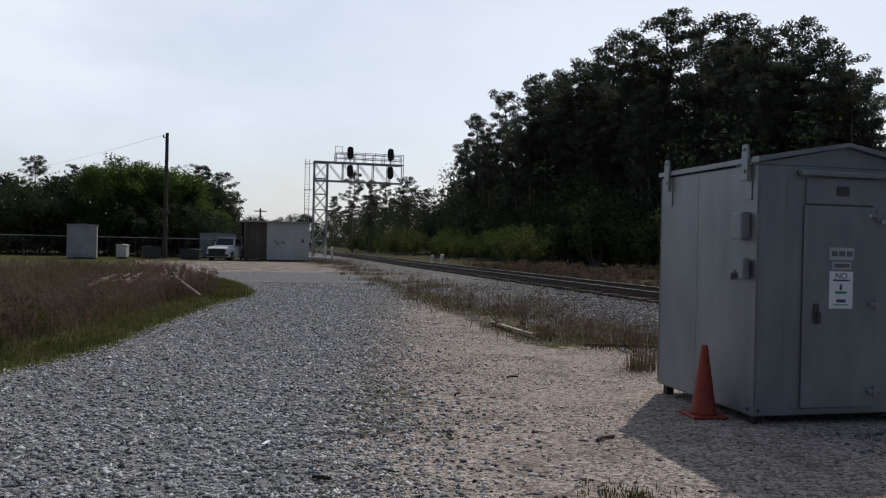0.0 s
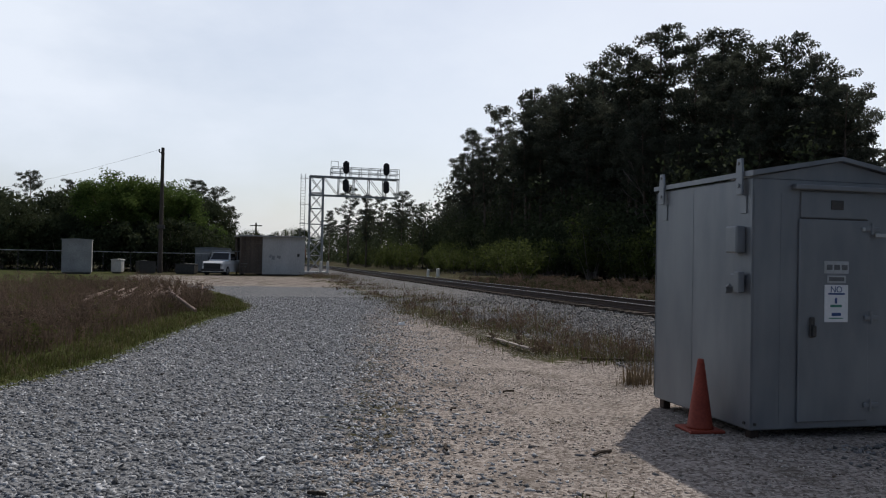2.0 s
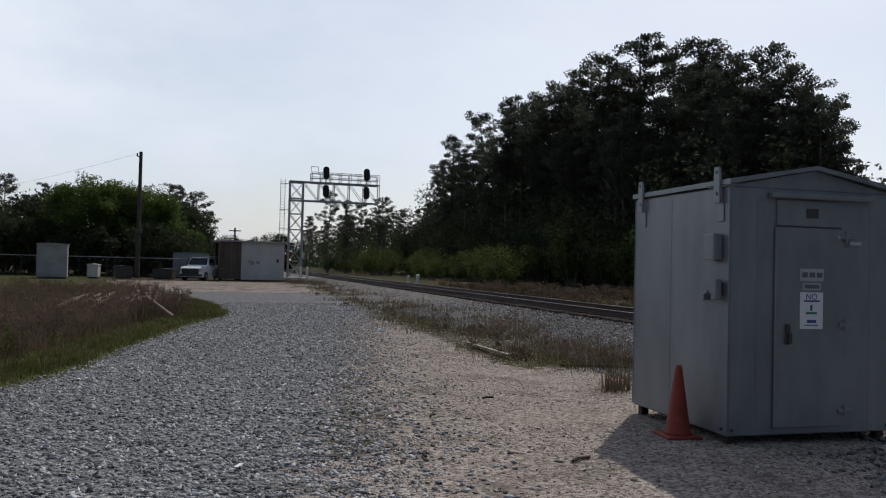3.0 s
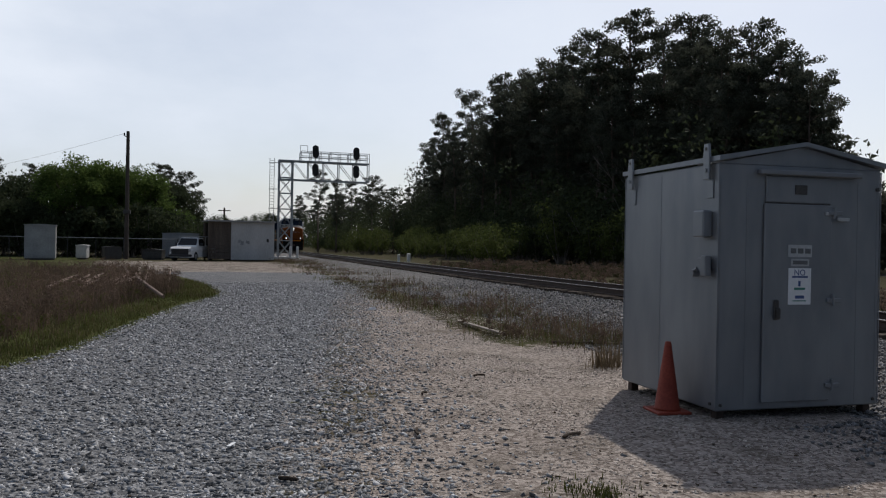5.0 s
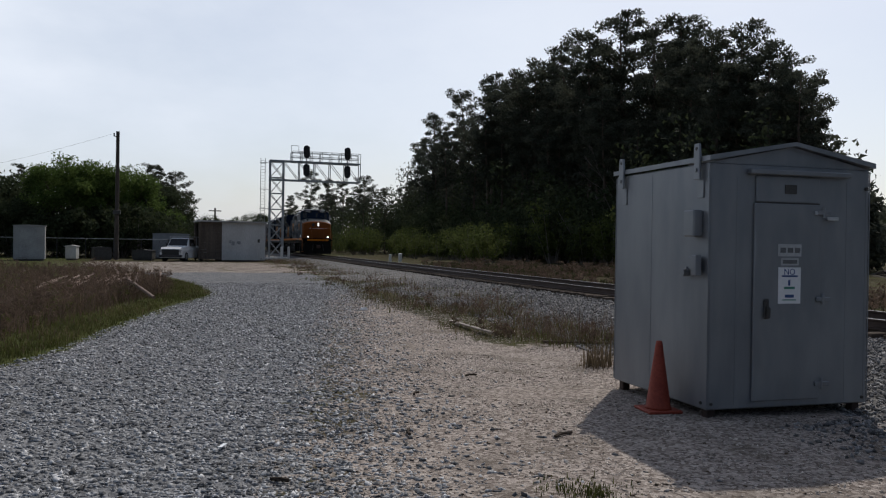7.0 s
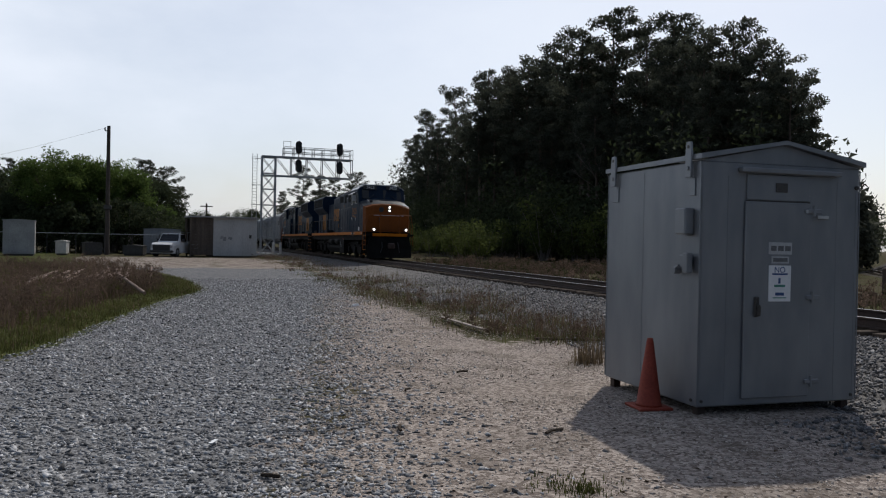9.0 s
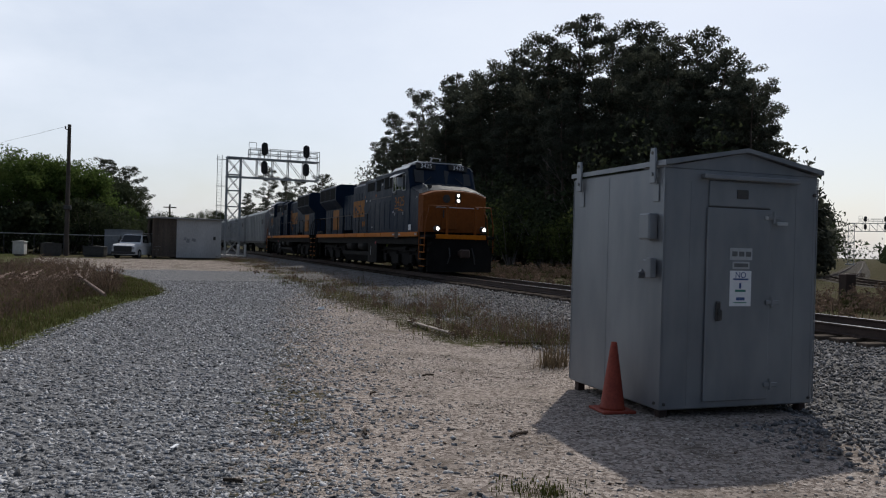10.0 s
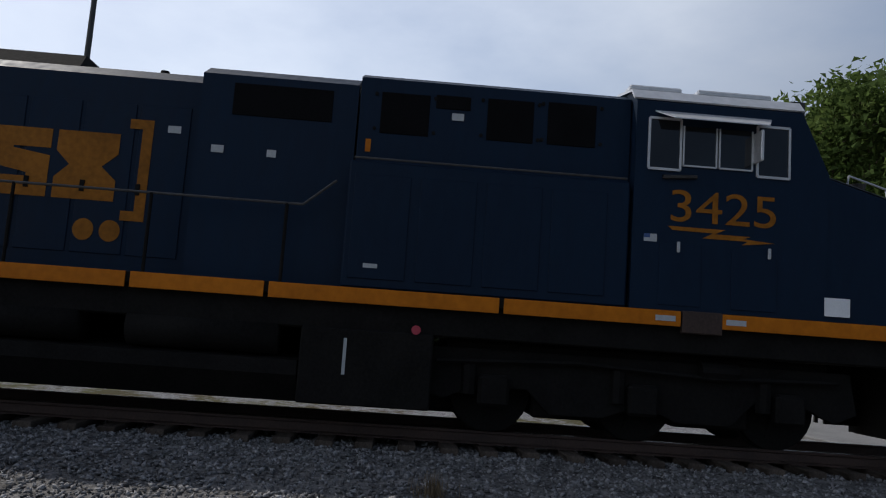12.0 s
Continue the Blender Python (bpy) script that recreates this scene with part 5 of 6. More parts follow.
def road_vehicle(name, label, place, turn, length, width, height, paint, pickup, lamp, group=""):
    """A car or service pickup, front towards -y."""
    v = thing(name, label, "truck" if pickup else "car", place, turn, group)
    h, w = height, width / 2
    hood = 0.62 * h
    sect = lambda y, z, k: [(-w * k, y, 0.3), (w * k, y, 0.3), (w * k, y, z * 0.8), (w * 0.9 * k, y, z), (-w * 0.9 * k, y, z), (-w * k, y, z * 0.8)]
    part("body", Shape().loft([sect(0, hood * 0.85, 0.92), sect(0.25, hood * 0.95, 1.0), sect(length * 0.27, hood, 1.0), sect(length * (0.62 if pickup else 0.97), hood, 1.0), sect(length * (0.63 if pickup else 1.0), hood * 0.96, 0.97)]), paint, v)
    y0, y1, y2, y3 = length * 0.25, length * 0.36, length * (0.54 if pickup else 0.8), length * (0.58 if pickup else 0.96)
    cs = lambda y, z, k: [(-w * 0.92, y, hood - 0.02), (w * 0.92, y, hood - 0.02), (w * k, y, z), (-w * k, y, z)]
    part("cab", Shape().loft([cs(y0, hood + 0.05, 0.9), cs(y1, h, 0.76), cs(y2, h, 0.76), cs(y3, hood + 0.1, 0.85)]), paint, v)
    part("windscreen", Shape().add([(-w * 0.84, y0 + 0.1, hood + 0.08), (w * 0.84, y0 + 0.1, hood + 0.08), (w * 0.72, y1 - 0.06, h - 0.08), (-w * 0.72, y1 - 0.06, h - 0.08), (-w * 0.84, y0 + 0.04, hood + 0.1), (w * 0.84, y0 + 0.04, hood + 0.1), (w * 0.72, y1 - 0.12, h - 0.06), (-w * 0.72, y1 - 0.12, h - 0.06)], [(0, 1, 2, 3), (4, 5, 6, 7), (0, 1, 5, 4), (1, 2, 6, 5), (2, 3, 7, 6), (3, 0, 4, 7)]), GLASS, v, "dark windscreen")
    for s in (-1, 1):
        part("side_window", Shape().add([(s * w * 0.93, y0 + 0.45, hood + 0.06), (s * w * 0.93, y2, hood + 0.06), (s * w * 0.8, y2 - 0.05, h - 0.1), (s * w * 0.8, y1 + 0.05, h - 0.1), (s * w * 0.88, y0 + 0.45, hood + 0.06), (s * w * 0.88, y2, hood + 0.06), (s * w * 0.75, y2 - 0.05, h - 0.1), (s * w * 0.75, y1 + 0.05, h - 0.1)], [(0, 1, 2, 3), (7, 6, 5, 4), (0, 4, 5, 1), (1, 5, 6, 2), (2, 6, 7, 3), (3, 7, 4, 0)]), GLASS, v, "dark side window")
        for y in (length * 0.17, length * 0.8):
            wh = part("wheel", Shape().tube((s * (w - 0.24), y, 0.39), (s * (w + 0.005), y, 0.39), 0.39, n=18), RUBBER, v, "black tyre")
            part("rim", Shape().tube((s * (w - 0.1), y, 0.39), (s * (w + 0.012), y, 0.39), 0.22, n=14), GALV, wh, "steel rim")
        part("headlight", Shape().box(s * w * 0.8 - 0.13, s * w * 0.8 + 0.13, -0.02, 0.1, hood * 0.62, hood * 0.8, 0.02), lamp, v, "headlight")
        part("mirror", Shape().box(s * (w + 0.12) - 0.1, s * (w + 0.12) + 0.1, y0 + 0.45, y0 + 0.55, hood + 0.05, hood + 0.3, 0.02), BLACK_PAINT, v)
    part("grille", Shape().box(-w * 0.74, w * 0.74, -0.06, 0.1, hood * 0.44, hood * 0.82, 0.02), SIGNAL_BLACK, v, "black grille")
    part("bumper", Shape().box(-w * 0.98, w * 0.98, -0.09, 0.2, 0.36, 0.56, 0.04), BLACK_PAINT if pickup else paint, v)
    if pickup:
        bd = Shape().box(-w, w, length * 0.6, length, 0.55, 1.32, 0.03)
        b = part("service_body", bd, paint, v, "white service body with tool lockers")
        for k in range(3):
            part("locker_door", Shape().box(-w - 0.012, -w + 0.001, length * (0.62 + 0.125 * k), length * (0.73 + 0.125 * k), 0.62, 1.26, 0.004), paint, b)
        rk = Shape()
        for y in (length * 0.34, length * 0.62, length * 0.97):
            for s in (-1, 1):
                rk.tube((s * w * 0.85, y, hood if y < 2.5 else 1.3), (s * w * 0.85, y, h + 0.12), 0.025, n=5)
            rk.tube((-w * 0.85, y, h + 0.12), (w * 0.85, y, h + 0.12), 0.025, n=5)
        for s in (-1, 1):
            rk.tube((s * w * 0.85, length * 0.34, h + 0.12), (s * w * 0.85, length, h + 0.12), 0.025, n=5)
        part("ladder_rack", rk, GALV, v)
    return v


road_vehicle("pickup_truck", "white service pickup truck parked by the shed", (-2.3, 69.0, 0), -21, 5.7, 2.0, 2.0, WHITE_PAINT, True, LENS_OFF)
road_vehicle("car", "white sport utility car waiting at the crossing", (47.5, -14.2, 0.05), -90, 4.7, 1.85, 1.75, WHITE_PAINT, False, LENS_OFF, "cars at the crossing")
road_vehicle("car", "dark sedan waiting behind at the crossing", (56.0, -14.4, 0.05), -90, 4.6, 1.8, 1.48, BLACK_PAINT, False, LENS_OFF, "cars at the crossing")


def equipment_box(place, turn, w, d, h, label, material):
    b = thing("equipment_box", label, "cabinet", place, turn, "lineside equipment boxes")
    part("body", Shape().box(-w / 2, w / 2, -d / 2, d / 2, 0.12, h - 0.12, 0.02), material, b)
    part("lid", Shape().prism([(-w / 2 - 0.05, h - 0.12), (w / 2 + 0.05, h - 0.12), (w / 2 + 0.05, h - 0.06), (0, h), (-w / 2 - 0.05, h - 0.06)], -d / 2 - 0.05, d / 2 + 0.05), material, b)
    part("plinth", Shape().box(-w / 2 + 0.08, w / 2 - 0.08, -d / 2 + 0.08, d / 2 - 0.08, 0, 0.119), CAB_DARK, b)
    part("door", Shape().box(-w * 0.32, w * 0.32, -d / 2 - 0.025, -d / 2 - 0.001, 0.25, h - 0.3, 0.01), material, b)
    return b


equipment_box((-12.9, 68.8, 0), 8, 2.2, 2.4, 2.85, "pale grey equipment house by the wire fence", SHED_ROOF)
equipment_box((-2.6, 80.0, 0), 0, 3.3, 2.4, 2.5, "grey container standing behind the truck", CAB_GREY)
equipment_box((31.0, 11.4, 0), -60, 1.45, 0.9, 1.5, "dull grey relay box beside the second line", TANK_GREY)
equipment_box((-7.9, 71.5, 0), 20, 1.4, 1.0, 1.15, "dark covered machine by the fence", CAB_DARK)
equipment_box((-10.2, 71.5, 0), -15, 0.9, 0.6, 1.25, "small white meter box by the fence", SHED_WHITE)
equipment_box((-4.6, 72.5, 0), -15, 1.7, 1.0, 0.95, "dark low trailer box by the fence", CAB_DARK)


def marker_posts():
    for x, y, h, r in ((8.05, 80.3, 1.35, 0.13), (8.75, 80.2, 1.35, 0.13), (18.3, 75.5, 0.75, 0.14), (19.4, 75.8, 0.85, 0.2), (20.95, 8.5, 1.0, 0.07)):
        p = Shape().tube((0, 0, -0.05), (0, 0, h - 0.06), r, n=10).tube((0, 0, h - 0.06), (0, 0, h), r, r * 0.5, 10)
        single("marker_post", p, POST_WHITE, "white painted marker post beside the track", "post", (x, y, 0), group="marker posts")
    single("fence_post", Shape().tube((0, 0, -0.05), (0, 0, 1.6), 0.09, n=8), WOODPOLE, "dark timber post beside the relay box", "post", (20.3, 8.6, 0))
    single("fence_post", Shape().box(-0.25, 0.25, -0.2, 0.2, 0, 1.05, 0.04), RUST, "rusty brown stump in the grass", "post", (25.0, 22.3, 0))


marker_posts()


def utility_pole():
    u = thing("utility_pole", "dark wooden utility pole with one insulator arm", "utility pole", (-6.94, 73.5, 0))
    part("pole", Shape().tube((0, 0, -0.1), (0, 0, 11.3), 0.2, 0.14, 10), WOODPOLE, u)
    part("insulator", Shape().tube((-0.3, 0, 10.9), (-0.3, 0, 11.15), 0.07, 0.05, 8).tube((-0.32, 0, 10.9), (0, 0, 10.8), 0.04, n=6), CAB_DARK, u)
    part("bracket", Shape().box(-0.3, 0.3, -0.25, 0.25, 4.0, 4.35, 0.03), CAB_DARK, u)
    a, b = Vector((-0.3, 0, 11.1)), Vector((-38, 18, 8.5))
    pts = [a.lerp(b, k / 20) - Vector((0, 0, 2.6 * math.sin(math.pi * k / 20))) for k in range(21)]
    part("wire", Shape().path(pts, 0.009, 4), CAB_DARK, u)
    f = thing("utility_pole", "far wooden utility pole above the road", "utility pole", (2.2, 120, 0))
    part("pole", Shape().tube((0, 0, -0.1), (0, 0, 6.8), 0.16, 0.12, 8), WOODPOLE, f)
    part("crossarm", Shape().box(-0.9, 0.9, -0.06, 0.06, 6.3, 6.45, 0.01), WOODPOLE, f)


utility_pole()


def tall_masts():
    for x, y, h, r, lab in ((40.83, 25.24, 26.0, 0.2, "slim grey radio mast beside the second line"), (40.52, 17.15, 20.6, 0.24, "dark radio mast with whip aerials at its top")):
        m = thing("radio_mast", lab, "mast", (x, y, 0), group="radio masts")
        part("shaft", Shape().tube((0, 0, -0.1), (0, 0, h * 0.55), r, r * 0.85, 12).tube((0, 0, h * 0.55), (0, 0, h), r * 0.7, r * 0.55, 12), TANK_GREY, m)
        part("collar", Shape().tube((0, 0, h * 0.55 - 0.12), (0, 0, h * 0.55 + 0.12), r * 1.15, n=12), CAB_DARK, m)
        part("footing", Shape().tube((0, 0, -0.05), (0, 0, 0.25), 0.5, n=12), POST_WHITE, m)
        for a in (0.35, -0.35):
            part("aerial", Shape().path([(0, 0, h - 1.2), (a, 0.1, h - 1.1), (a, 0.1, h + (1.1 if a > 0 else 0.5))], 0.03, 5), CAB_DARK, m)


tall_masts()


def wire_fence():
    f = thing("wire_fence", "chain-link yard fence with steel posts", "fence", (0, 78.0, 0))
    for k in range(19):
        part("post", Shape().tube((-46 + 2.4 * k, 0, -0.05), (-46 + 2.4 * k, 0, 1.9), 0.04, n=6), TANK_GREY, f)
    part("top_rail", Shape().tube((-46, 0, 1.85), (-2.8, 0, 1.85), 0.035, n=6), GALV, f)
    me = Shape()
    for k in range(150):
        x = -46 + 0.288 * k
        for s in (1.0, -1.0):
            a = x if s > 0 else x + 1.7
            me.tube((max(-46, min(-2.8, a)), 0.01, 0.08), (max(-46, min(-2.8, a + 1.7 * s)), 0.01, 1.82), 0.0035, n=3)
    part("mesh", me, TANK_GREY, f, "woven wire mesh")


wire_fence()


def crossing_signal(place, turn, label):
    c = thing("crossing_signal", label, "crossing signal", place, turn, "crossing signals")
    part("mast", Shape().tube((0, 0, 0), (0, 0, 4.6), 0.07, n=10), GALV, c)
    part("footing", Shape().box(-0.35, 0.35, -0.35, 0.35, 0, 0.2, 0.02), POST_WHITE, c)
    for s in (-1, 1):
        b = part("crossbuck_blade", Shape().box(-0.6, 0.6, -0.02, 0.02, -0.11, 0.11, 0.004), SIGN_WHITE, c, "white crossbuck blade")
        b.matrix_basis = pose(0, -0.1 - 0.024 * (s > 0), 4.0, 0, 45 * s, 0)
        hood = part("lamp", Shape().tube((s * 0.45, -0.06, 2.95), (s * 0.45, -0.02, 2.95), 0.3, n=16), SIGNAL_BLACK, c, "round black lamp board")
        part("lens", Shape().tube((s * 0.45, -0.075, 2.95), (s * 0.45, -0.061, 2.95), 0.13, n=14), LIGHT_RED if s > 0 else SIGNAL_BLACK, hood, "red warning lens")
    part("lamp_arm", Shape().tube((-0.5, 0, 2.95), (0.5, 0, 2.95), 0.04, n=8), GALV, c)
    part("gate_box", Shape().box(-0.3, 0.3, 0.08, 0.55, 1.0, 1.5, 0.03), GALV, c, "barrier drive box")
    part("gate_arm", Shape().box(-0.06, 0.06, -5.6, 0.3, 1.18, 1.28, 0.01), SIGN_WHITE, c, "lowered white barrier arm")


crossing_signal((46.8, -8.0, 0), -90, "level crossing signal with white crossbuck and barrier")
slabs = Shape()
for k in range(6):
    slabs.box(50.0 + 3.1 * k, 53.0 + 3.1 * k, -6.5, -6.1, 0.0, 0.55, 0.02)
single("concrete_barrier", slabs, POST_WHITE, "low pale concrete barrier beyond the second line", "barrier")


# ---- the train ----
def text_plane(x, y, z):
    """Writing on the side that faces -x, reading along -y."""
    return Matrix(((0, 0, -1, x), (-1, 0, 0, y), (0, 1, 0, z), (0, 0, 0, 1)))


def locomotive(lit):
    g = thing("locomotive", "dark blue diesel freight locomotive with amber sill stripe and orange nose", "locomotive", group="locomotives")
    # underframe and stripe
    part("underframe", Shape().box(-1.42, 1.42, -0.1, 21.2, 1.2, 1.6, 0.02), GRIME, g)
    part("deck", Shape().box(-1.53, 1.53, -0.1, 21.2, 1.6, 1.735, 0.01), GRIME, g)
    for s in (-1, 1):
        y = 0.02
        for end in (2.72, 5.5, 8.45, 10.15, 12.9, 15.6, 18.2, 21.0):
            st = part("sill_stripe", Shape().box(s * 1.545 - 0.012, s * 1.545 + 0.012, y, end - 0.03, 1.54, 1.735, 0.004), YELLOW, g, "amber sill panel")
            y = end + (0.48 if end == 2.72 else 0.03)
        part("jacking_pad", Shape().box(s * 1.52 - 0.05, s * 1.52 + 0.05, 2.66, 3.18, 1.46, 1.745, 0.012), RUST, g, "rusty jacking pad with two bolts")
        for y in (2.48, 3.4, 0.22):
            part("reflector", Shape().box(s * 1.56 - 0.004, s * 1.56 + 0.004, y - 0.13, y + 0.13, 1.6, 1.67), SIGN_GREY, g, "white reflector strip")
    # nose: blue flanks, orange front
    def nose_ring(y, top, k=1.0):
        return [(-1.5 * k, y, 1.74), (1.5 * k, y, 1.74), (1.5 * k, y, top - 0.22), (1.0 * k, y, top - 0.07), (0.45 * k, y, top - 0.015), (-0.45 * k, y, top - 0.015), (-1.0 * k, y, top - 0.07), (-1.5 * k, y, top - 0.22)]
    part("nose", Shape().loft([nose_ring(0.1, 3.42), nose_ring(1.32, 3.74)]), NAVY, g, "blue sides of the short nose")
    front = part("nose_front", Shape().loft([nose_ring(-0.24, 3.3, 0.84), nose_ring(-0.2, 3.37, 0.93), nose_ring(0.1, 3.423, 1.003)]), ORANGE, g, "orange nose face")
    top_ring = lambda y, top: [(-1.46, y, top - 0.2), (-1.0, y, top - 0.062), (-0.45, y, top - 0.007), (0.45, y, top - 0.007), (1.0, y, top - 0.062), (1.46, y, top - 0.2), (1.46, y, top - 0.19), (1.0, y, top - 0.052), (0.45, y, top + 0.003), (-0.45, y, top + 0.003), (-1.0, y, top - 0.052), (-1.46, y, top - 0.19)]
    part("nose_top", Shape().loft([top_ring(0.02, 3.41), top_ring(1.22, 3.722)]), NOSE_TOP, g, "glossy grey top of the nose")
    nd = part("nose_door", Shape().box(-0.62, 0.05, -0.285, -0.241, 1.85, 2.86, 0.02), ORANGE, front, "orange nose door")
    part("emblem", Shape().tube((-0.4, -0.27, 3.04), (-0.4, -0.235, 3.04), 0.16, n=20), INK_BLACK, front, "round dark emblem")
    part("door_handle", Shape().box(-0.56, -0.51, -0.33, -0.285, 2.3, 2.6, 0.01), INK_BLACK, nd)
    lamp_board = part("headlight_board", Shape().box(0.0, 0.24, -0.275, -0.235, 2.88, 3.28, 0.03), INK_BLACK, front, "dark headlight housing")
    for z in (2.98, 3.18):
        part("headlight", Shape().tube((0.12, -0.3, z), (0.12, -0.27, z), 0.055, n=16), lit, lamp_board, "lit headlight")
    part("grab_bar", Shape().path([(-0.85, -0.24, 2.68), (-0.85, -0.34, 2.7), (1.0, -0.34, 2.7), (1.0, -0.24, 2.68)], 0.015, 6), WINFRAME, g)
    # cab
    def cab_ring(y, top, k=1.0, low=1.74):
        return [(-1.52, y, low), (1.52, y, low), (1.52, y, 4.29), (1.36 * k, y, 4.44), (0.7 * k, y, top), (-0.7 * k, y, top), (-1.36 * k, y, 4.44), (-1.52, y, 4.29)]
    cab = part("cab", Shape().loft([cab_ring(1.3, 3.9, 1.0, 1.74)[:2] + [(1.52, 1.25, 3.52), (1.48, 1.25, 3.58), (0.7, 1.2, 3.69), (-0.7, 1.2, 3.69), (-1.48, 1.25, 3.58), (-1.52, 1.25, 3.52)], cab_ring(1.62, 4.56), cab_ring(3.86, 4.56)]), NAVY, g, "dark blue crew cab")
    rf = Shape().loft([[(-1.5, y, 4.32), (-1.36, y, 4.45), (-0.7, y, 4.575), (0.7, y, 4.575), (1.36, y, 4.45), (1.5, y, 4.32), (1.52, y, 4.335), (1.38, y, 4.475), (0.7, y, 4.61), (-0.7, y, 4.61), (-1.38, y, 4.475), (-1.52, y, 4.335)] for y in (1.6, 3.9)])
    roof = part("cab_roof", rf, ROOF_SILVER, g, "silver-white cab roof")
    part("roof_unit", Shape().box(-1.1, 1.1, 1.85, 2.9, 4.56, 4.64, 0.02), ROOF_SILVER, roof, "low aerial plate on the roof")
    part("roof_unit", Shape().box(-1.1, 1.1, 3.12, 3.85, 4.56, 4.635, 0.02), ROOF_SILVER, roof, "air conditioner on the roof")
    an = Shape()
    for x, y in ((-0.3, 2.0), (0.2, 2.3), (-0.1, 2.65)):
        an.tube((x, y, 4.74), (x, y, 4.84), 0.03, n=6)
    an.path([(-0.35, 2.15, 4.86), (0.3, 2.45, 4.86)], 0.012, 5)
    part("aerial", an, GALV, roof)
    for s in (-1, 1):
        ws = Shape()
        x0, x1 = (0.08, 1.3) if s > 0 else (-1.3, -0.08)
        ws.add([(x0, 1.225, 3.75), (x1, 1.25, 3.69), (x1, 1.5, 4.2), (x0, 1.48, 4.3), (x0, 1.3, 3.75), (x1, 1.32, 3.69), (x1, 1.56, 4.2), (x0, 1.54, 4.3)], [(0, 1, 2, 3), (4, 5, 6, 7), (0, 1, 5, 4), (1, 2, 6, 5), (2, 3, 7, 6), (3, 0, 4, 7)])
        w_ = part("windscreen", ws, GLASS, g, "dark windscreen pane")
        part("wiper", Shape().path([(s * 0.95, 1.19, 3.69), (s * 0.55, 1.3, 4.0)], 0.014, 5), INK_BLACK, w_)
        nb = part("number_board", Shape().add([(s * 0.75 - 0.43, 1.42, 4.33), (s * 0.75 + 0.43, 1.42, 4.28), (s * 0.75 + 0.43, 1.42, 4.5), (s * 0.75 - 0.43, 1.42, 4.56), (s * 0.75 - 0.43, 1.62, 4.33), (s * 0.75 + 0.43, 1.62, 4.28), (s * 0.75 + 0.43, 1.62, 4.5), (s * 0.75 - 0.43, 1.62, 4.56)], [(0, 1, 2, 3), (7, 6, 5, 4), (0, 4, 5, 1), (1, 5, 6, 2), (2, 6, 7, 3), (3, 7, 4, 0)]), INK_BLACK, g, "black number board")
        letters("number", "3425", 0.27, 0.004, SIGN_WHITE, nb, pose(s * 0.75, 1.412, 4.345, 90), "white road number")
        # side windows
        for k, (ya, yb, za, zb, fr) in enumerate(((3.27, 3.69, 3.45, 4.085, True), (2.79, 3.23, 3.515, 4.011, False), (2.31, 2.75, 3.515, 4.011, False), (1.81, 2.24, 3.45, 4.085, True))):
            win = part("side_window", Shape().box(s * 1.524 - 0.006, s * 1.524 + 0.006, ya, yb, za, zb), GLASS, g, "dark cab window")
            t = 0.015 if fr else 0.01
            fs = Shape()
            for a in ((ya - t, ya + t, za, zb), (yb - t, yb + t, za, zb), (ya, yb, za - t, za + t), (ya, yb, zb - t, zb + t)):
                if not fr and a[2] > za + 0.1:
                    continue
                fs.box(s * 1.535 - 0.012, s * 1.535 + 0.012, *a)
            part("window_trim", fs, WINFRAME, win, "bright metal window trim")
        part("awning", Shape().add([(s * 1.52, 2.05, 4.188), (s * 1.52, 3.62, 4.188), (s * 1.8, 3.45, 4.039), (s * 1.8, 2.2, 4.039), (s * 1.52, 2.05, 4.17), (s * 1.52, 3.62, 4.17), (s * 1.8, 3.45, 4.025), (s * 1.8, 2.2, 4.025)], [(0, 1, 2, 3), (7, 6, 5, 4), (0, 4, 5, 1), (1, 5, 6, 2), (2, 6, 7, 3), (3, 7, 4, 0)]), ROOF_SILVER, g, "silver sun visor over the window")
        mir = part("mirror", Shape().box(s * 1.66 - 0.12, s * 1.66 + 0.12, 2.26, 2.3, 3.6, 3.98, 0.01), WINFRAME, g)
        part("armrest", Shape().tube((s * 1.56, 3.05, 3.38), (s * 1.56, 3.5, 3.35), 0.025, n=6), INK_BLACK, g)
        # decals
        dx = s * 1.526
        m_ = (text_plane(dx, 2.67, 2.824) if s < 0 else Matrix(((0, 0, 1, dx), (1, 0, 0, 2.67), (0, 1, 0, 2.824), (0, 0, 0, 1)))) @ Matrix.Diagonal((1.24, 1, 1, 1))
        letters("road_number", "3425", 0.6, 0.004, AMBER_WORN, g, m_, "large amber road number")
        bolt = [(3.4, 2.758), (2.64, 2.758), (2.78, 2.698), (2.3, 2.698), (2.4, 2.665), (1.98, 2.637), (2.42, 2.59), (2.34, 2.637), (2.94, 2.637), (2.8, 2.707), (3.34, 2.712)]
        part("stripe_decal", Shape().prism(bolt, dx - 0.003, dx + 0.003, "x"), AMBER_WORN, g, "amber zigzag flash under the number")
        part("data_plate", Shape().box(dx - 0.003, dx + 0.003, 0.97, 1.31, 1.805, 2.029), SIGN_WHITE, g, "pale square plate")
        part("flag_decal", Shape().box(dx - 0.003, dx + 0.003, 3.54, 3.71, 2.553, 2.646), SIGN_GREY, g, "small flag decal")
        part("flag_stripe", Shape().box(dx - 0.005, dx + 0.005, 3.63, 3.71, 2.599, 2.646), INK_BLUE, g)
        part("small_plate", Shape().box(dx - 0.003, dx + 0.003, 0.2, 0.34, 3.06, 3.13), SIGN_GREY, g)
        for y in (3.26, 2.06):
            part("grab_iron", Shape().box(s * 1.55 - 0.012, s * 1.55 + 0.012, y - 0.02, y + 0.02, 2.44, 2.57, 0.006), SIGN_GREY, g, "pale grab iron")
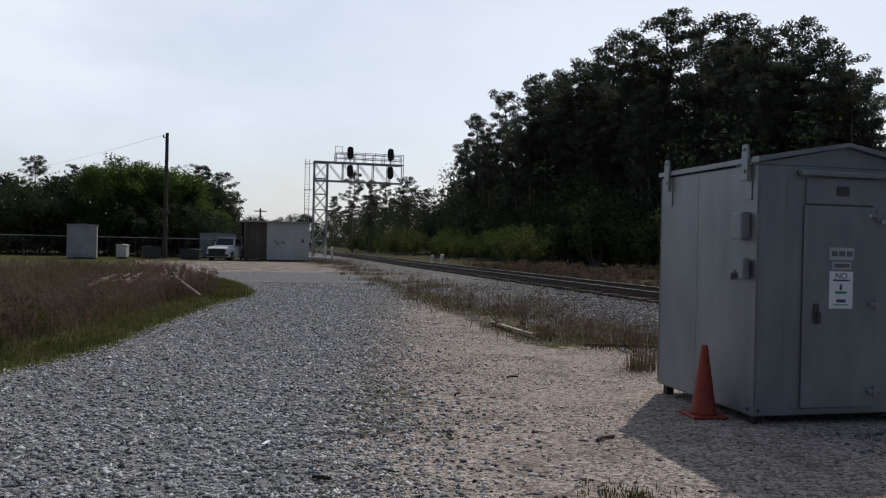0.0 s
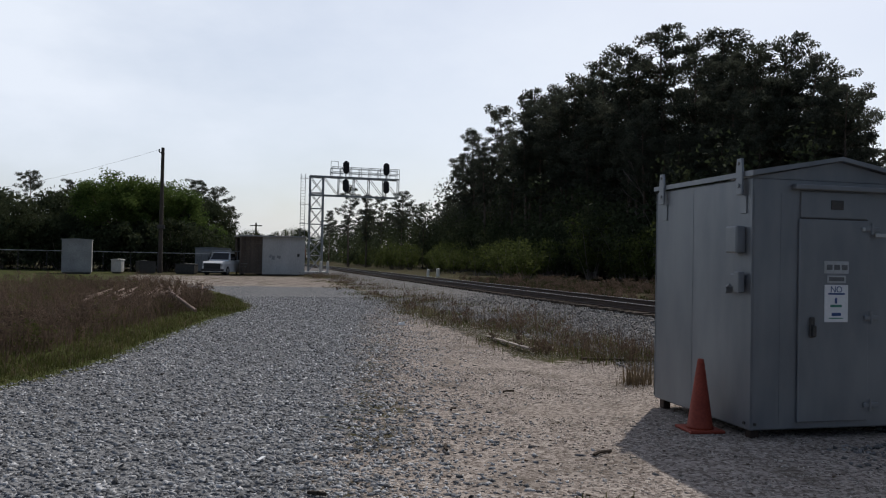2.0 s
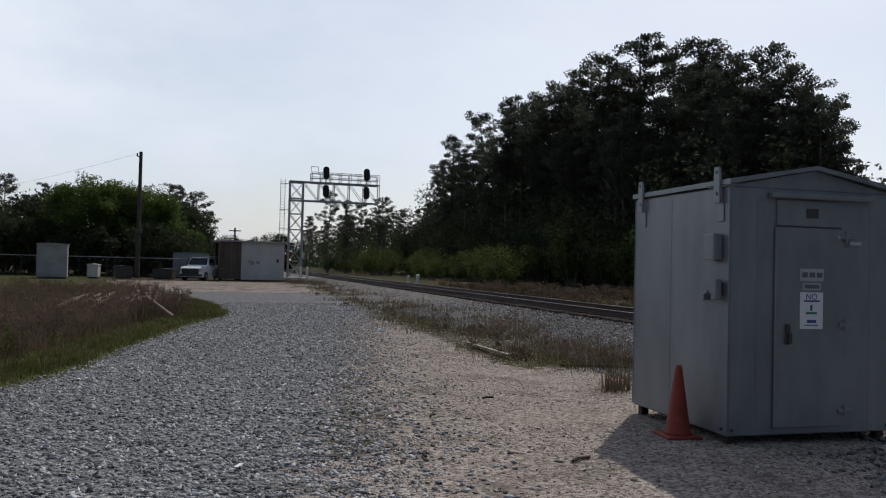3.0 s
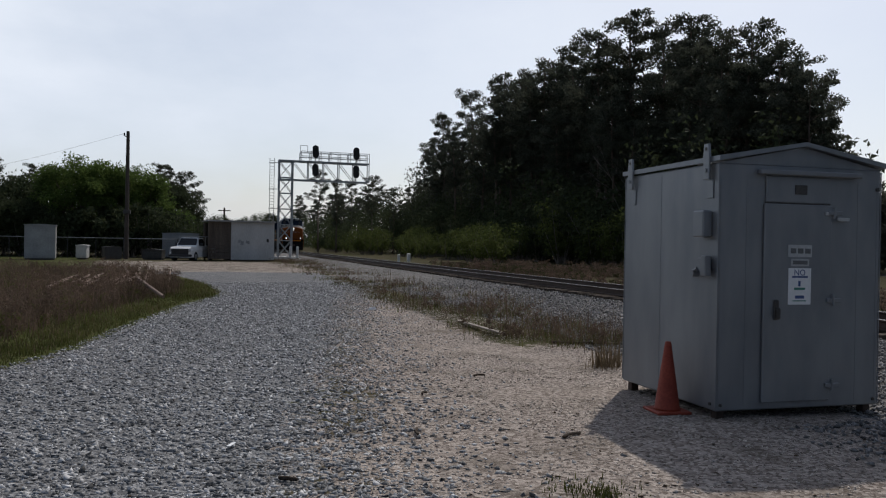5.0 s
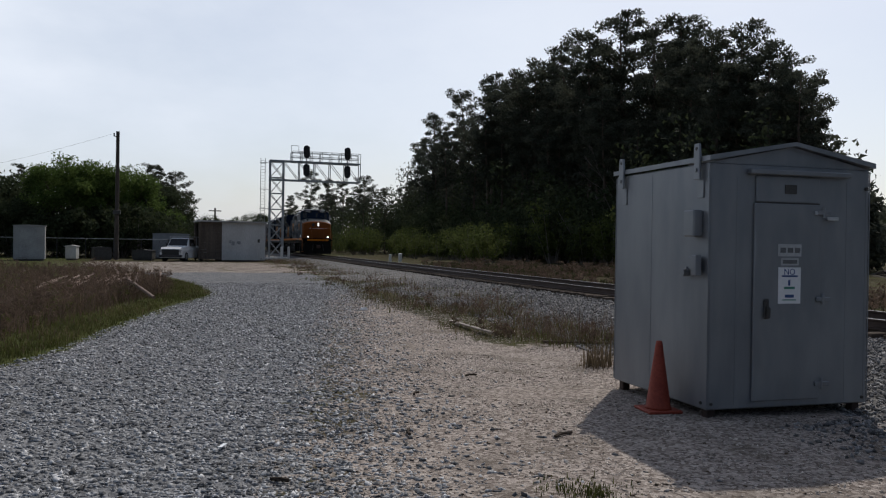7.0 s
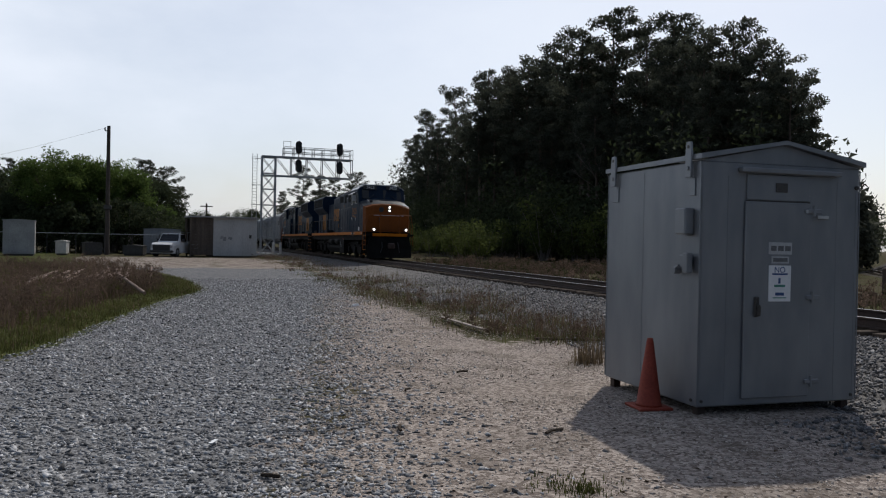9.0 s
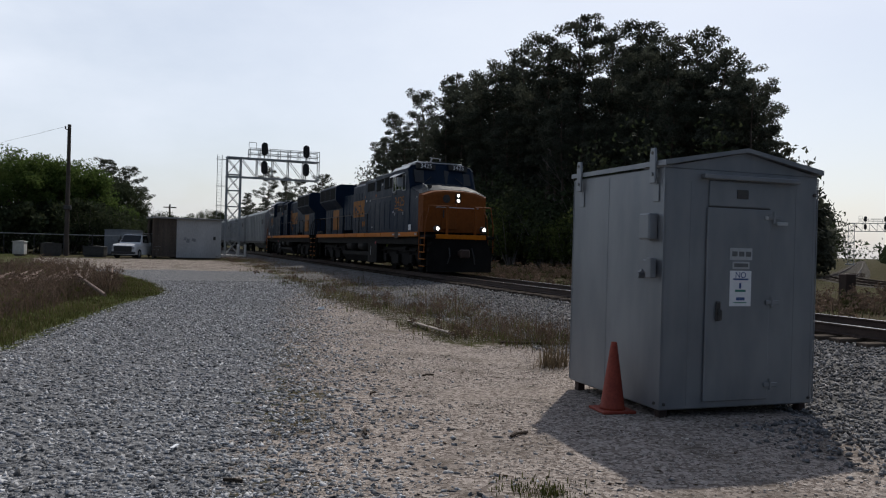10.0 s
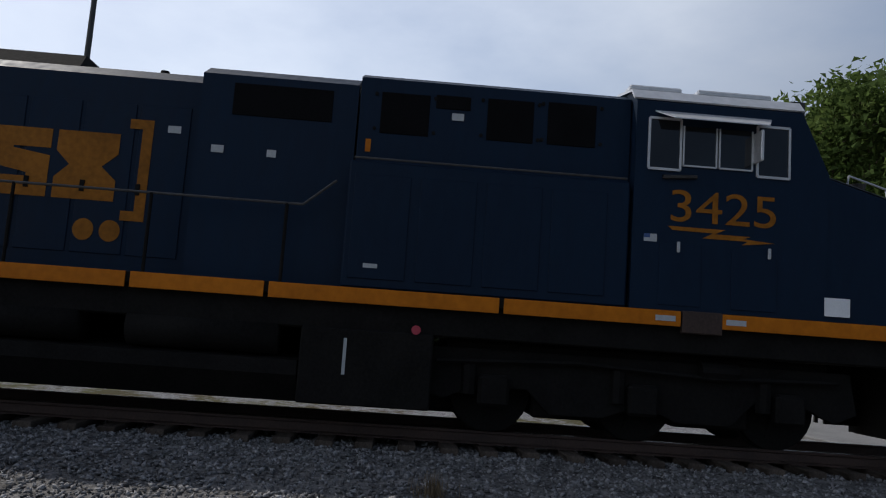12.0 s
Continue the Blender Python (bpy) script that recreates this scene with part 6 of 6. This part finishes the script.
        part("cab_door", Shape().box(s * 1.525 - 0.008, s * 1.525 + 0.008, 1.95, 2.55, 1.8, 2.55, 0.004), NAVY, g)
        part("cab_door", Shape().box(s * 1.525 - 0.008, s * 1.525 + 0.008, 2.95, 3.5, 1.8, 2.55, 0.004), NAVY, g)
    # equipment hood behind the cab
    low = part("lower_cabinet", Shape().box(-1.5, 1.5, 3.9, 7.55, 1.736, 3.27, 0.025), NAVY, g, "blue equipment cabinet with shut doors")
    for y in (4.2, 5.05, 5.9, 6.75):
        for s in (-1, 1):
            part("cabinet_door", Shape().box(s * 1.505 - 0.012, s * 1.505 + 0.012, y, y + 0.72, 1.85, 3.1, 0.006), NAVY, low)
    up = part("upper_hood", Shape().prism([(-1.3, 3.0), (1.3, 3.0), (1.3, 4.36), (0.95, 4.5), (-0.95, 4.5), (-1.3, 4.36)], 3.88, 7.5), NAVY, g, "blue upper hood with square intakes")
    up2 = part("upper_hood", Shape().prism([(-1.26, 1.74), (1.26, 1.74), (1.26, 4.26), (0.95, 4.42), (-0.95, 4.42), (-1.26, 4.26)], 7.53, 9.58), NAVY, g, "blue hood section with one long grille")
    for s in (-1, 1):
        for ya, yb, za, zb in ((6.58, 7.22, 3.67, 4.19), (5.19, 5.81, 3.69, 4.22), (4.35, 5.0, 3.7, 4.24)):
            part("intake", Shape().box(s * 1.302 - 0.012, s * 1.302 + 0.012, ya, yb, za, zb, 0.004), GRILLE, up, "black square intake screen")
            for q in (yb + 0.07, ya - 0.07):
                for z in (za + 0.05, zb - 0.03):
                    part("latch", Shape().tube((s * 1.3, q, z), (s * 1.318, q, z), 0.025, n=8), GRIME, up)
        part("intake", Shape().box(s * 1.302 - 0.012, s * 1.302 + 0.012, 6.04, 6.5, 4.04, 4.21, 0.004), GRILLE, up, "small black intake")
        part("intake", Shape().box(s * 1.262 - 0.012, s * 1.262 + 0.012, 7.86, 9.16, 3.76, 4.16, 0.004), GRILLE, up2, "long black intake screen")
        for y, z, wd in ((6.2, 3.9, 0.16), (9.3, 3.27, 0.16), (8.6, 3.26, 0.12), (9.95, 3.52, 0.17)):
            part("notice", Shape().box(s * (1.312 if y < 7 else 1.272 if y < 9.6 else 1.02) - 0.003, s * (1.312 if y < 7 else 1.272 if y < 9.6 else 1.02) + 0.003, y - wd / 2, y + wd / 2, z, z + 0.09), SIGN_GREY, g, "small pale notice plate")
        part("notice", Shape().box(s * 1.52 - 0.003, s * 1.52 + 0.003, 7.1, 7.28, 1.98, 2.03), SIGN_GREY, g, "small pale notice plate")
        part("tag", Shape().box(s * 1.31 - 0.003, s * 1.31 + 0.003, 7.32, 7.39, 3.42, 3.58), YELLOW, g)
        part("ledge_rail", Shape().tube((s * 1.5, 3.95, 3.3), (s * 1.5, 7.5, 3.3), 0.014, n=6), TANK_GREY, g, "bright handrail along the cabinet top")
    # engine hood
    hood = part("engine_hood", Shape().prism([(-1.0, 1.74), (1.0, 1.74), (1.0, 4.2), (0.75, 4.36), (-0.75, 4.36), (-1.0, 4.2)], 9.61, 13.2), NAVY, g, "blue engine hood with rows of doors")
    for s in (-1, 1):
        for k in range(8):
            y = 9.75 + 0.72 * k
            part("hood_door", Shape().box(s * 1.005 - 0.012, s * 1.005 + 0.012, y, y + 0.66, 1.95, 3.85, 0.006), NAVY, hood)
            part("door_latch", Shape().box(s * 1.03 - 0.014, s * 1.03 + 0.014, y + 0.56, y + 0.62, 2.7, 2.84, 0.004), GRIME, hood)
        lx = s * 1.022
        part("logo_block", Shape().prism([(10.22, 3.656), (10.53, 3.656), (10.53, 3.534), (10.36, 3.534), (10.36, 2.497), (10.53, 2.497), (10.53, 2.375), (10.22, 2.375)], lx - 0.003, lx + 0.003, "x"), AMBER_WORN, g, "amber bracket-shaped mark")
        lo, hi = 2.599, 3.45
        md = (lo + hi) / 2
        waist = [(10.64, lo), (10.64, lo + 0.26), (10.84, md), (10.64, hi - 0.26), (10.64, hi), (11.44, hi), (11.44, hi - 0.26), (11.26, md), (11.44, lo + 0.26), (11.44, lo)]
        bend = [(11.52, lo), (11.52, md + 0.09), (12.0, md + 0.16), (12.0, hi - 0.24), (11.52, hi - 0.24), (11.52, hi), (12.26, hi), (12.26, md - 0.06), (11.8, md - 0.14), (11.8, lo + 0.24), (12.26, lo + 0.24), (12.26, lo)]
        hook = [(12.36, lo), (12.36, lo + 0.36), (12.58, lo + 0.36), (12.58, lo + 0.24), (12.84, lo + 0.24), (12.84, hi - 0.24), (12.58, hi - 0.24), (12.58, hi - 0.36), (12.36, hi - 0.36), (12.36, hi), (13.1, hi), (13.1, lo)]
        for outline in (waist, bend, hook):
            part("logo_block", Shape().prism(outline, lx - 0.003, lx + 0.003, "x"), AMBER_WORN, g, "amber block-shaped mark")
        for y in (10.64, 10.98):
            part("logo_dot", Shape().tube((lx - 0.004, y, 2.235), (lx + 0.004, y, 2.235), 0.135, n=18), AMBER_WORN, g, "amber round spot")
    part("exhaust_cowl", Shape().prism([(-0.8, 4.3), (0.8, 4.3), (0.6, 4.55), (-0.6, 4.55)], 11.4, 13.4), GRIME, g, "black exhaust cowl")
    part("roof_beacon", Shape().box(-0.4, 0.4, 9.7, 10.2, 4.34, 4.46, 0.03), GRIME, g)
    part("bell", Shape().tube((-0.3, 10.4, 4.36), (-0.3, 10.4, 4.52), 0.1, 0.06, 10), GRIME, g)
    # radiator section
    rad = part("radiator_hood", Shape().prism([(-1.05, 1.74), (1.05, 1.74), (1.05, 3.2), (1.5, 3.65), (1.5, 4.4), (1.2, 4.55), (-1.2, 4.55), (-1.5, 4.4), (-1.5, 3.65), (-1.05, 3.2)], 15.65, 20.4), NAVY, g, "flared radiator section")
    for s in (-1, 1):
        for k in range(3):
            y = 15.85 + 1.5 * k
            part("radiator_screen", Shape().box(s * 1.502 - 0.012, s * 1.502 + 0.012, y, y + 1.35, 3.72, 4.34, 0.004), GRILLE, rad, "black radiator screen")
        part("end_panel", Shape().box(s * 1.052 - 0.008, s * 1.052 + 0.008, 16.6, 18.2, 2.0, 3.15, 0.004), AMBER_WORN, rad, "amber panel at the rear")
        for k in range(3):
            part("hood_door", Shape().box(s * 1.06 - 0.012, s * 1.06 + 0.012, 18.4 + 0.62 * k, 18.98 + 0.62 * k, 1.9, 3.1, 0.006), NAVY, rad)
        # handrails along the walkway
        hr = Shape()
        hr.path([(s * 1.48, 7.7, 3.0), (s * 1.48, 8.1, 2.68), (s * 1.48, 20.3, 2.68)], 0.016, 6)
        part("handrail", hr, TANK_GREY, g, "thin side handrail")
        for k in range(8):
            part("stanchion", Shape().tube((s * 1.48, 8.3 + 1.7 * k, 1.73), (s * 1.48, 8.3 + 1.7 * k, 2.68), 0.022, n=6), GRIME, g)
    # fuel tank, air tanks, boxes
    part("fuel_tank", Shape().prism([(-1.2, 0.26), (1.2, 0.26), (1.45, 0.6), (1.45, 0.78), (0.9, 0.84), (-0.9, 0.84), (-1.45, 0.78), (-1.45, 0.6)], 8.0, 13.6), GRIME, g, "black fuel tank")
    for s in (-1, 1):
        for ya, yb in ((8.28, 10.15), (10.75, 12.7)):
            part("air_tank", Shape().tube((s * 1.22, ya, 1.08), (s * 1.22, yb, 1.08), 0.25, n=16), GRIME, g, "cylindrical black air reservoir", True)
        bx = part("equipment_case", Shape().box(s * 1.25 - 0.24, s * 1.25 + 0.24, 6.32, 7.98, 0.27, 1.22, 0.02), GRIME, g, "dark grey equipment case")
        part("gauge_stripe", Shape().box(s * 1.495 - 0.004, s * 1.495 + 0.004, 7.4, 7.44, 0.65, 1.1), SIGN_GREY, bx, "white level gauge")
        part("flag_tag", Shape().tube((s * 1.49, 6.55, 1.26), (s * 1.51, 6.55, 1.26), 0.06, n=10), LIGHT_TAG, g, "small red tag")
    # trucks and wheels
    wheels = []
    for yc in (3.55, 17.2):
        for s in (-1, 1):
            tf = Shape().prism([(yc - 2.9, 0.55), (yc - 2.6, 0.42), (yc - 2.2, 0.6), (yc - 1.5, 0.6), (yc - 1.2, 0.3), (yc - 0.5, 0.3), (yc, 0.5), (yc + 0.5, 0.3), (yc + 1.2, 0.3), (yc + 1.5, 0.6), (yc + 2.2, 0.6), (yc + 2.6, 0.42), (yc + 2.9, 0.55), (yc + 2.8, 1.08), (yc - 2.8, 1.08)], s * 1.08 - 0.07, s * 1.08 + 0.07, "x")
            part("truck_frame", tf, GRIME, g, "black bogie side frame")
            for k in (-1, 0, 1):
                ax = part("axle_box", Shape().box(s * 1.2 - 0.1, s * 1.2 + 0.1, yc + 1.95 * k - 0.2, yc + 1.95 * k + 0.2, 0.36, 0.76, 0.04), GRIME, g)
                part("spring", Shape().tube((s * 1.15, yc + 1.95 * k + 0.32, 0.5), (s * 1.15, yc + 1.95 * k + 0.32, 0.95), 0.1, n=8), GRIME, g)
            part("brake_pipe", Shape().path([(s * 1.24, yc - 2.6, 0.95), (s * 1.26, yc - 0.9, 0.9), (s * 1.24, yc + 0.9, 0.98), (s * 1.26, yc + 2.7, 0.9)], 0.03, 5), GRIME, g)
            part("brake_rigging", Shape().box(s * 0.95 - 0.05, s * 0.95 + 0.05, yc - 1.5, yc - 0.45, 0.24, 0.55, 0.03), GRIME, g)
            part("brake_rigging", Shape().box(s * 0.95 - 0.05, s * 0.95 + 0.05, yc + 0.5, yc + 1.4, 0.24, 0.55, 0.03), GRIME, g)
            part("brake_cylinder", Shape().tube((s * 1.2, yc - 1.25, 1.0), (s * 1.2, yc - 0.75, 1.0), 0.12, n=10), GRIME, g)
        part("bolster", Shape().box(-1.0, 1.0, yc - 2.6, yc + 2.6, 0.6, 1.19, 0.04), GRIME, g)
        for k in (-1, 0, 1):
            part("traction_motor", Shape().box(-0.62, 0.62, yc + 1.95 * k + 0.12, yc + 1.95 * k + 1.35, 0.2, 0.9, 0.06), GRIME, g, "black traction motor")
        for k in (-1, 0, 1):
            ws = Shape().tube((-0.7, 0, 0), (0.7, 0, 0), 0.09, n=8)
            for s in (-1, 1):
                ws.tube((s * 0.69, 0, 0), (s * 0.82, 0, 0), 0.53, n=24).tube((s * 0.66, 0, 0), (s * 0.69, 0, 0), 0.56, n=24)
                ws.tube((s * 0.82, 0, 0), (s * 0.86, 0, 0), 0.16, n=10)
                ws.box(s * 0.83 - 0.015, s * 0.83 + 0.015, -0.4, 0.4, -0.04, 0.04)
            wo = part("wheelset", ws, GRIME, g, "pair of dark steel wheels on an axle")
            wo.matrix_basis = pose(0, yc + 1.95 * k, 0.53)
            wheels.append(wo)
    # ends: platform, steps, pilot, coupler, rails, ditch lights
    for end, sg in ((0.0, -1.0), (21.1, 1.0)):
        Y = lambda d: end + sg * d
        lo_hi = lambda a, b: (min(Y(a), Y(b)), max(Y(a), Y(b)))
        part("end_platform", Shape().box(-1.5, 1.5, *lo_hi(0.05, 1.0), 1.5, 1.6, 0.01), GRIME, g)
        part("end_beam", Shape().box(-1.1, 1.1, *lo_hi(0.92, 1.02), 1.46, 1.64, 0.01), YELLOW if sg < 0 else GRIME, g, "amber end beam")
        pl = Shape().prism([(-1.4, 0.14), (1.4, 0.14), (1.4, 0.85), (1.15, 1.5), (-1.15, 1.5), (-1.4, 0.85)], *lo_hi(0.75, 0.92))
        part("pilot", pl, GRIME, g, "black pilot plate")
        part("plough", Shape().loft([[(x, Y(0.9 + 0.25 * (1 - abs(x) / 1.4)), 0.12) for x in (-1.4, -0.6, 0, 0.6, 1.4)] + [(1.4, Y(0.85), 0.12), (-1.4, Y(0.85), 0.12)], [(x, Y(0.9 + 0.08 * (1 - abs(x) / 1.4)), 0.7) for x in (-1.4, -0.6, 0, 0.6, 1.4)] + [(1.4, Y(0.85), 0.7), (-1.4, Y(0.85), 0.7)]]), GRIME, g, "black snow plough")
        cp = Shape().box(-0.12, 0.12, *lo_hi(0.8, 1.35), 0.78, 0.98, 0.03)
        cp.box(-0.22, 0.2, *lo_hi(1.3, 1.55), 0.7, 1.05, 0.06)
        part("coupler", cp, RUST, g, "rusty knuckle coupler")
        for s in (-1, 1):
            sw = part("step_side", Shape().box(s * 1.42 - 0.03, s * 1.42 + 0.03, *lo_hi(0.18, 0.23), 0.25, 1.6, 0.004), GRIME, g)
            part("step_back", Shape().box(s * 1.18 - 0.02, s * 1.18 + 0.02, *lo_hi(0.2, 0.92), 0.25, 1.5, 0.004), GRIME, g)
            for k in range(5):
                z = 0.32 + 0.285 * k
                tread = part("step", Shape().box(min(s * 1.2, s * 1.52), max(s * 1.2, s * 1.52), *lo_hi(0.24, 0.9), z, z + 0.035, 0.005), GRIME, g)
                part("step_edge", Shape().box(s * 1.53 - 0.008, s * 1.53 + 0.008, *lo_hi(0.24, 0.9), z, z + 0.03), YELLOW, tread, "amber step edge")
            rail = ORANGE if sg < 0 else GRIME
            part("step_rail", Shape().path([(s * 1.54, Y(0.2), 0.6), (s * 1.54, Y(0.2), 1.75), (s * 1.45, Y(0.22), 2.4), (s * 1.2, Y(0.22), 2.75)], 0.022, 6), rail, g, "orange grab rail")
            part("step_rail", Shape().path([(s * 1.52, Y(0.78), 0.9), (s * 1.5, Y(0.8), 2.0), (s * 1.35, Y(0.85), 2.72), (s * 0.6, Y(0.98), 2.72)], 0.022, 6), rail, g, "orange grab rail")
            part("end_post", Shape().box(s * 0.62 - 0.05, s * 0.62 + 0.05, *lo_hi(0.93, 1.0), 1.6, 2.72, 0.008), rail, g)
            dl = part("ditch_light", Shape().tube((s * 1.02, Y(0.75), 1.86), (s * 1.02, Y(0.98), 1.86), 0.12, 0.13, 14), INK_BLACK, g, "ditch light housing")
            if sg < 0:
                part("lens", Shape().tube((s * 1.02, Y(0.975), 1.86), (s * 1.02, Y(1.0), 1.86), 0.065, n=16), lit, dl, "lit ditch light")
            part("hose", Shape().path([(s * 0.5, Y(0.95), 1.1), (s * 0.52, Y(1.12), 0.75), (s * 0.6, Y(1.05), 0.45)], 0.028, 6), INK_BLACK, g)
    g_roof = Shape().path([(-1.1, 0.2, 3.36), (-1.1, 0.22, 3.52), (-1.1, 0.75, 3.66), (-1.1, 0.77, 3.5)], 0.014, 5)
    part("nose_grab", g_roof, WINFRAME, g)
    part("horn", Shape().tube((-0.9, 0.5, 3.44), (-0.9, 0.5, 3.6), 0.08, 0.11, 10), INK_BLACK, g)
    return g, wheels


LIGHT_TAG = mat("red_tag", (0.35, 0.03, 0.05), (0.45, 0.05, 0.08), 0.6, 5, 30, 0.0)
lead, lead_wheels = locomotive(LIGHT_HEAD)
# the upper works stand a little taller over the deck
for o in lead.children_recursive:
    if o.name.startswith(("number.", "road_number")) or o.name == "number":
        o.location.z = 1.735 + 1.07 * (o.location.z - 1.735)
    elif not o.name.startswith("wheelset"):
        for vert in o.data.vertices:
            if vert.co.z > 1.735:
                vert.co.z = 1.735 + 1.07 * (vert.co.z - 1.735)
# the second engine runs with its lamps out
second = copy_thing(lead, pose(0, 0, 0))
for o in second.children_recursive:
    if o.name.split(".")[0] in ("headlight", "lens"):
        o.data = o.data.copy()
        o.data.materials[0] = LENS_OFF
second_wheels = [o for o in second.children if o.name.split(".")[0] == "wheelset"]
tagged(second, "dark blue trailing diesel locomotive running backwards")


def wagon():
    g = thing("freight_wagon", "tall grey ribbed freight wagon", "freight wagon", group="freight wagons")
    L = 17.6
    part("body", Shape().prism([(-1.45, 1.25), (1.45, 1.25), (1.45, 3.95), (1.1, 4.35), (-1.1, 4.35), (-1.45, 3.95)], 0.5, L - 0.5), WAGON_GREY, g)
    for s in (-1, 1):
        for k in range(13):
            y = 0.55 + (L - 1.2) * k / 12
            part("rib", Shape().box(s * 1.48 - 0.035, s * 1.48 + 0.035, y, y + 0.09, 1.25, 3.95, 0.008), WAGON_GREY, g)
        part("sill", Shape().box(s * 1.44 - 0.06, s * 1.44 + 0.06, 0.2, L - 0.2, 1.02, 1.248, 0.01), TANK_GREY, g)
        part("top_rail", Shape().box(s * 1.4 - 0.05, s * 1.4 + 0.05, 0.4, L - 0.4, 3.96, 4.06, 0.01), WAGON_GREY, g)
        part("placard", Shape().box(s * 1.53 - 0.004, s * 1.53 + 0.004, 1.4, 2.3, 2.9, 3.4), TANK_GREY, g, "dark square panel")
    part("roof_walk", Shape().box(-0.3, 0.3, 0.3, L - 0.3, 4.37, 4.43), GALV, g)
    ld = Shape()
    for y in (0.42, L - 0.42):
        for s in (-0.25, 0.25):
            ld.tube((-1.35 + s, y, 1.1), (-1.35 + s, y, 4.0), 0.02, n=5)
        for k in range(8):
            ld.tube((-1.6, y, 1.3 + 0.36 * k), (-1.1, y, 1.3 + 0.36 * k), 0.015, n=4)
    part("ladder", ld, GALV, g)
    part("centre_sill", Shape().box(-0.35, 0.35, -0.3, L + 0.3, 0.75, 1.2, 0.02), GRIME, g)
    for k in range(3):
        y = 4.6 + 3.1 * k
        part("hopper", Shape().loft([[(-1.3, y, 1.24), (1.3, y, 1.24), (1.3, y + 2.4, 1.24), (-1.3, y + 2.4, 1.24)], [(-0.6, y + 0.8, 0.5), (0.6, y + 0.8, 0.5), (0.6, y + 1.6, 0.5), (-0.6, y + 1.6, 0.5)]]), WAGON_GREY, g, "sloping hopper chute")
    for yc in (2.2, L - 2.2):
        for s in (-1, 1):
            part("truck_frame", Shape().prism([(yc - 1.2, 0.45), (yc - 0.7, 0.45), (yc - 0.35, 0.3), (yc + 0.35, 0.3), (yc + 0.7, 0.45), (yc + 1.2, 0.45), (yc + 1.1, 0.68), (yc - 1.1, 0.68)], s * 1.0 - 0.06, s * 1.0 + 0.06, "x"), GRIME, g)
            for k in (-1, 1):
                part("wheel", Shape().tube((s * 0.69, yc + 0.9 * k, 0.46), (s * 0.82, yc + 0.9 * k, 0.46), 0.46, n=18), GRIME, g, "dark steel wheel")
    return g


wagons = [wagon()]
for _ in range(8):
    wagons.append(copy_thing(wagons[0], pose(0, 0, 0)))

# nose of the leading engine along the track, by the second
NOSE = [(0.0, 197.0), (1.5, 172.2), (3.0, 147.4), (4.3, 126.0), (5.5, 106.1), (6.5, 89.7), (7.8, 67.9), (9.0, 47.5), (10.0, 30.2), (10.5, 21.4), (11.0, 12.3), (11.3, 6.7), (11.5, 2.8), (11.8, -3.07), (12.0, -7.11)]


def motions():
    """The train runs along the main line towards and past the viewer; its wheels roll."""
    walk(lead, [(t, pose(TRACK_X, y, RAIL_Z)) for t, y in NOSE])
    walk(second, [(t, pose(TRACK_X, y + 44.6, RAIL_Z, 0, 0, 180)) for t, y in NOSE])
    for k, car in enumerate(wagons):
        walk(car, [(t, pose(TRACK_X, y + 46.6 + 18.5 * k, RAIL_Z)) for t, y in NOSE])
    times, places = zip(*NOSE)
    steps = [k / 30.0 for k in range(361)]
    for w, sg in [(w, 1) for w in lead_wheels] + [(w, -1) for w in second_wheels]:
        x, y, z = w.matrix_basis.translation
        walk(w, [(t, pose(x, y, z, sg * math.degrees((197.0 - float(np.interp(t, times, places))) / 0.53), 0, 0)) for t in steps])


motions()
